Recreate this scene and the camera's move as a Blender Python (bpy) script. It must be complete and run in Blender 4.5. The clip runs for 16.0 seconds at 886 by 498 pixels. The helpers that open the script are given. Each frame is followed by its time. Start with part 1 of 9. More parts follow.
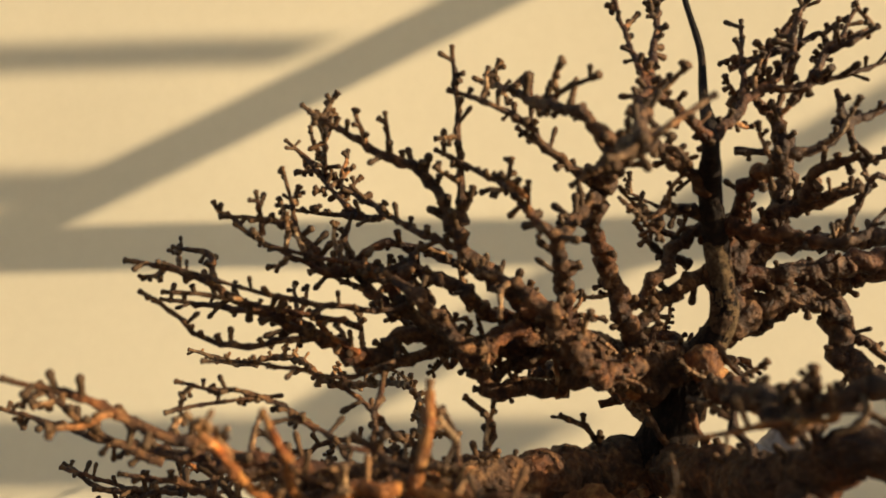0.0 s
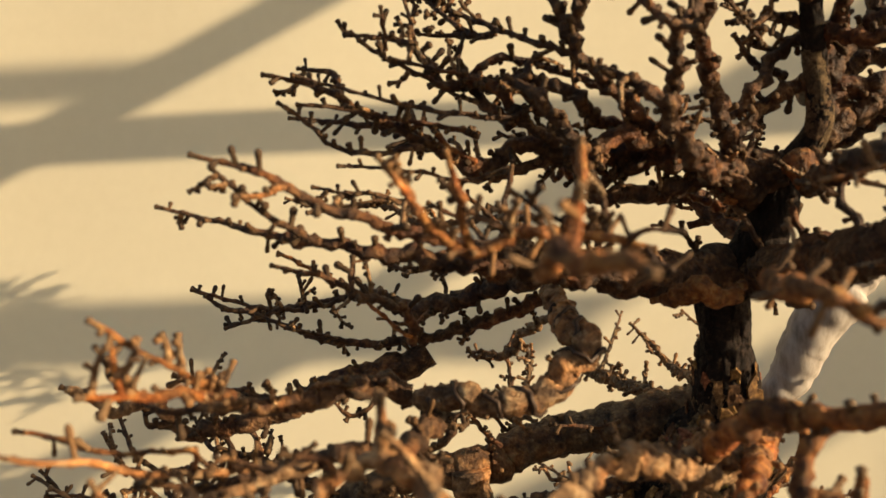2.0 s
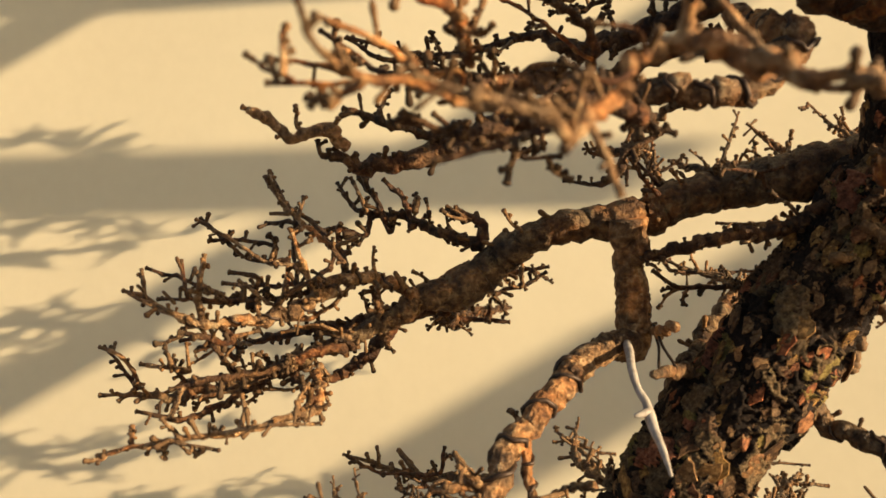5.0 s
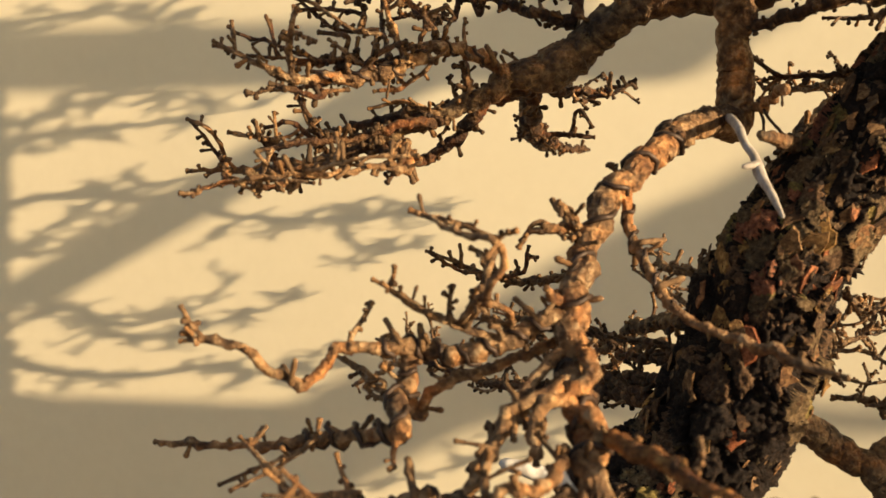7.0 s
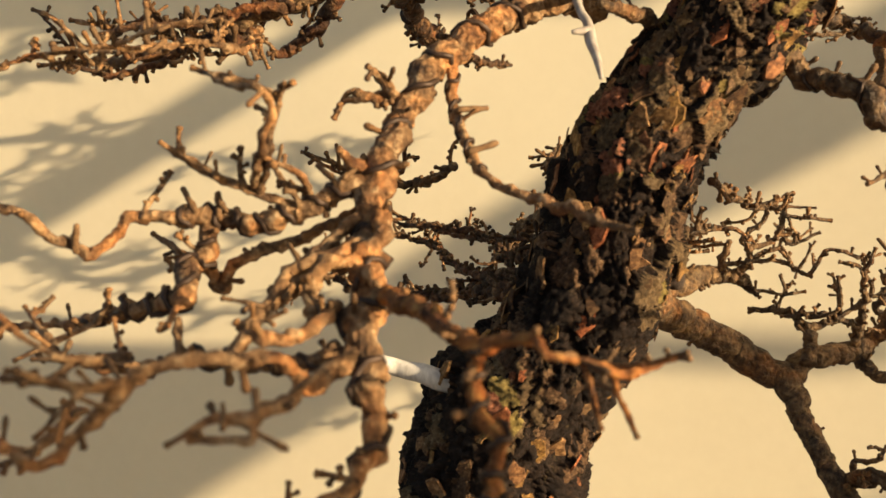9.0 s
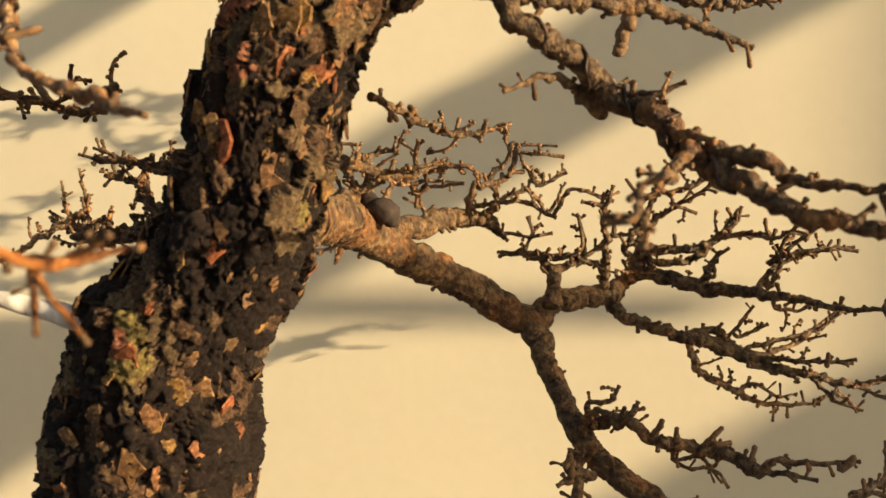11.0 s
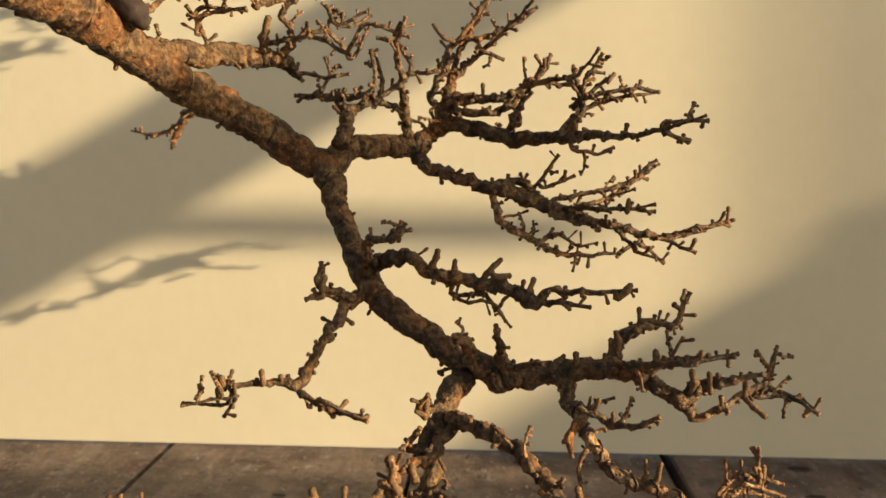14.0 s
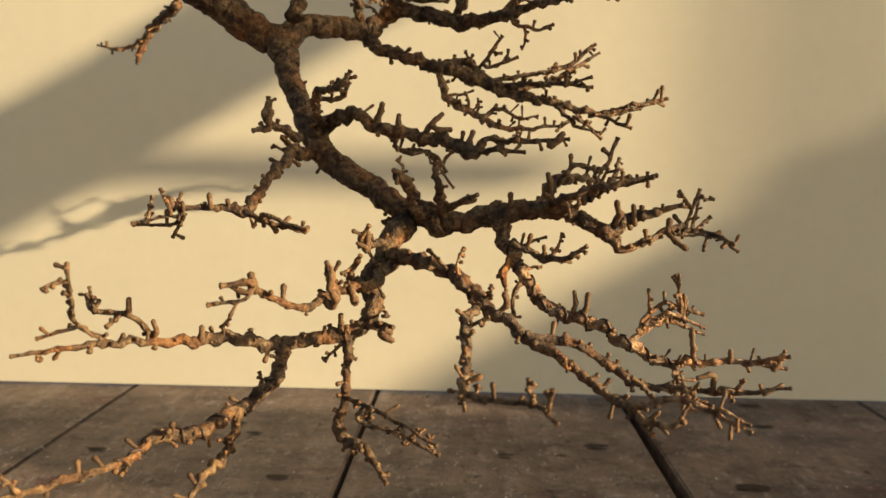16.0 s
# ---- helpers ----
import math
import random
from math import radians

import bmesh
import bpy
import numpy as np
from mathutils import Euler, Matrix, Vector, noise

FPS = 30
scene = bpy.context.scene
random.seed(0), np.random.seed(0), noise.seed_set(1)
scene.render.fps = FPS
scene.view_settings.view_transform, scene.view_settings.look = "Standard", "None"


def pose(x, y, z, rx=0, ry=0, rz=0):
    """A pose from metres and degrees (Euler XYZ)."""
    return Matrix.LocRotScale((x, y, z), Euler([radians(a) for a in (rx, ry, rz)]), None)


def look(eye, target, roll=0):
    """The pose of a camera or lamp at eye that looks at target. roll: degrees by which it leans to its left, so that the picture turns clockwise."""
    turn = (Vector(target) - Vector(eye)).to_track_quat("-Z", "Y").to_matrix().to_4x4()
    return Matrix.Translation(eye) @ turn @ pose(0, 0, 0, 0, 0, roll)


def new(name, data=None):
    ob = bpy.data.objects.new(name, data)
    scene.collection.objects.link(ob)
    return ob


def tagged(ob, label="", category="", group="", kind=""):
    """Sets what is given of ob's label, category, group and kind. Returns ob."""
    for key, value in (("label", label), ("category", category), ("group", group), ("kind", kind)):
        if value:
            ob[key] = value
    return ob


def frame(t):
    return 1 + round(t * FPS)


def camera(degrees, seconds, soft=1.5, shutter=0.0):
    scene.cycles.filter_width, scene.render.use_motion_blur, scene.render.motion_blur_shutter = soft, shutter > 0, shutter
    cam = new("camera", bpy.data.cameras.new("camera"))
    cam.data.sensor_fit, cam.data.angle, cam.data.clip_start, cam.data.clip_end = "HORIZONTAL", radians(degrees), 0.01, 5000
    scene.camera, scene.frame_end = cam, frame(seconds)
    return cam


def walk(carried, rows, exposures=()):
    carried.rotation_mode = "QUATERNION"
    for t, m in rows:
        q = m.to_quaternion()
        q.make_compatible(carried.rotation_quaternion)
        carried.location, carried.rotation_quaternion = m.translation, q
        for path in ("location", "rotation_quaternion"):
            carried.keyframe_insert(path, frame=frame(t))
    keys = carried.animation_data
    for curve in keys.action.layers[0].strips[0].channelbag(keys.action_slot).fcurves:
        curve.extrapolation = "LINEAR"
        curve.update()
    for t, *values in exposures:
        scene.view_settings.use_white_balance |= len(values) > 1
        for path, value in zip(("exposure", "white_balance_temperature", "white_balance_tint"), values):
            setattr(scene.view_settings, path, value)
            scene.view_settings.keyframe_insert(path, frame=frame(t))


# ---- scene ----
cam = camera(53.8, 16.0, 1.5)
cam.data.dof.use_dof, cam.data.dof.focus_distance, cam.data.dof.aperture_fstop = True, 0.40, 18.0
PATH = [
    (0, (0.09469, 0.04588, 0.62365), (-0.03591, 1.98657, 1.08912), -0.713),
    (0.5, (0.08588, 0.04639, 0.61500), (-0.06943, 1.99694, 1.02881), -0.960),
    (1, (0.07971, 0.04228, 0.60710), (-0.08859, 2.00151, 0.97194), -1.429),
    (1.5, (0.07324, 0.03555, 0.59620), (-0.11606, 2.00136, 0.91209), -1.567),
    (2, (0.06843, 0.02988, 0.58904), (-0.14249, 2.00153, 0.85006), -1.594),
    (2.5, (0.06549, 0.02806, 0.58131), (-0.14373, 2.00432, 0.80632), -1.614),
    (3, (0.05753, 0.02925, 0.57442), (-0.17501, 2.00659, 0.76438), -1.430),
    (3.5, (0.04935, 0.03473, 0.56534), (-0.19217, 2.01442, 0.71526), -1.370),
    (5.8, (-0.00237, 0.02768, 0.50115), (-0.29378, 2.00616, 0.47528), -0.776),
    (6, (-0.00400, 0.02885, 0.49405), (-0.29960, 2.00633, 0.44715), -0.573),
    (6.5, (-0.00831, 0.03051, 0.47846), (-0.34235, 2.00064, 0.39465), -0.192),
    (7, (-0.00439, 0.03589, 0.46499), (-0.39728, 1.99376, 0.35374), -0.167),
    (7.5, (0.00225, 0.03983, 0.45476), (-0.43702, 1.98485, 0.29995), -0.337),
    (8, (0.01647, 0.04214, 0.44633), (-0.46166, 1.97594, 0.26797), -0.843),
    (8.5, (0.03748, 0.05069, 0.43935), (-0.41848, 1.98775, 0.23963), -0.991),
    (9, (0.05333, 0.05587, 0.43599), (-0.36541, 2.00147, 0.23781), -0.969),
    (9.5, (0.07229, 0.06332, 0.43091), (-0.29365, 2.01916, 0.22900), -0.943),
    (10, (0.09484, 0.07459, 0.42638), (-0.18595, 2.04376, 0.21778), -0.868),
    (10.2, (0.10355, 0.07877, 0.42381), (-0.16033, 2.04984, 0.21111), -1.064),
    (12.3, (0.18436, 0.11443, 0.38077), (0.07790, 2.08972, 0.08602), 0.172),
    (12.5, (0.19035, 0.11604, 0.37407), (0.07904, 2.09159, 0.08287), 0.154),
    (13, (0.20472, 0.11637, 0.35636), (0.07011, 2.09332, 0.08516), 0.173),
    (13.5, (0.21706, 0.11496, 0.33853), (0.09286, 2.09613, 0.09451), 0.562),
    (14, (0.22727, 0.11430, 0.32490), (0.11702, 2.09569, 0.07605), 0.246),
    (14.5, (0.23652, 0.11553, 0.30921), (0.16097, 2.09194, 0.01237), 0.280),
    (15, (0.24330, 0.11350, 0.29383), (0.18957, 2.08407, -0.04378), 0.297),
    (15.5, (0.24838, 0.10774, 0.27029), (0.18715, 2.07977, -0.05735), 0.588),
    (16, (0.24664, 0.08470, 0.24663), (0.18490, 2.07359, 0.04532), 0.859),
]
walk(cam, [(t, look(eye, target, roll)) for t, eye, target, roll in PATH],
     [(0, 0.78, 6180, 11), (3.5, 0.86, 6380, 11), (7, 0.92, 6500, 12), (10, 0.96, 6400, 11), (13, 0.88, 6200, 9), (16, 0.86, 6000, 9)])

# ---- world, sun, exposure ----
SUN_WAY = Vector((1.8, -0.50, 0.31)).normalized()      # from the place towards the sun
world = bpy.data.worlds.new("sky")
scene.world = world
world.use_nodes = True
sky_nodes = world.node_tree.nodes
sky = sky_nodes.new("ShaderNodeTexSky")
sky.sky_type = "NISHITA"
sky.sun_disc = False
sky.sun_elevation = math.asin(SUN_WAY.z)
sky.sun_rotation = math.atan2(SUN_WAY.x, SUN_WAY.y)
sky.air_density, sky.dust_density, sky.ozone_density = 1.0, 2.6, 1.2
world.node_tree.links.new(sky.outputs[0], sky_nodes["Background"].inputs[0])
sky_nodes["Background"].inputs[1].default_value = 0.105
lamp = bpy.data.lights.new("sun", "SUN")
lamp.energy, lamp.angle, lamp.color = 5.0, radians(0.23), (1.0, 0.765, 0.46)
sun = new("sun", lamp)
sun.matrix_world = look(SUN_WAY * 4, (0, 0, 0))


# ---- materials ----
def shade(name, rough=0.8, metal=0.0, spec=0.3):
    m = bpy.data.materials.new(name)
    m.use_nodes = True
    b = m.node_tree.nodes["Principled BSDF"]
    b.inputs["Roughness"].default_value, b.inputs["Metallic"].default_value = rough, metal
    b.inputs["Specular IOR Level"].default_value = spec
    return m, m.node_tree.nodes, m.node_tree.links, b


def tex(nodes, links, kind, scale, detail=6, rough=0.6, squash=(1, 1, 1), world_wide=False):
    co = nodes.new("ShaderNodeNewGeometry" if world_wide else "ShaderNodeTexCoord")
    mp = nodes.new("ShaderNodeMapping")
    mp.inputs["Scale"].default_value = squash
    links.new(co.outputs["Position" if world_wide else "Object"], mp.inputs["Vector"])
    if kind == "noise":
        n = nodes.new("ShaderNodeTexNoise")
        n.inputs["Detail"].default_value, n.inputs["Roughness"].default_value = detail, rough
    else:
        n = nodes.new("ShaderNodeTexVoronoi")
        n.feature = kind
    n.inputs["Scale"].default_value = scale
    links.new(mp.outputs[0], n.inputs["Vector"])
    return n.outputs["Distance"] if kind != "noise" else n.outputs["Fac"]


def ramp(nodes, links, fac, stops):
    r = nodes.new("ShaderNodeValToRGB")
    while len(r.color_ramp.elements) < len(stops):
        r.color_ramp.elements.new(0.5)
    for e, (at, col) in zip(r.color_ramp.elements, stops):
        e.position, e.color = at, (*col, 1)
    links.new(fac, r.inputs[0])
    return r.outputs[0]


def mix(nodes, links, fac, a, b, mode="MIX"):
    m = nodes.new("ShaderNodeMix")
    m.data_type, m.blend_type = "RGBA", mode
    for socket, value in ((m.inputs[0], fac), (m.inputs[6], a), (m.inputs[7], b)):
        if isinstance(value, (int, float)):
            socket.default_value = value
        elif isinstance(value, tuple):
            socket.default_value = (*value, 1)
        else:
            links.new(value, socket)
    return m.outputs[2]


def bump(nodes, links, bsdf, height, strength, distance):
    b = nodes.new("ShaderNodeBump")
    b.inputs["Strength"].default_value, b.inputs["Distance"].default_value = strength, distance
    links.new(height, b.inputs["Height"])
    links.new(b.outputs[0], bsdf.inputs["Normal"])


def mask(nodes, links, fac, lo, hi):
    r = nodes.new("ShaderNodeMapRange")
    r.inputs[1].default_value, r.inputs[2].default_value = lo, hi
    links.new(fac, r.inputs[0])
    return r.outputs[0]


def island(nodes):
    return nodes.new("ShaderNodeNewGeometry").outputs["Random Per Island"]


def make_bark(name, low, mid, high, moss=(0.36, 0.28, 0.11)):
    m, n, l, b = shade(name, 0.85)
    fine = tex(n, l, "noise", 520, 9, 0.75)
    big = tex(n, l, "noise", 75, 5, 0.6)
    base = ramp(n, l, fine, [(0.33, low), (0.52, mid), (0.70, high)])
    warm = mix(n, l, mask(n, l, big, 0.5, 0.66), base, ramp(n, l, fine, [(0.35, low), (0.65, mid)]))
    spots = mask(n, l, tex(n, l, "noise", 140, 6, 0.75), 0.60, 0.70)
    l.new(mix(n, l, spots, warm, moss), b.inputs["Base Color"])
    bump(n, l, b, fine, 1.0, 0.0022)
    return m


def make_flake():
    m, n, l, b = shade("bark_flake", 0.8)
    fine = tex(n, l, "noise", 500, 8, 0.7)
    base = ramp(n, l, fine, [(0.32, (0.016, 0.008, 0.005)), (0.52, (0.125, 0.074, 0.036)), (0.72, (0.34, 0.235, 0.13))])
    info = n.new("ShaderNodeObjectInfo").outputs["Random"]
    tone = ramp(n, l, info, [(0.0, (0.35, 0.26, 0.2)), (0.25, (1.2, 1.05, 0.85)), (0.45, (2.0, 1.0, 0.7)), (0.6, (0.5, 0.36, 0.27)), (0.8, (1.9, 1.65, 0.85)), (1.0, (1.5, 1.3, 1.05))])
    l.new(mix(n, l, 1.0, base, tone, "MULTIPLY"), b.inputs["Base Color"])
    bump(n, l, b, fine, 0.7, 0.0008)
    return m


def make_branch(name, dark, mid, light, patch):
    m, n, l, b = shade(name, 0.6, spec=0.35)
    fine = tex(n, l, "noise", 300, 7, 0.6)
    big = tex(n, l, "noise", 85, 5, 0.65)
    a = ramp(n, l, fine, [(0.26, dark), (0.50, mid), (0.80, light)])
    c = ramp(n, l, big, [(0.36, (0.34, 0.28, 0.24)), (0.48, (0.9, 0.84, 0.78)), (0.62, (1.4, 1.2, 0.95))])
    col = mix(n, l, 1.0, a, c, "MULTIPLY")
    ruddy = mask(n, l, tex(n, l, "noise", 34, 4, 0.6), 0.50, 0.62)
    col = mix(n, l, ruddy, col, mix(n, l, 1.0, col, (1.32, 1.0, 0.72), "MULTIPLY"))
    worn = mask(n, l, tex(n, l, "noise", 150, 6, 0.75), 0.57, 0.68)
    l.new(mix(n, l, worn, col, patch), b.inputs["Base Color"])
    ridge = tex(n, l, "noise", 190, 4, 0.6)
    add = n.new("ShaderNodeMath")
    add.operation = "ADD"
    l.new(fine, add.inputs[0]), l.new(ridge, add.inputs[1])
    bump(n, l, b, add.outputs[0], 1.0, 0.0034)
    return m


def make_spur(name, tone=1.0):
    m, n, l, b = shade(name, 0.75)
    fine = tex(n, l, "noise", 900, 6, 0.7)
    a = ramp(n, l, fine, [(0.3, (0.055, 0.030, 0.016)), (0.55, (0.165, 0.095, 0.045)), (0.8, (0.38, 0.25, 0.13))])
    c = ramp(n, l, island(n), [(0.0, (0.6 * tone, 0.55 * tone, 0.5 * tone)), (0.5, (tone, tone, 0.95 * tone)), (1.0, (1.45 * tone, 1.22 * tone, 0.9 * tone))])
    l.new(mix(n, l, 1.0, a, c, "MULTIPLY"), b.inputs["Base Color"])
    bump(n, l, b, fine, 0.6, 0.0004)
    return m


def make_deadwood(name, tone):
    m, n, l, b = shade(name, 0.7)
    f = tex(n, l, "noise", 260, 6, 0.6, (1, 1, 0.25))
    col = ramp(n, l, f, [(0.3, (0.36, 0.32, 0.27)), (0.55, (0.66, 0.62, 0.55)), (0.8, (0.80, 0.76, 0.69))])
    l.new(mix(n, l, 1.0, col, tone, "MULTIPLY"), b.inputs["Base Color"])
    bump(n, l, b, f, 0.5, 0.0006)
    return m


def make_paper():
    m, n, l, b = shade("cream_paper", 0.9, spec=0.15)
    big = tex(n, l, "noise", 1.6, 4, 0.5)
    fine = tex(n, l, "noise", 60, 6, 0.6)
    base = ramp(n, l, big, [(0.3, (0.72, 0.63, 0.435)), (0.7, (0.78, 0.695, 0.49))])
    l.new(mix(n, l, 0.06, base, ramp(n, l, fine, [(0.3, (0.5, 0.45, 0.35)), (0.7, (0.9, 0.85, 0.7))])), b.inputs["Base Color"])
    bump(n, l, b, big, 0.15, 0.02)
    return m


def make_plank():
    m, n, l, b = shade("weathered_wood", 0.5)
    grain = tex(n, l, "noise", 9, 8, 0.7, (5, 0.7, 1), True)
    blotch = tex(n, l, "noise", 13, 8, 0.75, (1, 1, 1), True)
    base = ramp(n, l, grain, [(0.3, (0.115, 0.076, 0.054)), (0.5, (0.185, 0.13, 0.096)), (0.72, (0.28, 0.215, 0.167))])
    col = mix(n, l, mask(n, l, blotch, 0.44, 0.62), base, (0.070, 0.046, 0.038))
    stain = mask(n, l, tex(n, l, "noise", 26, 5, 0.65, (0.7, 1.0, 1), True), 0.58, 0.65)
    col = mix(n, l, stain, col, (0.085, 0.036, 0.034))
    worn = mask(n, l, tex(n, l, "noise", 42, 9, 0.85, (1.3, 0.8, 1), True), 0.53, 0.68)
    col = mix(n, l, worn, col, (0.36, 0.31, 0.265))
    grit = mask(n, l, tex(n, l, "noise", 170, 4, 0.75, (1.2, 0.5, 1), True), 0.63, 0.69)
    col = mix(n, l, grit, col, (0.58, 0.54, 0.49))
    spots = mask(n, l, tex(n, l, "noise", 60, 3, 0.6, (1.0, 0.5, 1), True), 0.655, 0.70)
    col = mix(n, l, spots, col, (0.026, 0.017, 0.013))
    pits = mask(n, l, tex(n, l, "noise", 130, 4, 0.7, (1.4, 0.4, 1), True), 0.62, 0.68)
    l.new(mix(n, l, pits, col, (0.03, 0.02, 0.015)), b.inputs["Base Color"])
    bump(n, l, b, blotch, 0.8, 0.010)
    return m


def make_plain(name, lo, hi, scale, rough=0.8, metal=0.0, depth=0.002):
    m, n, l, b = shade(name, rough, metal)
    f = tex(n, l, "noise", scale, 6, 0.65)
    l.new(ramp(n, l, f, [(0.3, lo), (0.7, hi)]), b.inputs["Base Color"])
    bump(n, l, b, f, 0.4, depth)
    return m


BARK = [make_bark("brown_bark", (0.006, 0.003, 0.002), (0.135, 0.072, 0.034), (0.36, 0.23, 0.125), (0.25, 0.18, 0.075)),
        make_bark("dark_bark_crevice_shade", (0.004, 0.002, 0.001), (0.018, 0.009, 0.005), (0.065, 0.037, 0.02), (0.11, 0.075, 0.03)),
        make_bark("grey_lichen_bark", (0.02, 0.012, 0.006), (0.17, 0.108, 0.05), (0.37, 0.265, 0.145), (0.25, 0.19, 0.08)),
        make_bark("red_bark", (0.02, 0.008, 0.004), (0.34, 0.12, 0.058), (0.55, 0.28, 0.15), (0.22, 0.15, 0.06)),
        make_bark("mossy_bark", (0.02, 0.013, 0.005), (0.25, 0.18, 0.05), (0.44, 0.35, 0.12))]
FLAKE, SPUR, DEAD, PAPER, PLANK = make_flake(), make_spur("spur_bark"), make_deadwood("bleached_wood", (1.0, 1.0, 1.0)), make_paper(), make_plank()
BRANCH = make_branch("branch_bark", (0.008, 0.004, 0.002), (0.080, 0.039, 0.016), (0.28, 0.165, 0.075), (0.20, 0.108, 0.043))
GREY = make_branch("grey_branch_bark", (0.018, 0.011, 0.006), (0.138, 0.088, 0.045), (0.34, 0.25, 0.135), (0.26, 0.18, 0.085))
TAN = make_branch("young_bark", (0.02, 0.009, 0.004), (0.25, 0.150, 0.072), (0.62, 0.465, 0.275), (0.48, 0.34, 0.19))
RUST = make_branch("rusty_bark", (0.025, 0.009, 0.003), (0.25, 0.10, 0.026), (0.60, 0.33, 0.10), (0.46, 0.24, 0.07))
PALEWOOD = make_deadwood("pale_deadwood", (0.62, 0.58, 0.56))
WIRE = make_plain("dull_wire", (0.022, 0.014, 0.010), (0.085, 0.052, 0.034), 300, 0.5, 0.3, 0.0001)
KNOT = make_plain("dark_knot", (0.02, 0.014, 0.01), (0.06, 0.04, 0.03), 200)
SCALE = make_spur("bark_scale")
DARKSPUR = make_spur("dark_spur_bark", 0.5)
SOIL = make_plain("dry_soil", (0.13, 0.12, 0.10), (0.26, 0.24, 0.2), 9)
BAR_GREY = make_plain("shadow_bar_grey", (0.2, 0.17, 0.13), (0.32, 0.27, 0.2), 20)


# ---- mesh helpers ----
def mesh_ob(name, verts, faces, material, parent=None, label="", smooth=True):
    me = bpy.data.meshes.new(name)
    me.from_pydata(verts, [], faces)
    me.materials.append(material)
    if smooth:
        me.shade_smooth()
    me.update()
    ob = new(name, me)
    if parent:
        ob.parent = parent
    return tagged(ob, label)


def box(name, size, centre, material, bevel=0.003, parent=None, label="", turn=None):
    bm = bmesh.new()
    bmesh.ops.create_cube(bm, size=1)
    bmesh.ops.scale(bm, vec=size, verts=bm.verts)
    bmesh.ops.bevel(bm, geom=bm.edges[:], offset=bevel, segments=2, affect="EDGES")
    me = bpy.data.meshes.new(name)
    bm.to_mesh(me)
    bm.free()
    me.materials.append(material)
    ob = new(name, me)
    ob.matrix_world = Matrix.Translation(centre) @ (turn if turn else Matrix())
    if parent:
        ob.parent = parent
    return tagged(ob, label)


def spline(points, step, follow=0.55):
    """A smooth line through (x, y, z, radius) points, in steps that follow the radius."""
    p = np.array(points, float)
    p = np.vstack([2 * p[0] - p[1], p, 2 * p[-1] - p[-2]])
    out = []
    for i in range(1, len(p) - 2):
        a, b, c, d = p[i - 1], p[i], p[i + 1], p[i + 2]
        n = max(2, int(np.linalg.norm(c[:3] - b[:3]) / max(step, follow * 0.5 * (b[3] + c[3]))))
        for t in np.linspace(0, 1, n, endpoint=False):
            q = 0.5 * (2 * b + (c - a) * t + (2 * a - 5 * b + 4 * c - d) * t * t + (3 * b - a - 3 * c + d) * t ** 3)
            q[3] = b[3] + (c[3] - b[3]) * t * t * (3 - 2 * t)
            out.append(q)
    out.append(p[-2])
    return np.array(out)


def frames(line):
    """Tangent and two side directions along a line, without twist."""
    tan = np.gradient(line[:, :3], axis=0)
    tan /= np.linalg.norm(tan, axis=1)[:, None] + 1e-12
    side = np.cross(tan[0], (0.3, 0.5, 0.8))
    sides = []
    for t in tan:
        side = side - t * (side @ t)
        side /= np.linalg.norm(side) + 1e-12
        sides.append(side)
    sides = np.array(sides)
    return tan, sides, np.cross(tan, sides)


def add_tube(verts, faces, line, sides, rough, seed, grain=1.0, scales=0.0):
    """A knobbly tube round a line, with closed ends."""
    tan, u, v = frames(line)
    first, shift = len(verts), Vector((seed * 7.13 % 50, seed * 3.71 % 50, seed * 1.37 % 50))
    for i, q in enumerate(line):
        for k in range(sides):
            a = 2 * math.pi * k / sides
            way = u[i] * math.cos(a) + v[i] * math.sin(a)
            r = q[3]
            if rough:
                at = Vector(q[:3] + way * r)
                f = 0.45 / max(r, 0.0015) * grain
                r *= 1 + rough * (noise.noise(at * f + shift) + 0.9 * noise.noise(at * f * 3.1 + shift))
                if q[3] > 0.0032 and scales:
                    cell, _ = noise.voronoi(Vector((at.x * 210, at.y * 210, at.z * 150)) + 0.9 * noise.noise_vector(at * 230))
                    r += scales * (min(1.0, (cell[1] - cell[0]) / 0.25) ** 0.6 - 0.7 + 0.9 * noise.noise(at * 900))
            verts.append(tuple(q[:3] + way * r))
    for i in range(len(line) - 1):
        a, b = first + i * sides, first + (i + 1) * sides
        for k in range(sides):
            j = (k + 1) % sides
            faces.append((a + k, a + j, b + j, b + k))
    tip = line[-1][:3] + tan[-1] * line[-1][3] * 0.7
    verts.append(tuple(tip))
    verts.append(tuple(line[0][:3]))
    n, last = len(verts), first + (len(line) - 1) * sides
    for k in range(sides):
        j = (k + 1) % sides
        faces.append((last + k, last + j, n - 2))
        faces.append((first + j, first + k, n - 1))


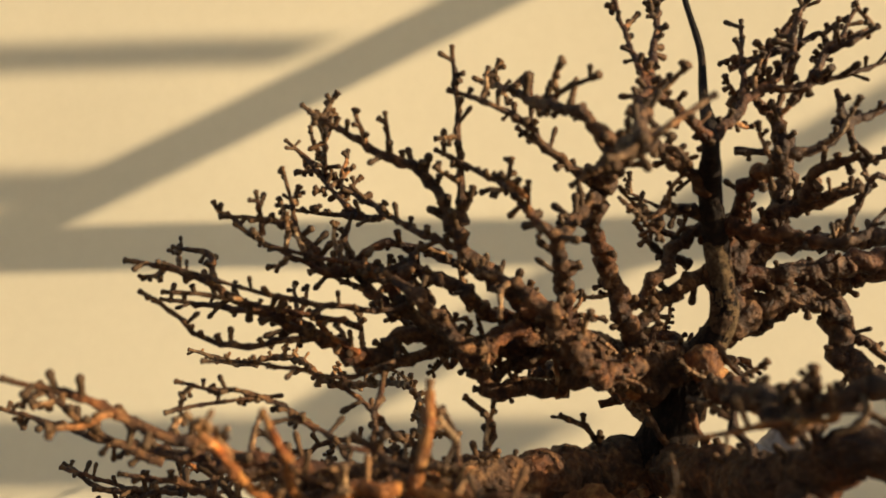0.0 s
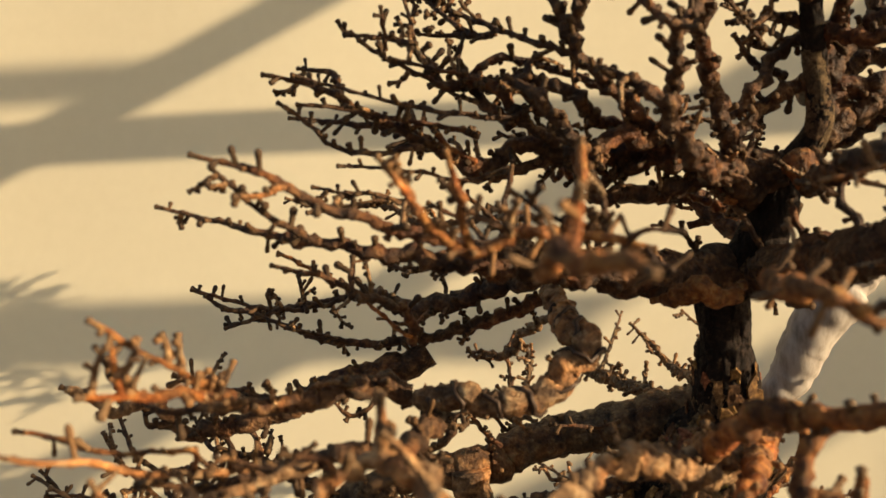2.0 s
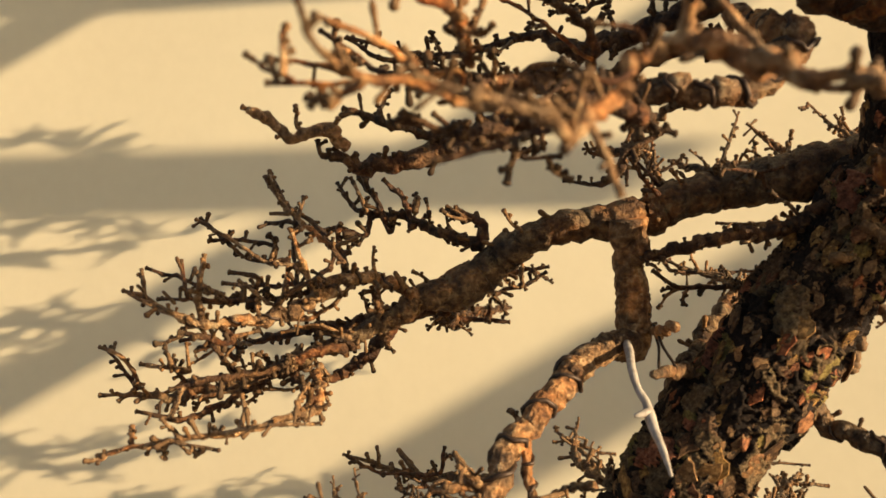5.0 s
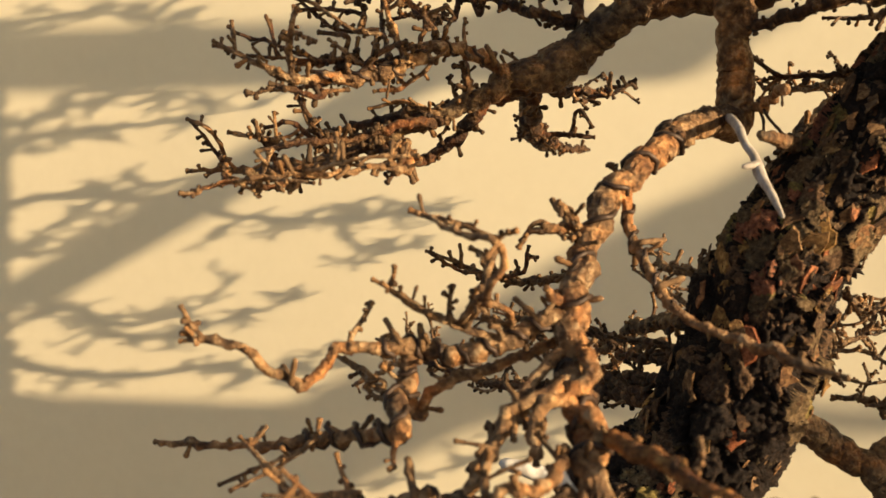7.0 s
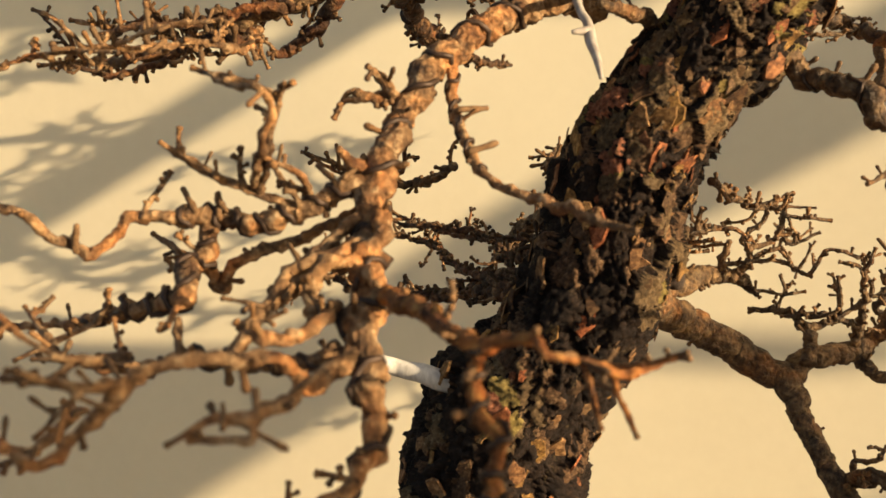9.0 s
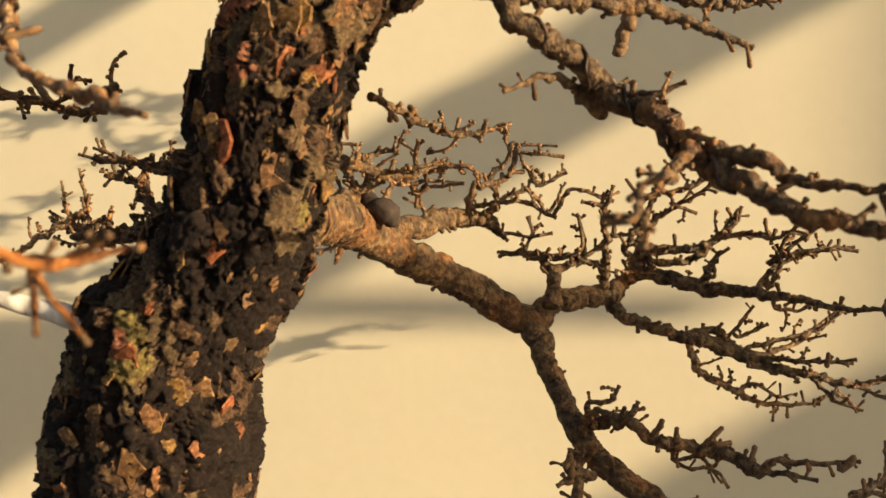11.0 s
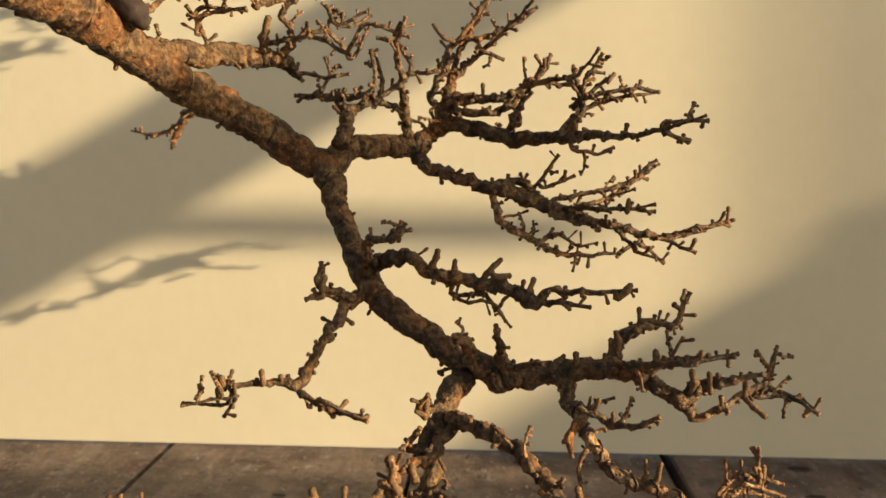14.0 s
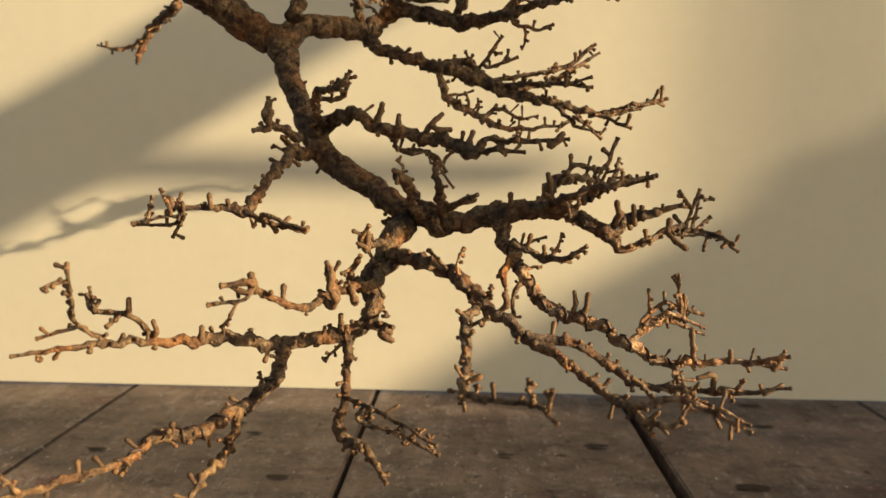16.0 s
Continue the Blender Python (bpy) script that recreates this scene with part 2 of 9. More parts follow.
def add_spur(verts, faces, root, way, length, radius, sides=7):
    """One short shoot: a ringed stub with a rounded, slightly swollen tip."""
    way = way / np.linalg.norm(way)
    u = np.cross(way, (0.31, 0.62, 0.72))
    u /= np.linalg.norm(u)
    v = np.cross(way, u)
    first = len(verts)
    profile = ((-0.15, 0.95), (0.22, 0.74), (0.32, 0.9), (0.52, 0.78), (0.66, 1.05), (0.88, 1.12), (1.0, 0.7))
    for h, w in profile:
        for k in range(sides):
            a = 2 * math.pi * k / sides
            verts.append(tuple(root + way * length * h + (u * math.cos(a) + v * math.sin(a)) * radius * w))
    verts.append(tuple(root + way * length * 1.06))
    for i in range(len(profile) - 1):
        a, b = first + i * sides, first + (i + 1) * sides
        for k in range(sides):
            j = (k + 1) % sides
            faces.append((a + k, a + j, b + j, b + k))
    last = first + (len(profile) - 1) * sides
    for k in range(sides):
        faces.append((last + k, last + (k + 1) % sides, last + sides))


# ---- the setting ----
def wavy_sheet(name, x0, x1, z0, z1, y, material):
    nx, nz, verts, faces = 90, 50, [], []
    for back in (0, 1):
        for j in range(nz):
            for i in range(nx):
                x, z = x0 + (x1 - x0) * i / (nx - 1), z0 + (z1 - z0) * j / (nz - 1)
                w = 0.004 * noise.noise(Vector((x * 2.2, z * 1.1, 3.3))) * min(1, z * 6)
                verts.append((x, y + w + 0.002 * back, z))
    for j in range(nz - 1):
        for i in range(nx - 1):
            a = j * nx + i
            faces.append((a, a + 1, a + nx + 1, a + nx))
            b = a + nx * nz
            faces.append((b, b + nx, b + nx + 1, b + 1))
    return mesh_ob(name, verts, faces, material)


backdrop = tagged(wavy_sheet("backdrop", -2.2, 2.2, 0.001, 2.2, 1.0, PAPER), "plain cream paper backdrop hung behind the tree", "backdrop", kind="structure")
ground = mesh_ob("ground", [(-900, -900, -0.045), (900, -900, -0.045), (900, 900, -0.045), (-900, 900, -0.045)], [(0, 1, 2, 3)], SOIL, smooth=False)
tagged(ground, "dry bare ground under the wooden deck", "ground", kind="structure")
deck = tagged(new("floor"), "grey weathered wooden planks with dark gaps", "floor", kind="structure")
for i, (x0, x1) in enumerate(((-1.17, -0.909), (-0.906, -0.644), (-0.641, -0.379), (-0.376, -0.1135), (-0.1105, 0.148), (0.152, 0.405), (0.415, 0.657), (0.661, 0.926), (0.929, 1.2))):
    box("plank", (x1 - x0, 2.6, 0.04), ((x0 + x1) / 2, 0.25, -0.02 - 0.001 * (i % 2)), PLANK, 0.0016, deck)
for x, y, s in ((0.1, 0.737, 0.008), (0.266, 0.968, 0.013), (0.536, 0.97, 0.009), (0.527, 0.899, 0.008), (0.466, 0.74, 0.012), (0.056, 0.843, 0.006), (-0.065, 0.79, 0.007), (0.28, 0.80, 0.006), (0.36, 0.83, 0.009), (0.62, 0.79, 0.008), (0.036, 0.87, 0.006)):
    dip = []
    for k in range(14):
        a = 2 * math.pi * k / 14
        r = s * (1 + 0.3 * noise.noise(Vector((math.cos(a) * 2, math.sin(a) * 2, x * 40))))
        dip.append((x + 1.2 * math.cos(a) * r, y + 0.5 * math.sin(a) * r, 0.0012))
    dip.append((x, y, 0.0016))
    mesh_ob("knot", dip, [(k, (k + 1) % 14, 14) for k in range(14)], KNOT, deck)

# bars added towards the sun, out of view, to lay soft shadows on the paper
screen = tagged(new("shadow_bars"), "unseen grey bars added towards the sun to cast shadows", "frame", kind="structure")
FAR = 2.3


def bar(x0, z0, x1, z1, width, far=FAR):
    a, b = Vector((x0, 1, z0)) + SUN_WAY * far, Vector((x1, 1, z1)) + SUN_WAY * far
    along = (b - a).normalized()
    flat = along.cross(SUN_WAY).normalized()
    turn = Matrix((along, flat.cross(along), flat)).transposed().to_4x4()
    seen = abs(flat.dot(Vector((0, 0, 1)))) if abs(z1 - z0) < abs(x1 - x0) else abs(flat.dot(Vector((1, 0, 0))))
    box("bar", ((b - a).length, 0.02, width * max(seen, 0.3)), (a + b) / 2, BAR_GREY, 0.002, screen, turn=turn)


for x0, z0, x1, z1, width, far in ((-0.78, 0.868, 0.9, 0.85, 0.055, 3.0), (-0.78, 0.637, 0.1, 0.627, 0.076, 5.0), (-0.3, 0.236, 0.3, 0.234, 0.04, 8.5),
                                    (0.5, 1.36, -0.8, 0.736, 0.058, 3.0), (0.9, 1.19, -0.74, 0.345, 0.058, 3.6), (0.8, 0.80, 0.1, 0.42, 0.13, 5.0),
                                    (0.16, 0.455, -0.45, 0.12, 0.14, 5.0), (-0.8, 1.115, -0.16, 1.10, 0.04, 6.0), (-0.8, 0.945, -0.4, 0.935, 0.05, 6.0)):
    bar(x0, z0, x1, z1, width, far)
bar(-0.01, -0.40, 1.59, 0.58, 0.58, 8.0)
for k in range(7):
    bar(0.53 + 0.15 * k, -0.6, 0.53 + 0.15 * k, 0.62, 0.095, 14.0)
# posts added by the bars; their shadows land out of view
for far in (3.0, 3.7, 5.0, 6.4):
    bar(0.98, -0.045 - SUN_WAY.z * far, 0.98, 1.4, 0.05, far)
# unseen bars placed to shade the deck, lower left paper and low limbs
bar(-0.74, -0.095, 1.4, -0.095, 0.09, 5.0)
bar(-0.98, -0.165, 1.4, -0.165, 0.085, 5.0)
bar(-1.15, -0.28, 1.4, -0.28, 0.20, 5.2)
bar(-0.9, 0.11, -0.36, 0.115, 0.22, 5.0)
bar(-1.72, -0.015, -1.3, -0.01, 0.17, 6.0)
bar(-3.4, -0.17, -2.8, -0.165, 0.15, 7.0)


# ---- the tree ----
tree = tagged(new("bonsai_tree"), "leafless old larch bonsai with flaky bark and bleached deadwood", "tree")
rng = random.Random(7)
shoots, twigs_made = [], []          # all short shoots and side twigs, laid out below


def grow(points, bark, twigs=1.0, name="branch", label="", sides=None, lift=0.5):
    """A branch as a part of the tree; its short shoots and side twigs are noted down for later."""
    seed = rng.random() * 50
    line = spline(points, 0.0011, 0.16)
    fat = max(q[3] for q in line)
    wob = np.array([[noise.noise(Vector(q[:3]) * 130 + Vector((seed, 0, k * 9.0))) for k in range(3)] for q in line])
    ease = np.minimum(1, np.minimum(np.arange(len(line)), np.arange(len(line))[::-1]) / 6.0)[:, None]
    line[:, :3] += wob * np.minimum(line[:, 3:4], 0.004) * (0.25 if bark in (DEAD, PALEWOOD) else 0.8) * ease
    dead = bark in (DEAD, PALEWOOD)
    if not dead and bark != WIRE:
        line[:, 3] *= np.clip(0.86 + (line[:, 3] - 0.002) / 0.02, 0.86, 1.0)
        run = np.concatenate([[0], np.cumsum(np.linalg.norm(np.diff(line[:, :3], axis=0), axis=1))])
        at, side = rng.uniform(0, 0.004), 1.0
        tan, u, v = frames(line)
        while at < run[-1]:
            near = np.exp(-((run - at) / 0.0011) ** 2)
            slim = np.clip(1.0 - (line[:, 3] - 0.0016) / 0.004, 0.15, 1.0)
            line[:, 3] *= 1 + rng.uniform(0.15, 0.5) * near * slim
            line[:, :3] += (u * side + v * rng.uniform(-0.7, 0.7)) * (near * line[:, 3] * slim * rng.uniform(0.2, 0.6) * ease[:, 0])[:, None]
            side = -side
            at += rng.uniform(0.0032, 0.0075)
    verts, faces = [], []
    add_tube(verts, faces, line, sides or (44 if fat > 0.0065 else 30 if fat > 0.0032 else 12 if fat > 0.0025 else 8), (0.09 if fat > 0.006 else 0.03) if dead else 0.12 if fat > 0.005 else 0.16, seed, 0.35 if dead else 1.0, 0.0 if dead else 0.0007 if bark in (TAN, RUST) else 0.0006 if bark == GREY else min(0.0012, fat * 0.11))
    limb = mesh_ob(name, verts, faces, bark, tree, label)
    if twigs <= 0:
        return limb, line
    tan, u, v = frames(line)
    walked = np.concatenate([[0], np.cumsum(np.linalg.norm(np.diff(line[:, :3], axis=0), axis=1))])
    at = rng.uniform(0.002, 0.006)
    while at < walked[-1]:
        i = min(len(line) - 1, int(np.searchsorted(walked, at)))
        q, r = line[i], line[i][3]
        a = rng.uniform(0, 2 * math.pi)
        out = u[i] * math.cos(a) + v[i] * math.sin(a)
        out[2] += lift * rng.random()
        way = out + tan[i] * rng.uniform(-0.1, 0.7)
        way /= np.linalg.norm(way)
        thick = r > 0.0055
        if rng.random() < (0.15 if not thick else 0.10):
            length = rng.uniform(0.005, 0.015) * (0.7 if r < 0.0012 else 1)
            bend = np.array([rng.uniform(-1, 1), rng.uniform(-1, 1), rng.uniform(-0.3, 1.2)]) * 0.6
            p, d = q[:3] + way * r * 0.5, way.copy()
            tw = [(*p, 0.00095)]
            for s in range(5):
                d = d + bend * 0.25 + np.array([rng.uniform(-1, 1) for _ in range(3)]) * 0.34
                d /= np.linalg.norm(d)
                p = p + d * length / 5
                tw.append((*p, 0.00095 - 0.00008 * s))
            tl = spline(tw, 0.0012)
            twigs_made.append((limb, tl, seed + at))
            tt, tu, tvv = frames(tl)
            for m in range(2, len(tl), rng.choice((2, 3, 4))):
                b = rng.uniform(0, 2 * math.pi)
                w = tu[m] * math.cos(b) + tvv[m] * math.sin(b) + tt[m] * 0.5
                shoots.append((limb, tl[m][:3], w, rng.uniform(0.0014, 0.003), rng.uniform(0.0007, 0.0011)))
            shoots.append((limb, tl[-1][:3], tt[-1], rng.uniform(0.0016, 0.003), rng.uniform(0.0009, 0.0013)))
        else:
            big = rng.random() ** 2
            length, radius = 0.0021 + 0.0052 * big, rng.uniform(0.0008, 0.0014) * (0.8 if r < 0.001 else 1)
            shoots.append((limb, q[:3] + way * r * 0.75, way, length, radius))
        at += rng.uniform(0.0020, 0.0070) / twigs * (1.6 if thick else 1)
    shoots.append((limb, line[-1][:3], tan[-1], 0.0025, max(0.0009, min(0.0013, line[-1][3] * 1.4))))
    return limb, line


def lay_out_shoots():
    """Short shoots and twigs on the clear lower right of the tree are parts; the rest is joined."""
    plans = []
    for k in range(6):
        sv, sf = [], []
        add_spur(sv, sf, np.zeros(3), np.array((0.0, 0.0, 1.0)), 1.0, 1.0)
        for n, p in enumerate(sv):
            w = 1 + 0.16 * noise.noise(Vector(p) * 1.7 + Vector((k * 5.1, 0, 0)))
            sv[n] = (p[0] * w + 0.15 * p[2] * math.sin(k), p[1] * w + 0.15 * p[2] * math.cos(k * 2.2), p[2])
        me = bpy.data.meshes.new("short_shoot")
        me.from_pydata(sv, [], sf)
        me.materials.append(SPUR)
        me.shade_smooth()
        plans.append(me)
    near = lambda p: p[0] > 0.09 and p[2] < 0.45 and p[1] < 0.63
    singles, sv, sf, dv, df = 0, [], [], [], []
    for limb, root, way, length, radius in shoots:
        radius *= 0.82 if limb.data.materials[0] in (TAN, RUST) else 0.92
        if singles < 290 and near(root):
            ob = new("short_shoot", plans[singles % 6])
            ob.parent = limb
            turn = Vector(way).to_track_quat("Z", "Y")
            ob.matrix_basis = Matrix.LocRotScale(Vector(root), turn, (radius, radius, length))
            singles += 1
        else:
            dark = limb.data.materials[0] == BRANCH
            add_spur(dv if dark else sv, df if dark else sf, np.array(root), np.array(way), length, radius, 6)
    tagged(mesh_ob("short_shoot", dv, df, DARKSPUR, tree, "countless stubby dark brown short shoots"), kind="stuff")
    tagged(mesh_ob("short_shoot", sv, sf, SPUR, tree, "countless stubby brown short shoots"), kind="stuff")
    tv, tf = [], []
    for n, (limb, line, seed) in enumerate(twigs_made):
        if n % 4 and n < 390:
            v, f = [], []
            add_tube(v, f, line, 6, 0.2, seed)
            mesh_ob("side_twig", v, f, TAN, limb)
        else:
            add_tube(tv, tf, line, 6, 0.2, seed)
    tagged(mesh_ob("fine_twig", tv, tf, TAN, tree, "thin curved brown twigs"), kind="stuff")


def wind(limb, line, start, end, turns, gauge):
    """Training wire in a coil round a branch."""
    tan, u, v = frames(line)
    n, coil = turns * 14, []
    for k in range(n + 1):
        f = (start + (end - start) * k / n) * (len(line) - 1)
        i = min(len(line) - 1, int(f))
        a = 2 * math.pi * k / 14
        coil.append((*(line[i][:3] + (u[i] * math.cos(a) + v[i] * math.sin(a)) * (line[i][3] * 1.04 + gauge * 0.4)), gauge))
    verts, faces = [], []
    add_tube(verts, faces, np.array(coil), 6, 0, 0)
    mesh_ob("training_wire", verts, faces, WIRE, limb, "dull brown wire wound round the branch")


def build_trunk(points):
    """The trunk with deep bark plates, and loose flakes on the side that shows."""
    points = [(-0.03, 0.425, -0.002, 0.075), (-0.028, 0.42, 0.03, 0.06), (-0.022, 0.415, 0.1, 0.047), (-0.014, 0.408, 0.2, 0.042), *points]
    line, sides = spline(points, 0.0009, 0.0), 230
    tan, u, v = frames(line)
    verts, faces, flakes, kinds = [], [], [], []
    for i, q in enumerate(line):
        amp = 0.0058 * min(1.0, q[3] / 0.024) ** 1.3
        fit_to = 0.85 + 0.15 * min(1.0, q[3] / 0.02)
        for k in range(sides):
            a = 2 * math.pi * k / sides
            way = u[i] * math.cos(a) + v[i] * math.sin(a)
            at = Vector(q[:3] + way * q[3])
            warp = Vector((noise.noise(at * 120), noise.noise(at * 120 + Vector((7, 0, 0))), noise.noise(at * 90 + Vector((0, 7, 0))))) * 0.55
            warp += Vector((noise.noise(at * 420), noise.noise(at * 420 + Vector((3, 0, 0))), noise.noise(at * 420 + Vector((0, 3, 0))))) * 0.22
            cell = Vector((at.x * 88, at.y * 88, at.z * 46)) + warp
            near, spots = noise.voronoi(cell)
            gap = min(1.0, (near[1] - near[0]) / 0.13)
            lump = 0.5 + 0.5 * noise.cell(spots[0] * 3.7)
            lean = (cell - spots[0]).dot(Vector((math.sin(lump * 40), math.cos(lump * 40), 0.8)))
            small, _ = noise.voronoi(cell * 2.7)
            h = amp * (gap ** 0.4 * (0.25 + 0.85 * lump + 0.45 * lean) - 0.62) + amp * 0.16 * min(1.0, (small[1] - small[0]) / 0.12)
            h += amp * 0.12 * noise.noise(at * 700) + q[3] * 0.10 * noise.noise(at * 38)
            verts.append(tuple(q[:3] + way * (q[3] * fit_to + h)))
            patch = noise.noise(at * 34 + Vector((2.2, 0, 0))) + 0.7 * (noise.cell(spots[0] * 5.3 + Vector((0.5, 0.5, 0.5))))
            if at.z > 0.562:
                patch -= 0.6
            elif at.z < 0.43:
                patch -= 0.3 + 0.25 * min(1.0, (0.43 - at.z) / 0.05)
            # crevice shade put into colour: gaps get the near-black bark, like the darkest plates
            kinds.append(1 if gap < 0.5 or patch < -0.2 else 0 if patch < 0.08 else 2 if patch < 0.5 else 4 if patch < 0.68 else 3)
            if q[3] > 0.012 and at.y < q[1] + 0.45 * q[3] and rng.random() < 0.04 and 0.24 < at.z < 0.62 and rng.random() < (0.4 if at.z < 0.4 else 1.0):
                flakes.append((Vector(verts[-1]), Vector(way), Vector(tan[i])))
    for i in range(len(line) - 1):
        a, b = i * sides, (i + 1) * sides
        for k in range(sides):
            j = (k + 1) % sides
            faces.append((a + k, a + j, b + j, b + k))
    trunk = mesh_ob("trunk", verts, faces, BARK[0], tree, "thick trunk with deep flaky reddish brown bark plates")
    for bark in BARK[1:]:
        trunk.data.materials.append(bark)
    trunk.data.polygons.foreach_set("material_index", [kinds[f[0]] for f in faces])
    slabs = []
    for s in range(9):
        n, sv = 9, []
        for lift, grow_by in ((0.0, 1.0), (0.0007, 0.9)):
            for k in range(n):
                a = 2 * math.pi * k / n
                r = (0.0036 + 0.0034 * noise.noise(Vector((math.cos(a) * 2.6, math.sin(a) * 2.6, s * 3.3)))) * grow_by
                x, y = math.cos(a) * r, 1.5 * math.sin(a) * r
                sv.append((x, y, lift + 30 * x * x * (s % 3 - 0.6) - 16 * y * y * (s % 2)))
        sf = [tuple(range(n, 2 * n)), tuple(range(n - 1, -1, -1))] + [(k, (k + 1) % n, n + (k + 1) % n, n + k) for k in range(n)]
        me = bpy.data.meshes.new("bark_plate")
        me.from_pydata(sv, [], sf)
        me.materials.append(FLAKE)
        slabs.append((me, sv, sf))
    rng.shuffle(flakes)
    rest_v, rest_f = [], []
    for n, (at, way, along) in enumerate(flakes[:640]):
        z = (way + 0.36 * Vector((rng.uniform(-1, 1), rng.uniform(-1, 1), rng.uniform(-1, 1)))).normalized()
        x = along.cross(z).normalized()
        turn = Matrix((x, z.cross(x), z)).transposed().to_4x4()
        size = rng.uniform(0.4, 1.25) if n < 280 else rng.uniform(0.2, 0.7)
        place = Matrix.Translation(at - way * 0.0004) @ turn @ Matrix.Diagonal((size, size, size, 1))
        me, sv, sf = slabs[n % 9]
        if n < 280:
            ob = new("bark_plate", me)
            ob.parent = trunk
            ob.matrix_basis = place
        else:
            first = len(rest_v)
            rest_v += [tuple(place @ Vector(p)) for p in sv]
            rest_f += [tuple(first + k for k in f) for f in sf]
    tagged(mesh_ob("bark_flake", rest_v, rest_f, SCALE, trunk, "small loose bark scales", smooth=False), kind="stuff")


build_trunk([(-0.0036, 0.4, 0.292, 0.0377), (0.0059, 0.395, 0.3345, 0.0333), (0.0272, 0.39, 0.3613, 0.0259), (0.0457, 0.388, 0.4017, 0.0252), (0.0551, 0.388, 0.4362, 0.0231), (0.0718, 0.39, 0.4618, 0.0213), (0.084, 0.392, 0.4757, 0.0217), (0.1035, 0.394, 0.5046, 0.0220), (0.1362, 0.39, 0.5528, 0.0198), (0.1395, 0.382, 0.5745, 0.013), (0.1386, 0.375, 0.5998, 0.0101), (0.1387, 0.372, 0.6165, 0.0106), (0.1479, 0.36, 0.6241, 0.01), (0.1535, 0.35, 0.64, 0.0087), (0.1589, 0.345, 0.6531, 0.0068), (0.167, 0.335, 0.6677, 0.0053), (0.1642, 0.325, 0.6882, 0.0045), (0.1601, 0.31, 0.7046, 0.0040), (0.1578, 0.295, 0.714, 0.003), (0.1606, 0.31, 0.7347, 0.0018), (0.1634, 0.32, 0.7551, 0.0014), (0.1625, 0.33, 0.7773, 0.0012), (0.1621, 0.34, 0.8013, 0.001)])
grow([(0.1405, 0.365, 0.6197, 0.0096), (0.1172, 0.35, 0.6178, 0.008), (0.0905, 0.32, 0.6172, 0.006), (0.0664, 0.3, 0.6184, 0.0042), (0.0412, 0.285, 0.6191, 0.003), (0.0149, 0.28, 0.6238, 0.002), (-0.0091, 0.28, 0.6283, 0.0014), (-0.027, 0.281, 0.6337, 0.0009), (-0.044, 0.281, 0.6384, 0.0007)], BRANCH, 1.15)
grow([(0.0629, 0.28, 0.6209, 0.0024), (0.0401, 0.26, 0.6227, 0.0019), (0.0236, 0.25, 0.6269, 0.0017), (0.0116, 0.245, 0.632, 0.0014), (0.0007, 0.237, 0.6372, 0.0011), (-0.0132, 0.232, 0.6412, 0.0007)], BRANCH, 1.15)
grow([(0.0092, 0.265, 0.6233, 0.0014), (0.001, 0.26, 0.6272, 0.0012), (-0.0054, 0.255, 0.6315, 0.0009), (-0.0108, 0.25, 0.6371, 0.0007), (-0.0152, 0.25, 0.6411, 0.0007)], BRANCH, 1.15)
grow([(0.0749, 0.295, 0.6173, 0.0022), (0.073, 0.23, 0.6178, 0.0018), (0.0639, 0.225, 0.6167, 0.0015), (0.0535, 0.225, 0.6139, 0.0017), (0.0457, 0.215, 0.6189, 0.0012), (0.0376, 0.205, 0.6306, 0.0007)], RUST, 1.15)
grow([(0.073, 0.23, 0.6178, 0.0016), (0.0829, 0.225, 0.6164, 0.0013), (0.0927, 0.225, 0.6134, 0.0008)], RUST, 1.15)
grow([(0.0762, 0.228, 0.618, 0.0017), (0.0791, 0.225, 0.6283, 0.0014), (0.0795, 0.225, 0.6369, 0.0014)], RUST, 0.3)
grow([(0.0535, 0.225, 0.6139, 0.0013), (0.0526, 0.215, 0.6236, 0.0011), (0.0513, 0.205, 0.631, 0.0007)], RUST, 0.3)
limb, line = grow([(0.0726, 0.345, 0.6150, 0.0034), (0.0748, 0.330, 0.6075, 0.0040), (0.0773, 0.312, 0.6001, 0.0043), (0.0819, 0.298, 0.5937, 0.0044), (0.0765, 0.296, 0.5872, 0.0043), (0.0679, 0.294, 0.5805, 0.0041), (0.0596, 0.292, 0.5777, 0.0040), (0.0513, 0.292, 0.5776, 0.0038), (0.0422, 0.295, 0.5807, 0.0037), (0.0305, 0.298, 0.5782, 0.0034)], TAN, 0.3)
wind(limb, line, 0.25, 0.95, 8, 0.0008)
grow([(0.0278, 0.305, 0.5797, 0.0038), (0.0163, 0.3, 0.5839, 0.0033), (0.0057, 0.28, 0.5805, 0.0032), (-0.0084, 0.27, 0.5788, 0.0026), (-0.0166, 0.26, 0.5793, 0.0015), (-0.0319, 0.255, 0.5788, 0.0009), (-0.0448, 0.26, 0.5878, 0.0007), (-0.0504, 0.26, 0.5919, 0.0007)], BRANCH, 1.0)
grow([(-0.0106, 0.255, 0.5803, 0.0016), (-0.0118, 0.23, 0.5867, 0.001), (-0.0128, 0.21, 0.5914, 0.0007), (-0.0179, 0.193, 0.5986, 0.0007)], RUST, 1.0)
grow([(-0.01, 0.245, 0.5825, 0.0013), (-0.0121, 0.215, 0.5841, 0.0013), (-0.0182, 0.205, 0.5839, 0.0009), (-0.0233, 0.2, 0.5842, 0.0007)], RUST, 1.0)
grow([(-0.0182, 0.205, 0.5845, 0.0008), (-0.0174, 0.2, 0.5896, 0.0007), (-0.0171, 0.198, 0.5944, 0.0007)], RUST, 1.0)
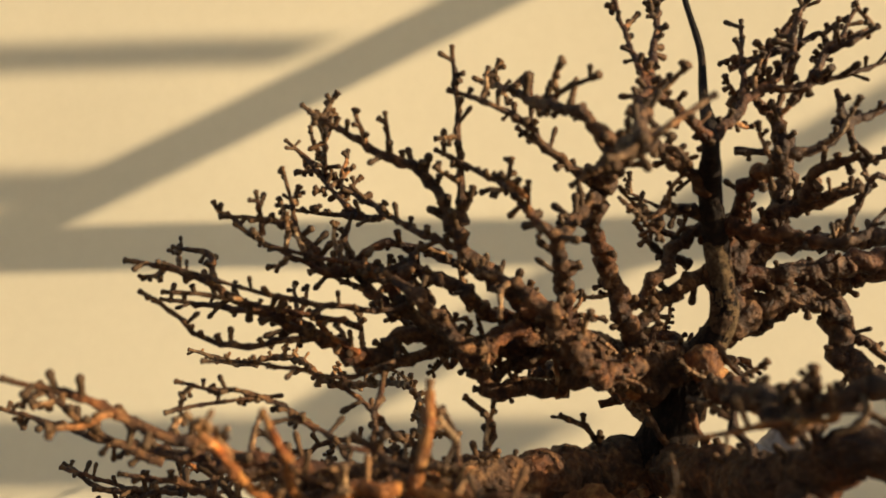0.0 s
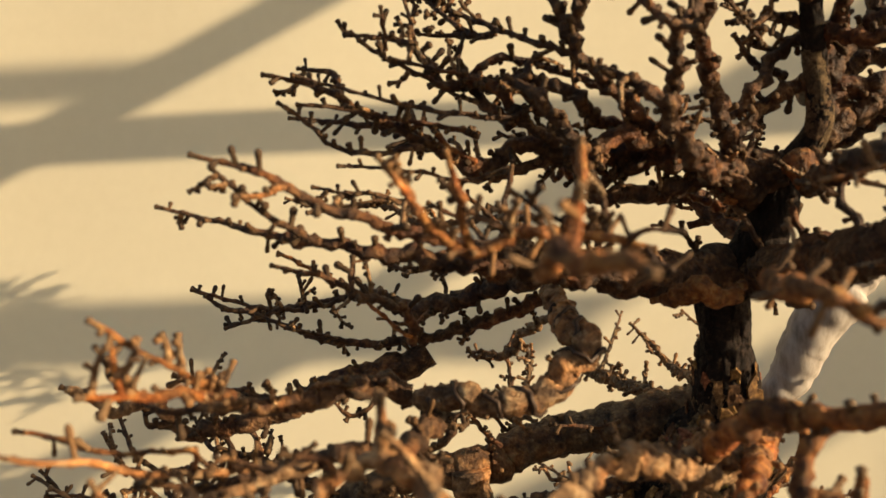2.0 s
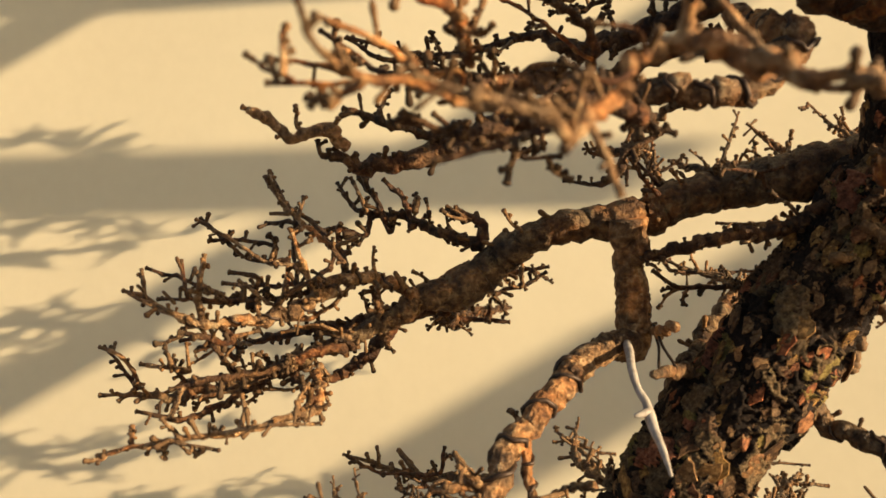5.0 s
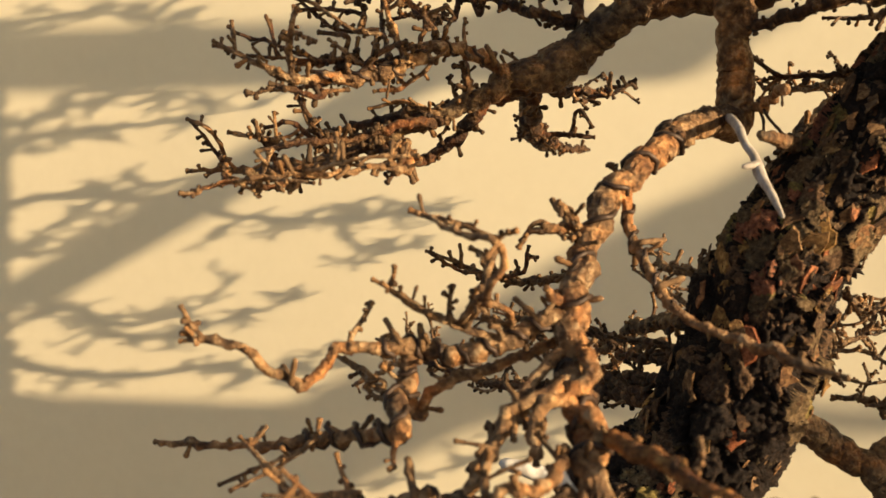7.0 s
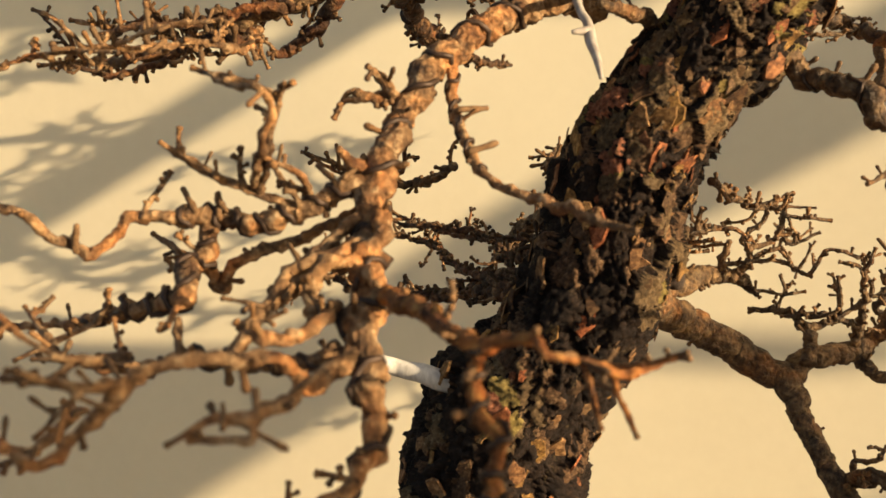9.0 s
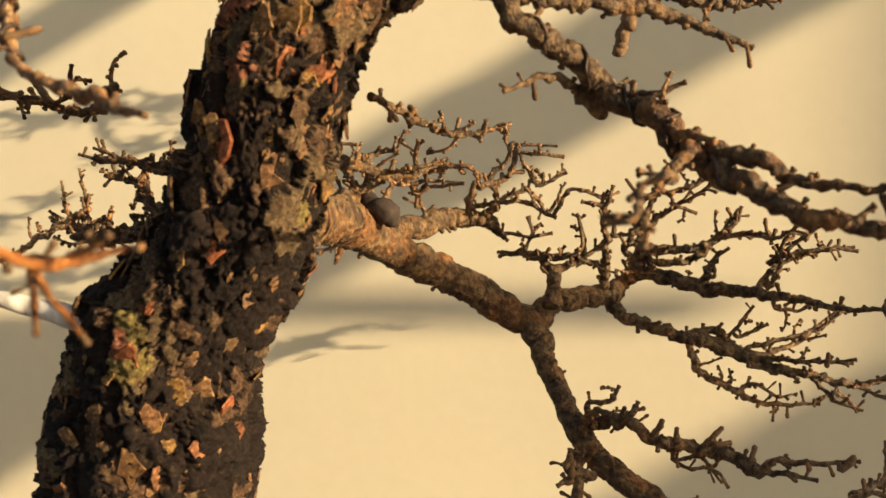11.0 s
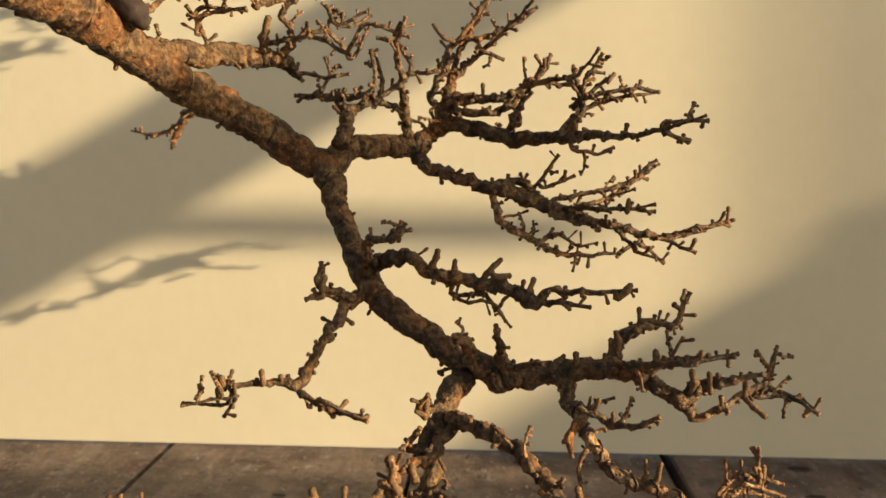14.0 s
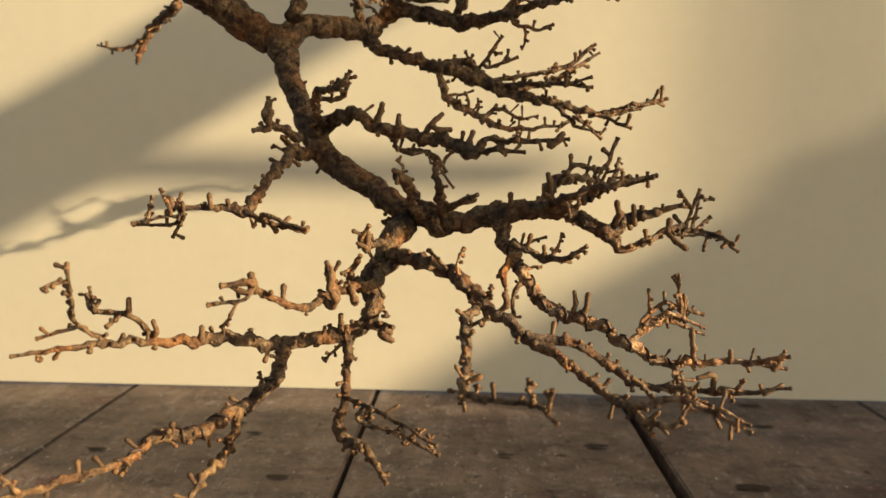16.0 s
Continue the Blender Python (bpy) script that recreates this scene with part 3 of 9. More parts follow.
grow([(0.0718, 0.345, 0.6191, 0.004), (0.0477, 0.36, 0.6164, 0.0038), (0.0239, 0.365, 0.6096, 0.0037), (0.0038, 0.37, 0.6177, 0.002), (-0.0129, 0.375, 0.6157, 0.0016), (-0.0344, 0.378, 0.6136, 0.0014), (-0.0586, 0.38, 0.6137, 0.0012), (-0.073, 0.38, 0.6225, 0.0007)], BRANCH, 1.0)
grow([(0.0725, 0.36, 0.6133, 0.0029), (0.0473, 0.365, 0.6043, 0.0026), (0.0232, 0.37, 0.5992, 0.0022), (-0.0132, 0.375, 0.5988, 0.0016), (-0.0397, 0.38, 0.6083, 0.0009), (-0.0587, 0.38, 0.6078, 0.0007)], BRANCH, 1.0)
grow([(0.0235, 0.34, 0.5963, 0.002), (0.0227, 0.33, 0.607, 0.0019), (0.012, 0.31, 0.612, 0.0015), (0.0011, 0.3, 0.6171, 0.0011), (-0.0109, 0.29, 0.6201, 0.0007)], BRANCH, 1.0)
grow([(0.0564, 0.36, 0.6256, 0.0011), (0.035, 0.37, 0.6307, 0.001), (0.0173, 0.37, 0.626, 0.0011), (0.0041, 0.37, 0.6344, 0.0007)], BRANCH, 1.0)
grow([(0.0359, 0.32, 0.579, 0.0037), (0.0335, 0.27, 0.5676, 0.0027), (0.025, 0.25, 0.5677, 0.0024), (0.0108, 0.25, 0.5652, 0.0024), (-0.0037, 0.25, 0.5627, 0.0017), (-0.0152, 0.24, 0.5604, 0.0012), (-0.0228, 0.23, 0.5635, 0.0007)], BRANCH, 1.0)
grow([(-0.0244, 0.375, 0.6128, 0.001), (-0.0255, 0.37, 0.6212, 0.0007)], BRANCH, 1.0)
grow([(0.1502, 0.400, 0.5679, 0.0122), (0.1067, 0.406, 0.5628, 0.0101), (0.0857, 0.410, 0.5595, 0.0082), (0.0624, 0.406, 0.5532, 0.0084), (0.0401, 0.400, 0.5467, 0.0077), (0.0227, 0.396, 0.5457, 0.0066), (0.0044, 0.395, 0.5422, 0.0061), (-0.0119, 0.4, 0.5327, 0.0071), (-0.031, 0.4, 0.5189, 0.0086), (-0.045, 0.395, 0.5141, 0.0059), (-0.0587, 0.39, 0.5082, 0.0042), (-0.077, 0.385, 0.4989, 0.0035), (-0.1, 0.38, 0.4897, 0.003), (-0.1227, 0.375, 0.4807, 0.0026), (-0.146, 0.372, 0.4774, 0.0021), (-0.1783, 0.372, 0.4775, 0.0008)], GREY, 1.15)
limb, line = grow([(-0.047, 0.392, 0.5139, 0.0031), (-0.0578, 0.385, 0.5207, 0.0028), (-0.0737, 0.37, 0.5245, 0.0025), (-0.0884, 0.355, 0.5127, 0.0028), (-0.1032, 0.345, 0.5093, 0.0023), (-0.1215, 0.335, 0.5092, 0.0019), (-0.1323, 0.33, 0.5143, 0.0012), (-0.1443, 0.328, 0.5209, 0.0007)], TAN, 1.15)
wind(limb, line, 0.1, 0.7, 6, 0.0006)
grow([(-0.1197, 0.336, 0.5102, 0.0017), (-0.1176, 0.328, 0.5199, 0.0014), (-0.1135, 0.323, 0.5293, 0.0008)], TAN, 1.15)
grow([(-0.0737, 0.37, 0.5245, 0.0018), (-0.0769, 0.375, 0.5341, 0.0014), (-0.0909, 0.385, 0.5473, 0.0012), (-0.1043, 0.39, 0.5556, 0.0011), (-0.1123, 0.395, 0.5688, 0.001)], BRANCH, 1.15)
grow([(-0.0896, 0.36, 0.5174, 0.0013), (-0.0969, 0.375, 0.5323, 0.001), (-0.0999, 0.387, 0.5455, 0.0008)], BRANCH, 1.15)
grow([(-0.0972, 0.372, 0.532, 0.0011), (-0.1161, 0.372, 0.5336, 0.0009), (-0.135, 0.375, 0.5491, 0.0008)], BRANCH, 1.15)
grow([(-0.0863, 0.365, 0.5199, 0.0013), (-0.0987, 0.36, 0.5176, 0.0011), (-0.1136, 0.35, 0.5172, 0.0009), (-0.1365, 0.34, 0.5181, 0.0007)], BRANCH, 1.15)
grow([(-0.0213, 0.4, 0.5389, 0.0031), (-0.0236, 0.4, 0.5473, 0.0021), (-0.036, 0.405, 0.552, 0.0015)], BRANCH, 1.15)
grow([(-0.0213, 0.4, 0.5365, 0.0031), (-0.0385, 0.405, 0.5424, 0.0024), (-0.0563, 0.41, 0.5497, 0.002), (-0.0787, 0.415, 0.5549, 0.0013), (-0.0887, 0.42, 0.5663, 0.0009)], BRANCH, 1.15)
grow([(-0.0563, 0.41, 0.5497, 0.0012), (-0.0515, 0.412, 0.5573, 0.0009)], BRANCH, 1.15)
grow([(-0.0407, 0.4, 0.5119, 0.0039), (-0.0821, 0.41, 0.5042, 0.003), (-0.108, 0.41, 0.4995, 0.0023), (-0.1345, 0.41, 0.4947, 0.0013)], BRANCH, 1.15)
grow([(-0.0595, 0.395, 0.5072, 0.0034), (-0.0703, 0.4, 0.4929, 0.0029), (-0.0828, 0.4, 0.4832, 0.0025), (-0.0892, 0.395, 0.481, 0.0017)], BRANCH, 1.15)
grow([(-0.088, 0.38, 0.4885, 0.0016), (-0.0798, 0.345, 0.4765, 0.0019), (-0.0851, 0.325, 0.4766, 0.0012), (-0.0973, 0.312, 0.4736, 0.0011), (-0.1125, 0.305, 0.4731, 0.0011), (-0.127, 0.302, 0.4715, 0.0009), (-0.139, 0.3, 0.4688, 0.0007)], TAN, 1.15)
grow([(-0.1186, 0.37, 0.4843, 0.0011), (-0.1188, 0.345, 0.4989, 0.0009), (-0.1197, 0.336, 0.5071, 0.0009)], BRANCH, 1.15)
grow([(-0.1632, 0.372, 0.4798, 0.0012), (-0.1705, 0.372, 0.4892, 0.0008), (-0.1767, 0.372, 0.4964, 0.0007)], BRANCH, 1.15)
limb, line = grow([(-0.0417, 0.41, 0.5123, 0.0037), (-0.0477, 0.5, 0.4998, 0.0043), (-0.0422, 0.6, 0.499, 0.0026), (-0.0252, 0.64, 0.4992, 0.0016)], BRANCH, 1.15)
wind(limb, line, 0.3, 0.8, 6, 0.0007)
grow([(-0.0325, 0.42, 0.5126, 0.0025), (-0.0209, 0.52, 0.5234, 0.0021), (0.0025, 0.52, 0.527, 0.0011)], BRANCH, 1.15)
grow([(-0.1379, 0.37, 0.4763, 0.0014), (-0.1429, 0.365, 0.4892, 0.0011), (-0.1443, 0.36, 0.4949, 0.0008)], BRANCH, 1.15)
grow([(-0.0635, 0.39, 0.5071, 0.0019), (-0.0661, 0.385, 0.5186, 0.0014)], BRANCH, 1.15)
limb, line = grow([(0.0389, 0.39, 0.5462, 0.0075), (0.0394, 0.395, 0.5263, 0.006), (0.0411, 0.4, 0.5105, 0.0068), (0.0397, 0.398, 0.4965, 0.0072), (0.0257, 0.38, 0.4932, 0.005), (0.0114, 0.355, 0.484, 0.005), (-0.0012, 0.335, 0.473, 0.0043), (-0.0098, 0.325, 0.4641, 0.0044), (-0.0143, 0.315, 0.4503, 0.0037), (-0.0185, 0.296, 0.4294, 0.0045), (-0.0164, 0.285, 0.4143, 0.0037), (-0.0122, 0.27, 0.4025, 0.0036), (-0.0105, 0.262, 0.3988, 0.0038), (-0.0085, 0.25, 0.388, 0.0036), (-0.0032, 0.243, 0.3774, 0.0029), (-0.0048, 0.235, 0.3678, 0.0023), (-0.0118, 0.23, 0.3623, 0.0017), (-0.0223, 0.225, 0.3558, 0.0013)], TAN, 0.35)
wind(limb, line, 0.3, 0.95, 12, 0.001)
limb, line = grow([(-0.0021, 0.332, 0.4693, 0.0023), (-0.0009, 0.325, 0.4564, 0.0018), (0.007, 0.31, 0.4403, 0.0017), (0.0151, 0.3, 0.4305, 0.0014), (0.0268, 0.295, 0.4259, 0.0017), (0.0364, 0.29, 0.4233, 0.0018), (0.0454, 0.285, 0.4203, 0.0015), (0.0533, 0.28, 0.4185, 0.0008)], TAN, 0.35)
wind(limb, line, 0.0, 0.5, 5, 0.0007)
grow([(-0.0145, 0.325, 0.4553, 0.002), (-0.0238, 0.314, 0.456, 0.0018), (-0.0316, 0.313, 0.4553, 0.0012), (-0.0344, 0.313, 0.4515, 0.0008)], TAN, 0.35)
grow([(-0.0171, 0.317, 0.456, 0.0019), (-0.0191, 0.312, 0.4602, 0.0017), (-0.0215, 0.308, 0.4634, 0.0014)], TAN, 0.3)
limb, line = grow([(-0.0191, 0.298, 0.4306, 0.0033), (-0.029, 0.292, 0.4277, 0.0028), (-0.0383, 0.288, 0.423, 0.0029), (-0.0519, 0.288, 0.4204, 0.0028), (-0.0666, 0.285, 0.4214, 0.0027), (-0.077, 0.28, 0.4227, 0.002), (-0.085, 0.278, 0.422, 0.0018), (-0.0874, 0.275, 0.4165, 0.0016), (-0.0931, 0.27, 0.4129, 0.0018), (-0.1, 0.265, 0.4175, 0.0016), (-0.1058, 0.26, 0.4243, 0.0013), (-0.1149, 0.258, 0.4268, 0.0014), (-0.121, 0.257, 0.4265, 0.0008)], TAN, 0.35)
wind(limb, line, 0.05, 0.5, 7, 0.0009)
grow([(-0.1166, 0.258, 0.4271, 0.0007), (-0.1194, 0.257, 0.4308, 0.0007), (-0.1212, 0.256, 0.4344, 0.0007)], TAN, 0.35)
grow([(-0.0366, 0.288, 0.4231, 0.0016), (-0.0503, 0.283, 0.4291, 0.0013), (-0.0612, 0.275, 0.4352, 0.0011), (-0.0668, 0.268, 0.4413, 0.0007)], TAN, 0.35)
grow([(-0.0484, 0.282, 0.43, 0.0014), (-0.039, 0.265, 0.4408, 0.0012), (-0.034, 0.26, 0.4467, 0.0012), (-0.0332, 0.26, 0.4521, 0.0011), (-0.0356, 0.258, 0.4545, 0.001), (-0.0441, 0.262, 0.4563, 0.001), (-0.0557, 0.27, 0.4604, 0.0007)], TAN, 0.35)
limb, line = grow([(-0.0646, 0.287, 0.4212, 0.0032), (-0.065, 0.285, 0.4122, 0.0028), (-0.0652, 0.275, 0.4055, 0.0029), (-0.0646, 0.268, 0.4011, 0.0027), (-0.0792, 0.275, 0.3977, 0.0021), (-0.0939, 0.28, 0.3945, 0.0019), (-0.1096, 0.285, 0.3894, 0.0016), (-0.1209, 0.288, 0.3889, 0.0012), (-0.1361, 0.29, 0.3873, 0.0015), (-0.1484, 0.29, 0.3874, 0.0009)], TAN, 0.35)
wind(limb, line, 0.05, 0.6, 7, 0.0009)
grow([(-0.0661, 0.286, 0.4075, 0.0021), (-0.0622, 0.29, 0.4004, 0.002), (-0.0592, 0.29, 0.4071, 0.002), (-0.0498, 0.295, 0.4116, 0.0018), (-0.0363, 0.297, 0.4164, 0.0018), (-0.0224, 0.297, 0.4229, 0.0018)], TAN, 0.35)
grow([(-0.067, 0.28, 0.4046, 0.0013), (-0.0814, 0.3, 0.4081, 0.0013), (-0.0963, 0.311, 0.4139, 0.0009)], TAN, 0.35)
grow([(-0.0912, 0.278, 0.3942, 0.0008), (-0.0994, 0.265, 0.3892, 0.0007), (-0.1083, 0.26, 0.3851, 0.0007)], TAN, 0.35)
grow([(-0.0693, 0.25, 0.3888, 0.0015), (-0.0869, 0.25, 0.3872, 0.0015), (-0.0901, 0.25, 0.3901, 0.0013), (-0.1071, 0.262, 0.3977, 0.0007)], TAN, 0.35)
limb, line = grow([(-0.0154, 0.255, 0.3915, 0.0025), (-0.0217, 0.25, 0.3889, 0.0024), (-0.0346, 0.25, 0.3883, 0.0021), (-0.0479, 0.25, 0.3891, 0.0021), (-0.0601, 0.25, 0.387, 0.002), (-0.0726, 0.25, 0.3864, 0.0016), (-0.0869, 0.25, 0.3872, 0.001)], TAN, 0.35)
wind(limb, line, 0.05, 0.8, 6, 0.0007)
grow([(-0.0419, 0.25, 0.3901, 0.002), (-0.0369, 0.26, 0.3998, 0.0022), (-0.0324, 0.275, 0.4063, 0.0025), (-0.0198, 0.285, 0.4114, 0.003), (-0.0165, 0.285, 0.4179, 0.0029)], TAN, 0.35)
grow([(-0.0107, 0.257, 0.3934, 0.0026), (-0.0135, 0.24, 0.3876, 0.0023), (-0.0171, 0.235, 0.3862, 0.0019), (-0.0201, 0.23, 0.3936, 0.0016), (-0.0269, 0.225, 0.3958, 0.0018), (-0.0333, 0.215, 0.3967, 0.0015), (-0.0392, 0.21, 0.3965, 0.0016), (-0.0448, 0.205, 0.3941, 0.0015), (-0.0464, 0.2, 0.3943, 0.0011), (-0.0626, 0.199, 0.3959, 0.0007)], TAN, 0.35)
grow([(-0.0405, 0.208, 0.3958, 0.0017), (-0.0463, 0.205, 0.3896, 0.0018), (-0.0528, 0.203, 0.3831, 0.0014), (-0.0597, 0.2, 0.3786, 0.0014), (-0.0669, 0.2, 0.3822, 0.0012), (-0.0745, 0.2, 0.3841, 0.0008)], TAN, 0.35)
grow([(-0.0176, 0.233, 0.388, 0.0011), (-0.0111, 0.208, 0.3908, 0.0013), (-0.0153, 0.202, 0.3896, 0.0018), (-0.0223, 0.2, 0.3888, 0.001), (-0.0293, 0.2, 0.3852, 0.0007)], TAN, 0.35)
grow([(-0.0172, 0.26, 0.4011, 0.0018), (-0.0214, 0.24, 0.3965, 0.0019), (-0.0301, 0.235, 0.3973, 0.0016), (-0.032, 0.23, 0.3933, 0.0012)], TAN, 0.35)
grow([(-0.0173, 0.28, 0.4147, 0.0024), (-0.0265, 0.27, 0.4112, 0.0022), (-0.0341, 0.265, 0.4059, 0.0019), (-0.0362, 0.255, 0.3988, 0.0017), (-0.0353, 0.24, 0.3948, 0.0012)], TAN, 0.35)
grow([(-0.0213, 0.3, 0.4343, 0.0016), (-0.0231, 0.29, 0.4368, 0.0016), (-0.0238, 0.285, 0.4391, 0.0012)], TAN, 0.3)
grow([(-0.0362, 0.293, 0.4265, 0.0016), (-0.0343, 0.28, 0.4332, 0.0011), (-0.0402, 0.275, 0.4371, 0.0008)], TAN, 0.35)
grow([(-0.0725, 0.232, 0.3793, 0.0016), (-0.0767, 0.222, 0.3736, 0.0014), (-0.0828, 0.22, 0.3745, 0.001), (-0.0929, 0.22, 0.3762, 0.0007)], TAN, 0.35)
grow([(-0.0537, 0.215, 0.396, 0.0013), (-0.0593, 0.21, 0.3976, 0.0008), (-0.0657, 0.21, 0.4003, 0.0007), (-0.0732, 0.21, 0.406, 0.0007)], TAN, 0.35)
grow([(-0.007, 0.265, 0.4034, 0.0024), (0.0048, 0.25, 0.4025, 0.0027), (0.0154, 0.24, 0.4, 0.0022), (0.0233, 0.23, 0.3983, 0.002), (0.0344, 0.225, 0.4011, 0.0012), (0.0382, 0.22, 0.3989, 0.0008), (0.0451, 0.23, 0.3957, 0.0008), (0.0517, 0.24, 0.3912, 0.0012), (0.0637, 0.25, 0.3926, 0.0007)], RUST, 0.35)
limb, line = grow([(0.0233, 0.23, 0.3983, 0.0017), (0.0221, 0.23, 0.3926, 0.0017), (0.0235, 0.228, 0.3873, 0.002), (0.0274, 0.225, 0.3789, 0.0019), (0.0264, 0.222, 0.3692, 0.0019), (0.0245, 0.22, 0.3585, 0.0018)], RUST, 0.35)
wind(limb, line, 0.0, 0.9, 6, 0.0008)
grow([(0.05, 0.24, 0.3911, 0.0007), (0.0517, 0.243, 0.3843, 0.0007), (0.0544, 0.247, 0.3767, 0.0007)], RUST, 0.35)
grow([(0.0427, 0.25, 0.3906, 0.001), (0.0536, 0.245, 0.3911, 0.0009), (0.0634, 0.24, 0.3954, 0.0007)], RUST, 0.35)
grow([(0.0433, 0.25, 0.39, 0.0008), (0.0468, 0.245, 0.3793, 0.0007)], RUST, 0.35)
grow([(-0.0498, 0.375, 0.3614, 0.0011), (-0.0464, 0.375, 0.3604, 0.0026), (-0.0336, 0.376, 0.3573, 0.0034), (-0.0183, 0.376, 0.3532, 0.0041), (-0.0057, 0.378, 0.3496, 0.0045), (0.0065, 0.382, 0.3441, 0.0047)], DEAD, 0, "deadwood", "smooth bleached white deadwood stub")
grow([(0.0368, 0.385, 0.4960, 0.0018), (0.0362, 0.352, 0.4895, 0.0016), (0.0374, 0.346, 0.4840, 0.0013), (0.0396, 0.342, 0.4795, 0.0015), (0.0407, 0.339, 0.4745, 0.0020), (0.0434, 0.328, 0.4662, 0.0013), (0.0449, 0.318, 0.4597, 0.0007)], PALEWOOD, 0, "deadwood", "thin pale bleached deadwood spike")
grow([(0.0405, 0.340, 0.4765, 0.0016), (0.0380, 0.338, 0.4760, 0.0013), (0.0355, 0.336, 0.4757, 0.0007)], PALEWOOD, 0, "deadwood")
grow([(0.046, 0.4, 0.4999, 0.0014), (0.0497, 0.38, 0.5024, 0.002), (0.0533, 0.364, 0.5038, 0.0018)], TAN, 0, "branch_stub")
grow([(0.0607, 0.385, 0.4851, 0.0029), (0.0519, 0.370, 0.4861, 0.0026), (0.0435, 0.355, 0.4875, 0.0018)], GREY, 0, "branch_stub", "short greyish brown branch stub")
grow([(0.0384, 0.395, 0.387, 0.0119), (0.0493, 0.415, 0.3831, 0.0109), (0.0526, 0.445, 0.3805, 0.0102), (0.0576, 0.485, 0.3734, 0.0101), (0.0683, 0.53, 0.3574, 0.0084), (0.0884, 0.56, 0.3418, 0.0084), (0.1155, 0.572, 0.3247, 0.009), (0.1376, 0.571, 0.31, 0.0079), (0.1476, 0.56, 0.2909, 0.0057), (0.1556, 0.552, 0.2749, 0.0056), (0.1665, 0.54, 0.2546, 0.0062), (0.1810, 0.53, 0.2405, 0.0061), (0.2004, 0.52, 0.2301, 0.0057), (0.2136, 0.512, 0.2221, 0.0054), (0.2222, 0.508, 0.219, 0.0061), (0.2388, 0.503, 0.2169, 0.0048), (0.2593, 0.5, 0.2202, 0.0048), (0.2802, 0.495, 0.2248, 0.0042), (0.2926, 0.487, 0.2216, 0.0036), (0.3074, 0.481, 0.2171, 0.0033), (0.3172, 0.48, 0.2212, 0.0031), (0.3385, 0.475, 0.2282, 0.0013)], GREY, 0.6)
grow([(0.1366, 0.571, 0.3115, 0.0078), (0.1568, 0.581, 0.3211, 0.0058), (0.1838, 0.6, 0.3217, 0.006), (0.1963, 0.605, 0.3299, 0.0041), (0.2181, 0.6, 0.3305, 0.0041), (0.2364, 0.595, 0.3249, 0.004), (0.2587, 0.58, 0.3251, 0.0033), (0.2764, 0.55, 0.3271, 0.0021), (0.2961, 0.52, 0.328, 0.0013), (0.3171, 0.5, 0.3349, 0.0007)], GREY, 0.6)
grow([(0.1807, 0.6, 0.3207, 0.0041), (0.1964, 0.59, 0.308, 0.0034), (0.2239, 0.585, 0.2997, 0.0034), (0.2453, 0.585, 0.2938, 0.004), (0.2689, 0.58, 0.2858, 0.0033), (0.29, 0.58, 0.2799, 0.0024), (0.3081, 0.58, 0.2756, 0.0021), (0.3238, 0.583, 0.2736, 0.0015), (0.3542, 0.585, 0.2826, 0.0007)], GREY, 0.6)
grow([(0.2209, 0.585, 0.2997, 0.0024), (0.2426, 0.59, 0.3023, 0.0025), (0.2583, 0.59, 0.2884, 0.0022), (0.2875, 0.6, 0.2917, 0.0016), (0.3078, 0.61, 0.3032, 0.0013), (0.3197, 0.615, 0.3107, 0.0008)], GREY, 0.6)
grow([(0.2931, 0.58, 0.2784, 0.0015), (0.3043, 0.575, 0.2674, 0.0012), (0.315, 0.57, 0.2636, 0.0007)], GREY, 0.6)
grow([(0.2599, 0.58, 0.2887, 0.0018), (0.2963, 0.57, 0.2896, 0.0012), (0.3088, 0.565, 0.2922, 0.0007)], GREY, 0.6)
grow([(0.1947, 0.603, 0.3285, 0.0041), (0.2023, 0.6, 0.3444, 0.0041), (0.2038, 0.605, 0.3567, 0.0028), (0.2173, 0.6, 0.3692, 0.0015), (0.2311, 0.585, 0.3797, 0.0013), (0.246, 0.57, 0.3937, 0.0009)], GREY, 0.6)
grow([(0.2038, 0.605, 0.3567, 0.0022), (0.2098, 0.605, 0.3753, 0.0017), (0.2205, 0.61, 0.3939, 0.0013), (0.2272, 0.62, 0.4074, 0.0008)], GREY, 0.6)
grow([(0.2038, 0.6, 0.3476, 0.0034), (0.2301, 0.6, 0.3477, 0.0025), (0.2451, 0.598, 0.354, 0.002), (0.2543, 0.6, 0.3617, 0.0015), (0.2577, 0.6, 0.3693, 0.0009)], GREY, 0.6)
grow([(0.2451, 0.598, 0.354, 0.0018), (0.2621, 0.59, 0.3575, 0.0014), (0.2691, 0.57, 0.3568, 0.0012), (0.2775, 0.55, 0.3677, 0.0007)], GREY, 0.6)
grow([(0.2363, 0.595, 0.3264, 0.0028), (0.2415, 0.59, 0.3423, 0.0018), (0.2468, 0.585, 0.3486, 0.0012)], GREY, 0.6)
grow([(0.2613, 0.578, 0.326, 0.0024), (0.2734, 0.583, 0.34, 0.0016), (0.2884, 0.585, 0.3459, 0.0013), (0.3126, 0.585, 0.3499, 0.0009)], GREY, 0.6)
grow([(0.2734, 0.583, 0.3414, 0.0013), (0.2748, 0.57, 0.3583, 0.001), (0.2819, 0.57, 0.3589, 0.0009)], GREY, 0.6)
grow([(0.1496, 0.56, 0.3219, 0.0041), (0.1511, 0.57, 0.3371, 0.0035), (0.1433, 0.58, 0.3468, 0.0024), (0.1229, 0.585, 0.3479, 0.0015)], GREY, 0.6)
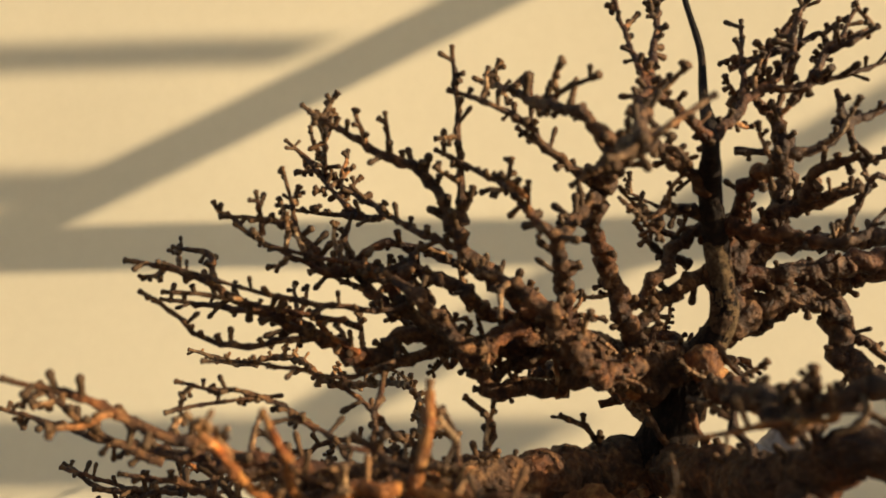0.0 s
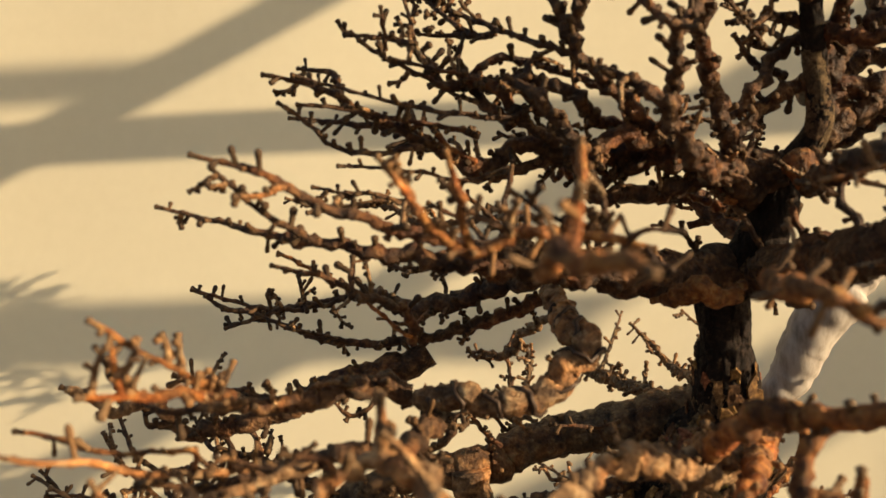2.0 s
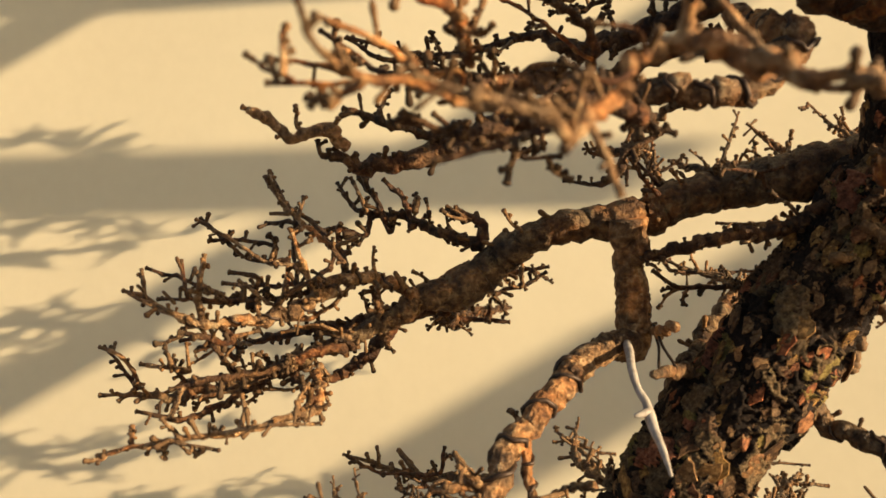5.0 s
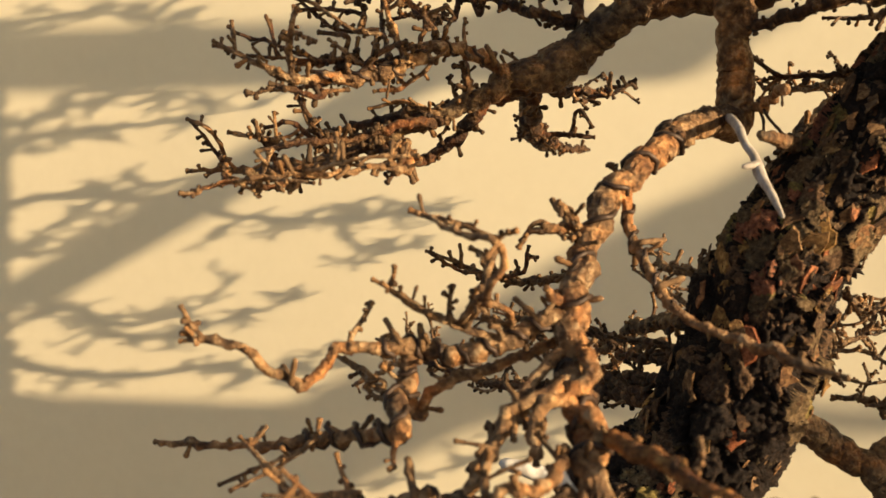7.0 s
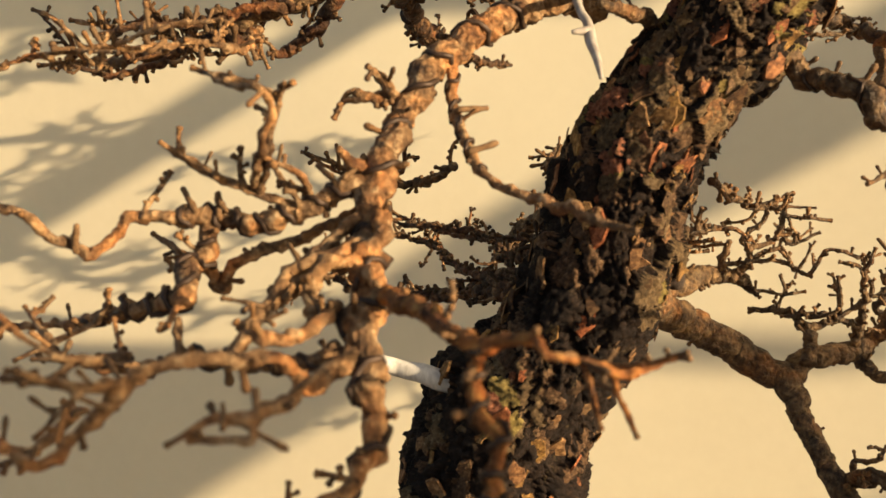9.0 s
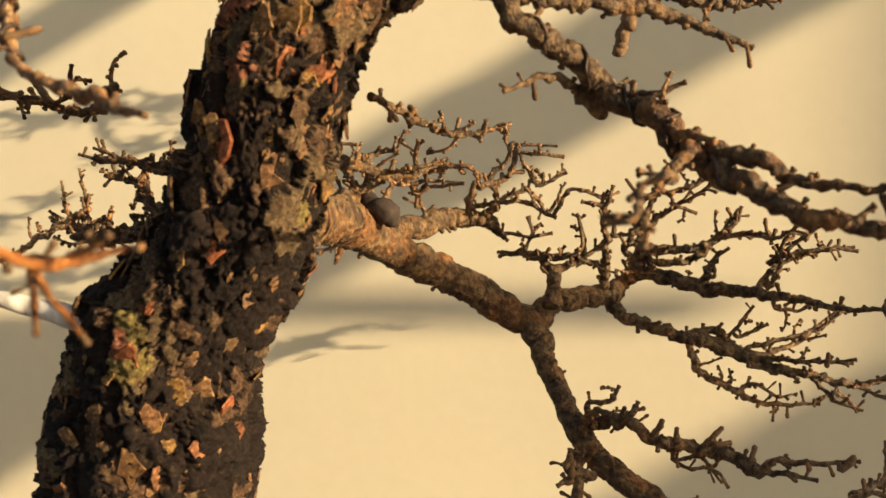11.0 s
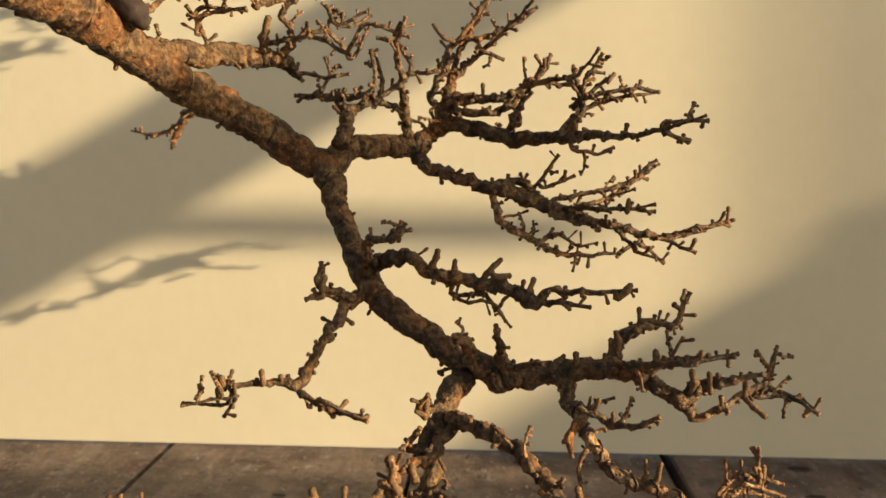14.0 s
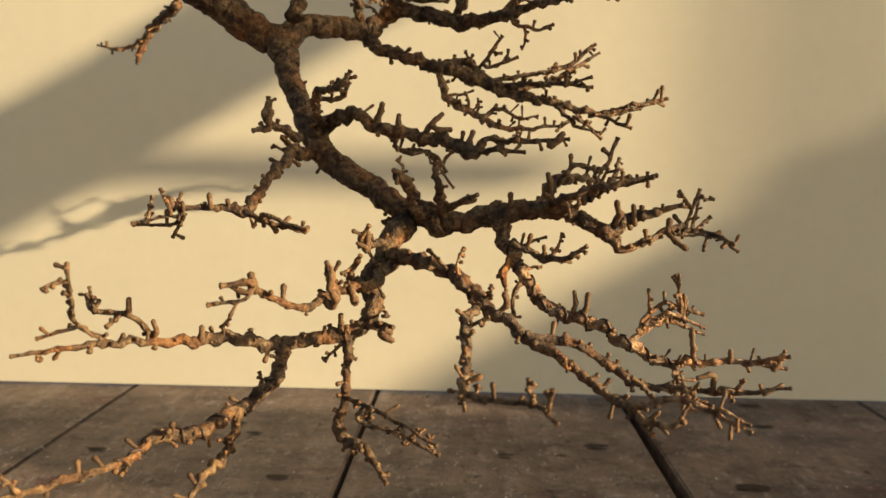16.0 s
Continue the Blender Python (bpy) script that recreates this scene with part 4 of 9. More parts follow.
grow([(0.1502, 0.57, 0.3401, 0.0027), (0.1662, 0.575, 0.3458, 0.0021), (0.1689, 0.58, 0.3544, 0.0013), (0.1658, 0.58, 0.3678, 0.0009)], GREY, 0.6)
grow([(0.1807, 0.598, 0.3241, 0.0031), (0.1809, 0.58, 0.3425, 0.0024), (0.1796, 0.57, 0.3578, 0.002), (0.1781, 0.565, 0.3709, 0.0016), (0.1824, 0.563, 0.3841, 0.0011)], GREY, 0.6)
grow([(0.1803, 0.582, 0.3394, 0.0018), (0.1602, 0.575, 0.3472, 0.0018), (0.1393, 0.575, 0.3456, 0.0013)], GREY, 0.6)
grow([(0.0646, 0.508, 0.3646, 0.0051), (0.0701, 0.534, 0.3653, 0.0057), (0.0799, 0.55, 0.367, 0.0059), (0.0966, 0.58, 0.3675, 0.0054), (0.1139, 0.585, 0.366, 0.0042), (0.1252, 0.58, 0.3566, 0.0018)], GREY, 0.6)
grow([(0.1143, 0.583, 0.366, 0.003), (0.121, 0.58, 0.3809, 0.0018), (0.1169, 0.578, 0.3897, 0.0018), (0.1278, 0.575, 0.4011, 0.0015), (0.1296, 0.573, 0.4081, 0.0012), (0.1517, 0.571, 0.4074, 0.0007)], GREY, 0.6)
grow([(0.1179, 0.58, 0.375, 0.0018), (0.1379, 0.59, 0.3826, 0.0014), (0.1492, 0.6, 0.369, 0.0012), (0.1585, 0.6, 0.3843, 0.0008)], GREY, 0.6)
grow([(0.0506, 0.4, 0.3818, 0.0033), (0.0574, 0.45, 0.3853, 0.0039), (0.0577, 0.5, 0.3845, 0.004), (0.068, 0.515, 0.376, 0.0034)], GREY, 0.6)
grow([(0.0556, 0.51, 0.3861, 0.002), (0.0362, 0.56, 0.4031, 0.002), (0.0064, 0.6, 0.4204, 0.0012)], GREY, 0.6)
grow([(0.0614, 0.52, 0.3838, 0.0018), (0.0539, 0.55, 0.4024, 0.0017), (0.0682, 0.555, 0.4069, 0.0013), (0.073, 0.554, 0.415, 0.0011)], GREY, 0.6)
grow([(0.0667, 0.52, 0.3825, 0.0016), (0.0749, 0.54, 0.3964, 0.0014), (0.0976, 0.55, 0.3983, 0.0013), (0.107, 0.56, 0.3974, 0.0009)], GREY, 0.6)
grow([(0.0845, 0.555, 0.3706, 0.0014), (0.0792, 0.555, 0.3889, 0.0013), (0.101, 0.56, 0.389, 0.0007)], GREY, 0.6)
grow([(0.1349, 0.59, 0.3975, 0.0008), (0.1461, 0.6, 0.3858, 0.0011), (0.158, 0.608, 0.3922, 0.0008)], GREY, 0.6)
grow([(0.0338, 0.72, 0.3558, 0.0035), (0.0179, 0.74, 0.3495, 0.0034), (-0.0014, 0.752, 0.3382, 0.0033), (-0.0105, 0.757, 0.3188, 0.0021)], GREY, 0.6)
grow([(-0.0002, 0.752, 0.3362, 0.0018), (-0.0197, 0.755, 0.3282, 0.0017), (-0.0385, 0.755, 0.3301, 0.0008)], GREY, 0.6)
grow([(0.1667, 0.544, 0.2617, 0.0043), (0.1853, 0.527, 0.2699, 0.003), (0.1989, 0.52, 0.2636, 0.0032), (0.215, 0.52, 0.2598, 0.0032), (0.2337, 0.52, 0.256, 0.0032), (0.2484, 0.51, 0.2511, 0.0031), (0.2531, 0.508, 0.2572, 0.0016), (0.2708, 0.507, 0.2565, 0.0014), (0.2911, 0.507, 0.2577, 0.001)], GREY, 0.6)
grow([(0.2458, 0.51, 0.2511, 0.0021), (0.2579, 0.505, 0.2524, 0.0015), (0.2697, 0.5, 0.2513, 0.001)], GREY, 0.6)
grow([(0.1677, 0.541, 0.2625, 0.002), (0.1696, 0.515, 0.2781, 0.0017), (0.1844, 0.499, 0.2809, 0.0015), (0.1881, 0.499, 0.2861, 0.0019)], GREY, 0.6)
grow([(0.2097, 0.52, 0.2597, 0.0013), (0.2098, 0.52, 0.2522, 0.0011), (0.224, 0.53, 0.25, 0.0012), (0.2363, 0.54, 0.2341, 0.0007)], GREY, 0.6)
grow([(0.1619, 0.535, 0.2481, 0.003), (0.1612, 0.5, 0.2498, 0.0028), (0.1578, 0.485, 0.2409, 0.0024), (0.1525, 0.475, 0.2329, 0.0022), (0.1484, 0.466, 0.224, 0.0028), (0.1348, 0.46, 0.2253, 0.0014), (0.1221, 0.456, 0.2249, 0.0011), (0.1179, 0.455, 0.2278, 0.0014)], GREY, 0.6)
grow([(0.1507, 0.452, 0.2239, 0.0016), (0.1613, 0.445, 0.2202, 0.0012), (0.1771, 0.441, 0.2172, 0.0013)], GREY, 0.6)
grow([(0.1249, 0.451, 0.2257, 0.001), (0.1208, 0.452, 0.2184, 0.0009), (0.1036, 0.455, 0.2173, 0.0007)], GREY, 0.6)
grow([(0.1678, 0.488, 0.2554, 0.0025), (0.1556, 0.475, 0.2624, 0.0015), (0.156, 0.474, 0.2715, 0.0018)], GREY, 0.6)
grow([(0.1577, 0.476, 0.2613, 0.0014), (0.1519, 0.47, 0.259, 0.0012)], GREY, 0.6)
grow([(0.2828, 0.489, 0.2279, 0.0022), (0.2978, 0.464, 0.2348, 0.0016), (0.3072, 0.455, 0.238, 0.0014), (0.3225, 0.455, 0.2416, 0.0007)], GREY, 0.6)
grow([(0.3047, 0.48, 0.2171, 0.0023), (0.3177, 0.48, 0.2084, 0.002), (0.3399, 0.49, 0.217, 0.0016), (0.3515, 0.5, 0.2151, 0.0013), (0.3581, 0.49, 0.2147, 0.0012), (0.3634, 0.477, 0.2121, 0.0008)], GREY, 0.6)
grow([(0.3515, 0.5, 0.2156, 0.0012), (0.3558, 0.506, 0.2304, 0.0007)], TAN, 0.6)
grow([(0.2777, 0.496, 0.2247, 0.0037), (0.2886, 0.503, 0.2367, 0.003), (0.3014, 0.52, 0.2392, 0.0018), (0.3185, 0.54, 0.2362, 0.0016), (0.3256, 0.559, 0.2479, 0.0011)], GREY, 0.6)
grow([(0.2912, 0.486, 0.2216, 0.0018), (0.3016, 0.48, 0.2324, 0.0011), (0.3216, 0.455, 0.2403, 0.0007)], GREY, 0.6)
grow([(0.2242, 0.503, 0.2194, 0.0038), (0.2168, 0.491, 0.2345, 0.0029), (0.2124, 0.48, 0.2411, 0.002)], GREY, 0.6)
grow([(0.2351, 0.503, 0.2188, 0.003), (0.2312, 0.493, 0.2321, 0.0021), (0.23, 0.485, 0.2439, 0.0015)], GREY, 0.6)
grow([(0.2324, 0.501, 0.2224, 0.0022), (0.2406, 0.486, 0.2273, 0.0016), (0.2483, 0.475, 0.2312, 0.001)], GREY, 0.6)
grow([(0.2156, 0.509, 0.2161, 0.0058), (0.2059, 0.497, 0.202, 0.0054), (0.2006, 0.485, 0.19, 0.0042), (0.2013, 0.48, 0.1749, 0.0039), (0.1929, 0.475, 0.1678, 0.0036), (0.1782, 0.47, 0.1659, 0.0033), (0.1614, 0.465, 0.164, 0.003), (0.1428, 0.45, 0.1693, 0.0027), (0.1254, 0.43, 0.1718, 0.0021), (0.1199, 0.42, 0.1738, 0.0016), (0.1125, 0.4, 0.1768, 0.0015), (0.1023, 0.39, 0.1776, 0.0011), (0.0862, 0.385, 0.1753, 0.0007)], GREY, 0.6)
grow([(0.1214, 0.425, 0.1739, 0.0014), (0.1153, 0.415, 0.1848, 0.0012), (0.1031, 0.41, 0.1876, 0.001), (0.101, 0.41, 0.1919, 0.0007)], GREY, 0.6)
grow([(0.1125, 0.4, 0.1778, 0.0011), (0.1069, 0.385, 0.1879, 0.0009), (0.1108, 0.375, 0.1977, 0.0008), (0.1149, 0.364, 0.2089, 0.0007)], GREY, 0.6)
grow([(0.108, 0.387, 0.186, 0.0008), (0.0956, 0.385, 0.1822, 0.0007)], GREY, 0.6)
grow([(0.2121, 0.488, 0.1991, 0.0029), (0.2011, 0.47, 0.1908, 0.0023), (0.189, 0.45, 0.1898, 0.0019), (0.1808, 0.43, 0.1869, 0.0016), (0.1695, 0.41, 0.1944, 0.0014), (0.1667, 0.4, 0.2011, 0.0015), (0.1587, 0.395, 0.2006, 0.001)], GREY, 0.6)
grow([(0.1895, 0.45, 0.1898, 0.0016), (0.1901, 0.44, 0.196, 0.0017), (0.1899, 0.43, 0.2043, 0.0016)], TAN, 0.3)
grow([(0.2094, 0.488, 0.2083, 0.0021), (0.1972, 0.48, 0.2093, 0.0018), (0.2003, 0.475, 0.2157, 0.0011)], GREY, 0.6)
grow([(0.2019, 0.485, 0.1913, 0.0021), (0.1928, 0.475, 0.1925, 0.0018), (0.1972, 0.47, 0.2026, 0.0015)], GREY, 0.6)
grow([(0.2, 0.48, 0.1736, 0.0021), (0.2114, 0.47, 0.1723, 0.0011)], GREY, 0.6)
grow([(0.1929, 0.475, 0.1678, 0.0028), (0.193, 0.465, 0.157, 0.002), (0.1931, 0.46, 0.143, 0.002), (0.1909, 0.455, 0.1291, 0.0027), (0.2051, 0.44, 0.1244, 0.0019), (0.2133, 0.43, 0.1161, 0.0012)], GREY, 0.6)
grow([(0.1941, 0.458, 0.1423, 0.0012), (0.2177, 0.43, 0.1412, 0.0009), (0.2331, 0.42, 0.1354, 0.0007)], GREY, 0.6)
limb, line = grow([(0.1637, 0.466, 0.1639, 0.0033), (0.1625, 0.46, 0.1499, 0.003), (0.1511, 0.455, 0.1395, 0.003), (0.1453, 0.44, 0.1376, 0.0031), (0.1351, 0.42, 0.1364, 0.0027), (0.1274, 0.41, 0.1394, 0.0022), (0.1241, 0.39, 0.1372, 0.0014), (0.1164, 0.37, 0.138, 0.0015), (0.1089, 0.35, 0.1396, 0.0013), (0.0998, 0.34, 0.1396, 0.0008)], GREY, 0.6)
wind(limb, line, 0.1, 0.7, 8, 0.0006)
grow([(0.148, 0.448, 0.134, 0.0022), (0.148, 0.43, 0.1264, 0.0021), (0.1448, 0.41, 0.1241, 0.0018), (0.1424, 0.4, 0.1178, 0.0011)], GREY, 0.6)
grow([(0.2093, 0.489, 0.2029, 0.0034), (0.2313, 0.47, 0.2002, 0.0033), (0.2441, 0.455, 0.195, 0.0031), (0.2514, 0.445, 0.187, 0.0031), (0.2628, 0.435, 0.1819, 0.0025), (0.2718, 0.43, 0.175, 0.0029), (0.2844, 0.42, 0.1696, 0.002), (0.2964, 0.41, 0.1613, 0.0019), (0.3054, 0.4, 0.1578, 0.0017), (0.3108, 0.385, 0.1531, 0.001)], GREY, 0.6)
grow([(0.2514, 0.445, 0.187, 0.0019), (0.2446, 0.42, 0.1843, 0.0018), (0.246, 0.4, 0.1733, 0.0015), (0.2453, 0.375, 0.1694, 0.0015), (0.2563, 0.36, 0.1699, 0.0011), (0.2665, 0.35, 0.172, 0.0009), (0.2726, 0.34, 0.1698, 0.0007)], GREY, 0.6)
grow([(0.2697, 0.432, 0.1757, 0.0025), (0.2882, 0.435, 0.1743, 0.0021), (0.3053, 0.44, 0.1642, 0.0021), (0.3138, 0.435, 0.1585, 0.0018), (0.331, 0.43, 0.1567, 0.0016), (0.3503, 0.42, 0.1587, 0.001), (0.3661, 0.41, 0.1633, 0.0007)], GREY, 0.6)
limb, line = grow([(0.2593, 0.5, 0.2194, 0.0038), (0.2647, 0.493, 0.2061, 0.0032), (0.2726, 0.487, 0.1937, 0.0029), (0.2832, 0.485, 0.1797, 0.0029), (0.3061, 0.48, 0.1732, 0.0028), (0.3183, 0.475, 0.1653, 0.0026), (0.3394, 0.477, 0.1562, 0.0021), (0.3682, 0.48, 0.1575, 0.0015), (0.3911, 0.483, 0.1541, 0.001)], TAN, 0.6)
wind(limb, line, 0.1, 0.75, 10, 0.0006)
grow([(0.3188, 0.475, 0.1666, 0.0015), (0.3368, 0.48, 0.1751, 0.0012), (0.3536, 0.485, 0.1693, 0.0008)], TAN, 0.6)
grow([(0.3456, 0.482, 0.1718, 0.001), (0.3466, 0.485, 0.1823, 0.0009)], TAN, 0.6)
grow([(0.3065, 0.395, 0.1588, 0.0016), (0.3201, 0.385, 0.1654, 0.0014), (0.3306, 0.38, 0.1621, 0.0012), (0.3408, 0.375, 0.158, 0.0007)], TAN, 0.6)
grow([(0.3083, 0.388, 0.1562, 0.0012), (0.3174, 0.38, 0.1568, 0.0012), (0.3219, 0.38, 0.1629, 0.0008)], TAN, 0.6)
grow([(0.3394, 0.477, 0.1562, 0.001), (0.3381, 0.455, 0.1547, 0.0011), (0.3244, 0.385, 0.1645, 0.0008)], GREY, 0.6)
grow([(0.3869, 0.482, 0.1548, 0.001), (0.3904, 0.482, 0.1607, 0.0008)], GREY, 0.6)
limb, line = grow([(0.0913, 0.39, 0.4767, 0.0049), (0.1077, 0.385, 0.4696, 0.0039), (0.1153, 0.385, 0.4627, 0.0037), (0.1275, 0.375, 0.4566, 0.0037), (0.1381, 0.372, 0.446, 0.0033), (0.1513, 0.385, 0.4361, 0.0038), (0.1655, 0.39, 0.4264, 0.0043), (0.1773, 0.385, 0.4205, 0.0042), (0.1856, 0.375, 0.4077, 0.0042), (0.1984, 0.362, 0.3987, 0.0036), (0.2156, 0.35, 0.3891, 0.003), (0.2323, 0.345, 0.3854, 0.0026), (0.2481, 0.34, 0.3839, 0.0018), (0.2638, 0.336, 0.3777, 0.0015), (0.2784, 0.33, 0.3796, 0.0009), (0.2928, 0.33, 0.3825, 0.0007)], GREY, 0.6)
wind(limb, line, 0.1, 0.6, 6, 0.0007)
grow([(0.1922, 0.37, 0.4079, 0.0032), (0.2043, 0.36, 0.4046, 0.0028), (0.216, 0.355, 0.3982, 0.002), (0.2271, 0.35, 0.3971, 0.0013), (0.2333, 0.345, 0.396, 0.0012), (0.2418, 0.34, 0.3991, 0.0011), (0.2598, 0.33, 0.4061, 0.0007)], GREY, 0.6)
grow([(0.234, 0.345, 0.396, 0.001), (0.236, 0.34, 0.3888, 0.0009), (0.242, 0.34, 0.3943, 0.0007)], GREY, 0.6)
grow([(0.1874, 0.37, 0.4095, 0.0024), (0.1784, 0.35, 0.4008, 0.0019), (0.1734, 0.33, 0.4011, 0.0012), (0.1651, 0.31, 0.3998, 0.0009), (0.1605, 0.285, 0.3942, 0.0008), (0.1566, 0.285, 0.3933, 0.0007)], GREY, 0.6)
grow([(0.1293, 0.375, 0.4565, 0.0024), (0.1518, 0.39, 0.4565, 0.0029), (0.1804, 0.4, 0.4537, 0.0026), (0.1918, 0.4, 0.4495, 0.002), (0.2106, 0.4, 0.4413, 0.0012)], GREY, 0.6)
grow([(0.1554, 0.387, 0.4333, 0.0023), (0.162, 0.395, 0.4196, 0.0024), (0.1467, 0.385, 0.4315, 0.0015), (0.1319, 0.371, 0.4268, 0.0008)], GREY, 0.6)
grow([(0.1674, 0.39, 0.4244, 0.0021), (0.1772, 0.385, 0.4252, 0.0013), (0.1859, 0.383, 0.4279, 0.0009)], GREY, 0.6)
grow([(0.1774, 0.385, 0.4186, 0.0025), (0.1822, 0.37, 0.4134, 0.0018), (0.1909, 0.36, 0.4103, 0.0012)], GREY, 0.6)
grow([(0.1476, 0.345, 0.6437, 0.0059), (0.1304, 0.34, 0.6575, 0.0049), (0.1062, 0.33, 0.6586, 0.0042), (0.0832, 0.325, 0.6586, 0.0034), (0.0646, 0.32, 0.6623, 0.003), (0.0494, 0.318, 0.6549, 0.0026), (0.0385, 0.316, 0.6607, 0.0022), (0.0236, 0.315, 0.669, 0.0017), (0.0124, 0.314, 0.6703, 0.0013), (-0.0115, 0.313, 0.6736, 0.0007)], BRANCH, 1.15)
grow([(0.0421, 0.317, 0.6589, 0.0017), (0.0236, 0.305, 0.6665, 0.0018), (0.0082, 0.3, 0.6753, 0.0014), (-0.0015, 0.295, 0.679, 0.0012), (-0.0132, 0.289, 0.6809, 0.0007)], BRANCH, 1.15)
grow([(0.0851, 0.325, 0.6585, 0.0025), (0.0687, 0.31, 0.6653, 0.002), (0.0564, 0.31, 0.6792, 0.0024), (0.0397, 0.31, 0.6821, 0.002), (0.0314, 0.305, 0.6925, 0.0015), (0.0221, 0.305, 0.6969, 0.0011), (0.011, 0.3, 0.6968, 0.0007)], BRANCH, 1.15)
grow([(0.0314, 0.305, 0.6935, 0.0011), (0.0302, 0.302, 0.703, 0.0007), (0.0284, 0.3, 0.71, 0.0007)], BRANCH, 1.15)
grow([(0.0564, 0.31, 0.6802, 0.0013), (0.041, 0.3, 0.6827, 0.0008), (0.0266, 0.295, 0.6856, 0.0007)], BRANCH, 1.15)
grow([(0.0082, 0.3, 0.6753, 0.0011), (0.0034, 0.308, 0.6865, 0.0013), (-0.0077, 0.31, 0.6898, 0.0007)], BRANCH, 1.15)
grow([(0.1321, 0.34, 0.6554, 0.0035), (0.1093, 0.32, 0.6657, 0.0028), (0.0942, 0.315, 0.6653, 0.0024), (0.0798, 0.3, 0.6731, 0.0023), (0.0658, 0.305, 0.68, 0.0018), (0.0546, 0.31, 0.6803, 0.0013)], BRANCH, 1.15)
grow([(0.1163, 0.33, 0.6534, 0.0036), (0.1052, 0.31, 0.6652, 0.0031), (0.0968, 0.3, 0.6722, 0.0025), (0.0872, 0.295, 0.6799, 0.0023), (0.0809, 0.291, 0.6893, 0.0021), (0.0762, 0.29, 0.7012, 0.0018), (0.0635, 0.285, 0.7095, 0.0015), (0.0519, 0.284, 0.7157, 0.0011), (0.0422, 0.282, 0.7214, 0.001), (0.0398, 0.28, 0.7228, 0.0007)], BRANCH, 1.15)
grow([(0.0842, 0.291, 0.6892, 0.002), (0.0839, 0.285, 0.7044, 0.0013), (0.0834, 0.28, 0.7268, 0.0009), (0.0826, 0.275, 0.7359, 0.0007)], BRANCH, 1.15)
grow([(0.0635, 0.285, 0.71, 0.001), (0.0629, 0.28, 0.7186, 0.0007)], BRANCH, 1.15)
grow([(0.0824, 0.293, 0.683, 0.0013), (0.0667, 0.3, 0.6921, 0.0011), (0.0495, 0.32, 0.7076, 0.0011), (0.0354, 0.328, 0.7186, 0.0013), (0.0251, 0.333, 0.729, 0.0009), (0.0216, 0.333, 0.7323, 0.0007)], BRANCH, 1.15)
grow([(0.0354, 0.328, 0.7186, 0.001), (0.041, 0.3, 0.7222, 0.0008), (0.0419, 0.285, 0.7227, 0.0007)], BRANCH, 1.15)
grow([(0.0584, 0.31, 0.6978, 0.0012), (0.0504, 0.315, 0.6994, 0.0015), (0.0383, 0.32, 0.7022, 0.0008), (0.0288, 0.32, 0.7038, 0.0007)], BRANCH, 1.15)
grow([(0.0504, 0.315, 0.6994, 0.0013), (0.042, 0.32, 0.7079, 0.001), (0.0344, 0.328, 0.7176, 0.0009)], BRANCH, 1.15)
grow([(0.0969, 0.305, 0.6732, 0.0015), (0.0727, 0.31, 0.6855, 0.0014), (0.0585, 0.31, 0.6895, 0.0014), (0.0443, 0.31, 0.6809, 0.0016), (0.0328, 0.305, 0.6837, 0.0009), (0.0198, 0.3, 0.69, 0.0009), (0.0125, 0.3, 0.6965, 0.0007)], BRANCH, 1.15)
grow([(0.0224, 0.3, 0.6908, 0.001), (0.0231, 0.29, 0.6995, 0.0007)], BRANCH, 1.15)
grow([(0.1249, 0.25, 0.697, 0.0021), (0.114, 0.245, 0.7043, 0.0016), (0.1051, 0.255, 0.7118, 0.0014), (0.0982, 0.27, 0.7218, 0.0009), (0.0891, 0.3, 0.7387, 0.0007)], BRANCH, 1.15)
grow([(0.1065, 0.255, 0.7117, 0.001), (0.1179, 0.24, 0.7111, 0.0007)], BRANCH, 1.15)
grow([(0.1234, 0.287, 0.6986, 0.0016), (0.1104, 0.28, 0.7052, 0.0013), (0.1027, 0.275, 0.7136, 0.0013), (0.095, 0.27, 0.7169, 0.0009), (0.0858, 0.27, 0.721, 0.0007)], BRANCH, 1.15)
grow([(0.1041, 0.273, 0.712, 0.0007), (0.1045, 0.27, 0.724, 0.0007)], BRANCH, 1.15)
grow([(0.1626, 0.345, 0.6541, 0.0047), (0.1433, 0.34, 0.6577, 0.0043), (0.1352, 0.33, 0.6676, 0.0033), (0.1284, 0.32, 0.6807, 0.003), (0.1234, 0.3, 0.6904, 0.0025), (0.1234, 0.287, 0.6986, 0.0024), (0.1249, 0.25, 0.6956, 0.0021), (0.123, 0.21, 0.6842, 0.0022)], BRANCH, 1.15)
grow([(0.116, 0.325, 0.6529, 0.0029), (0.1133, 0.3, 0.6701, 0.0023), (0.1092, 0.265, 0.677, 0.0019), (0.1029, 0.265, 0.6832, 0.0013), (0.0989, 0.27, 0.6925, 0.0011), (0.0881, 0.28, 0.7026, 0.0009), (0.0783, 0.285, 0.7098, 0.0007)], BRANCH, 1.15)
grow([(0.1099, 0.265, 0.6777, 0.0019), (0.1214, 0.285, 0.6947, 0.0021)], BRANCH, 1.15)
grow([(0.1022, 0.265, 0.684, 0.0009), (0.1023, 0.26, 0.6901, 0.0007)], BRANCH, 1.15)
grow([(0.1233, 0.215, 0.6867, 0.0013), (0.1329, 0.26, 0.7127, 0.0015), (0.1387, 0.28, 0.7296, 0.0016), (0.1431, 0.29, 0.7469, 0.0012), (0.147, 0.3, 0.7675, 0.0007)], BRANCH, 1.15)
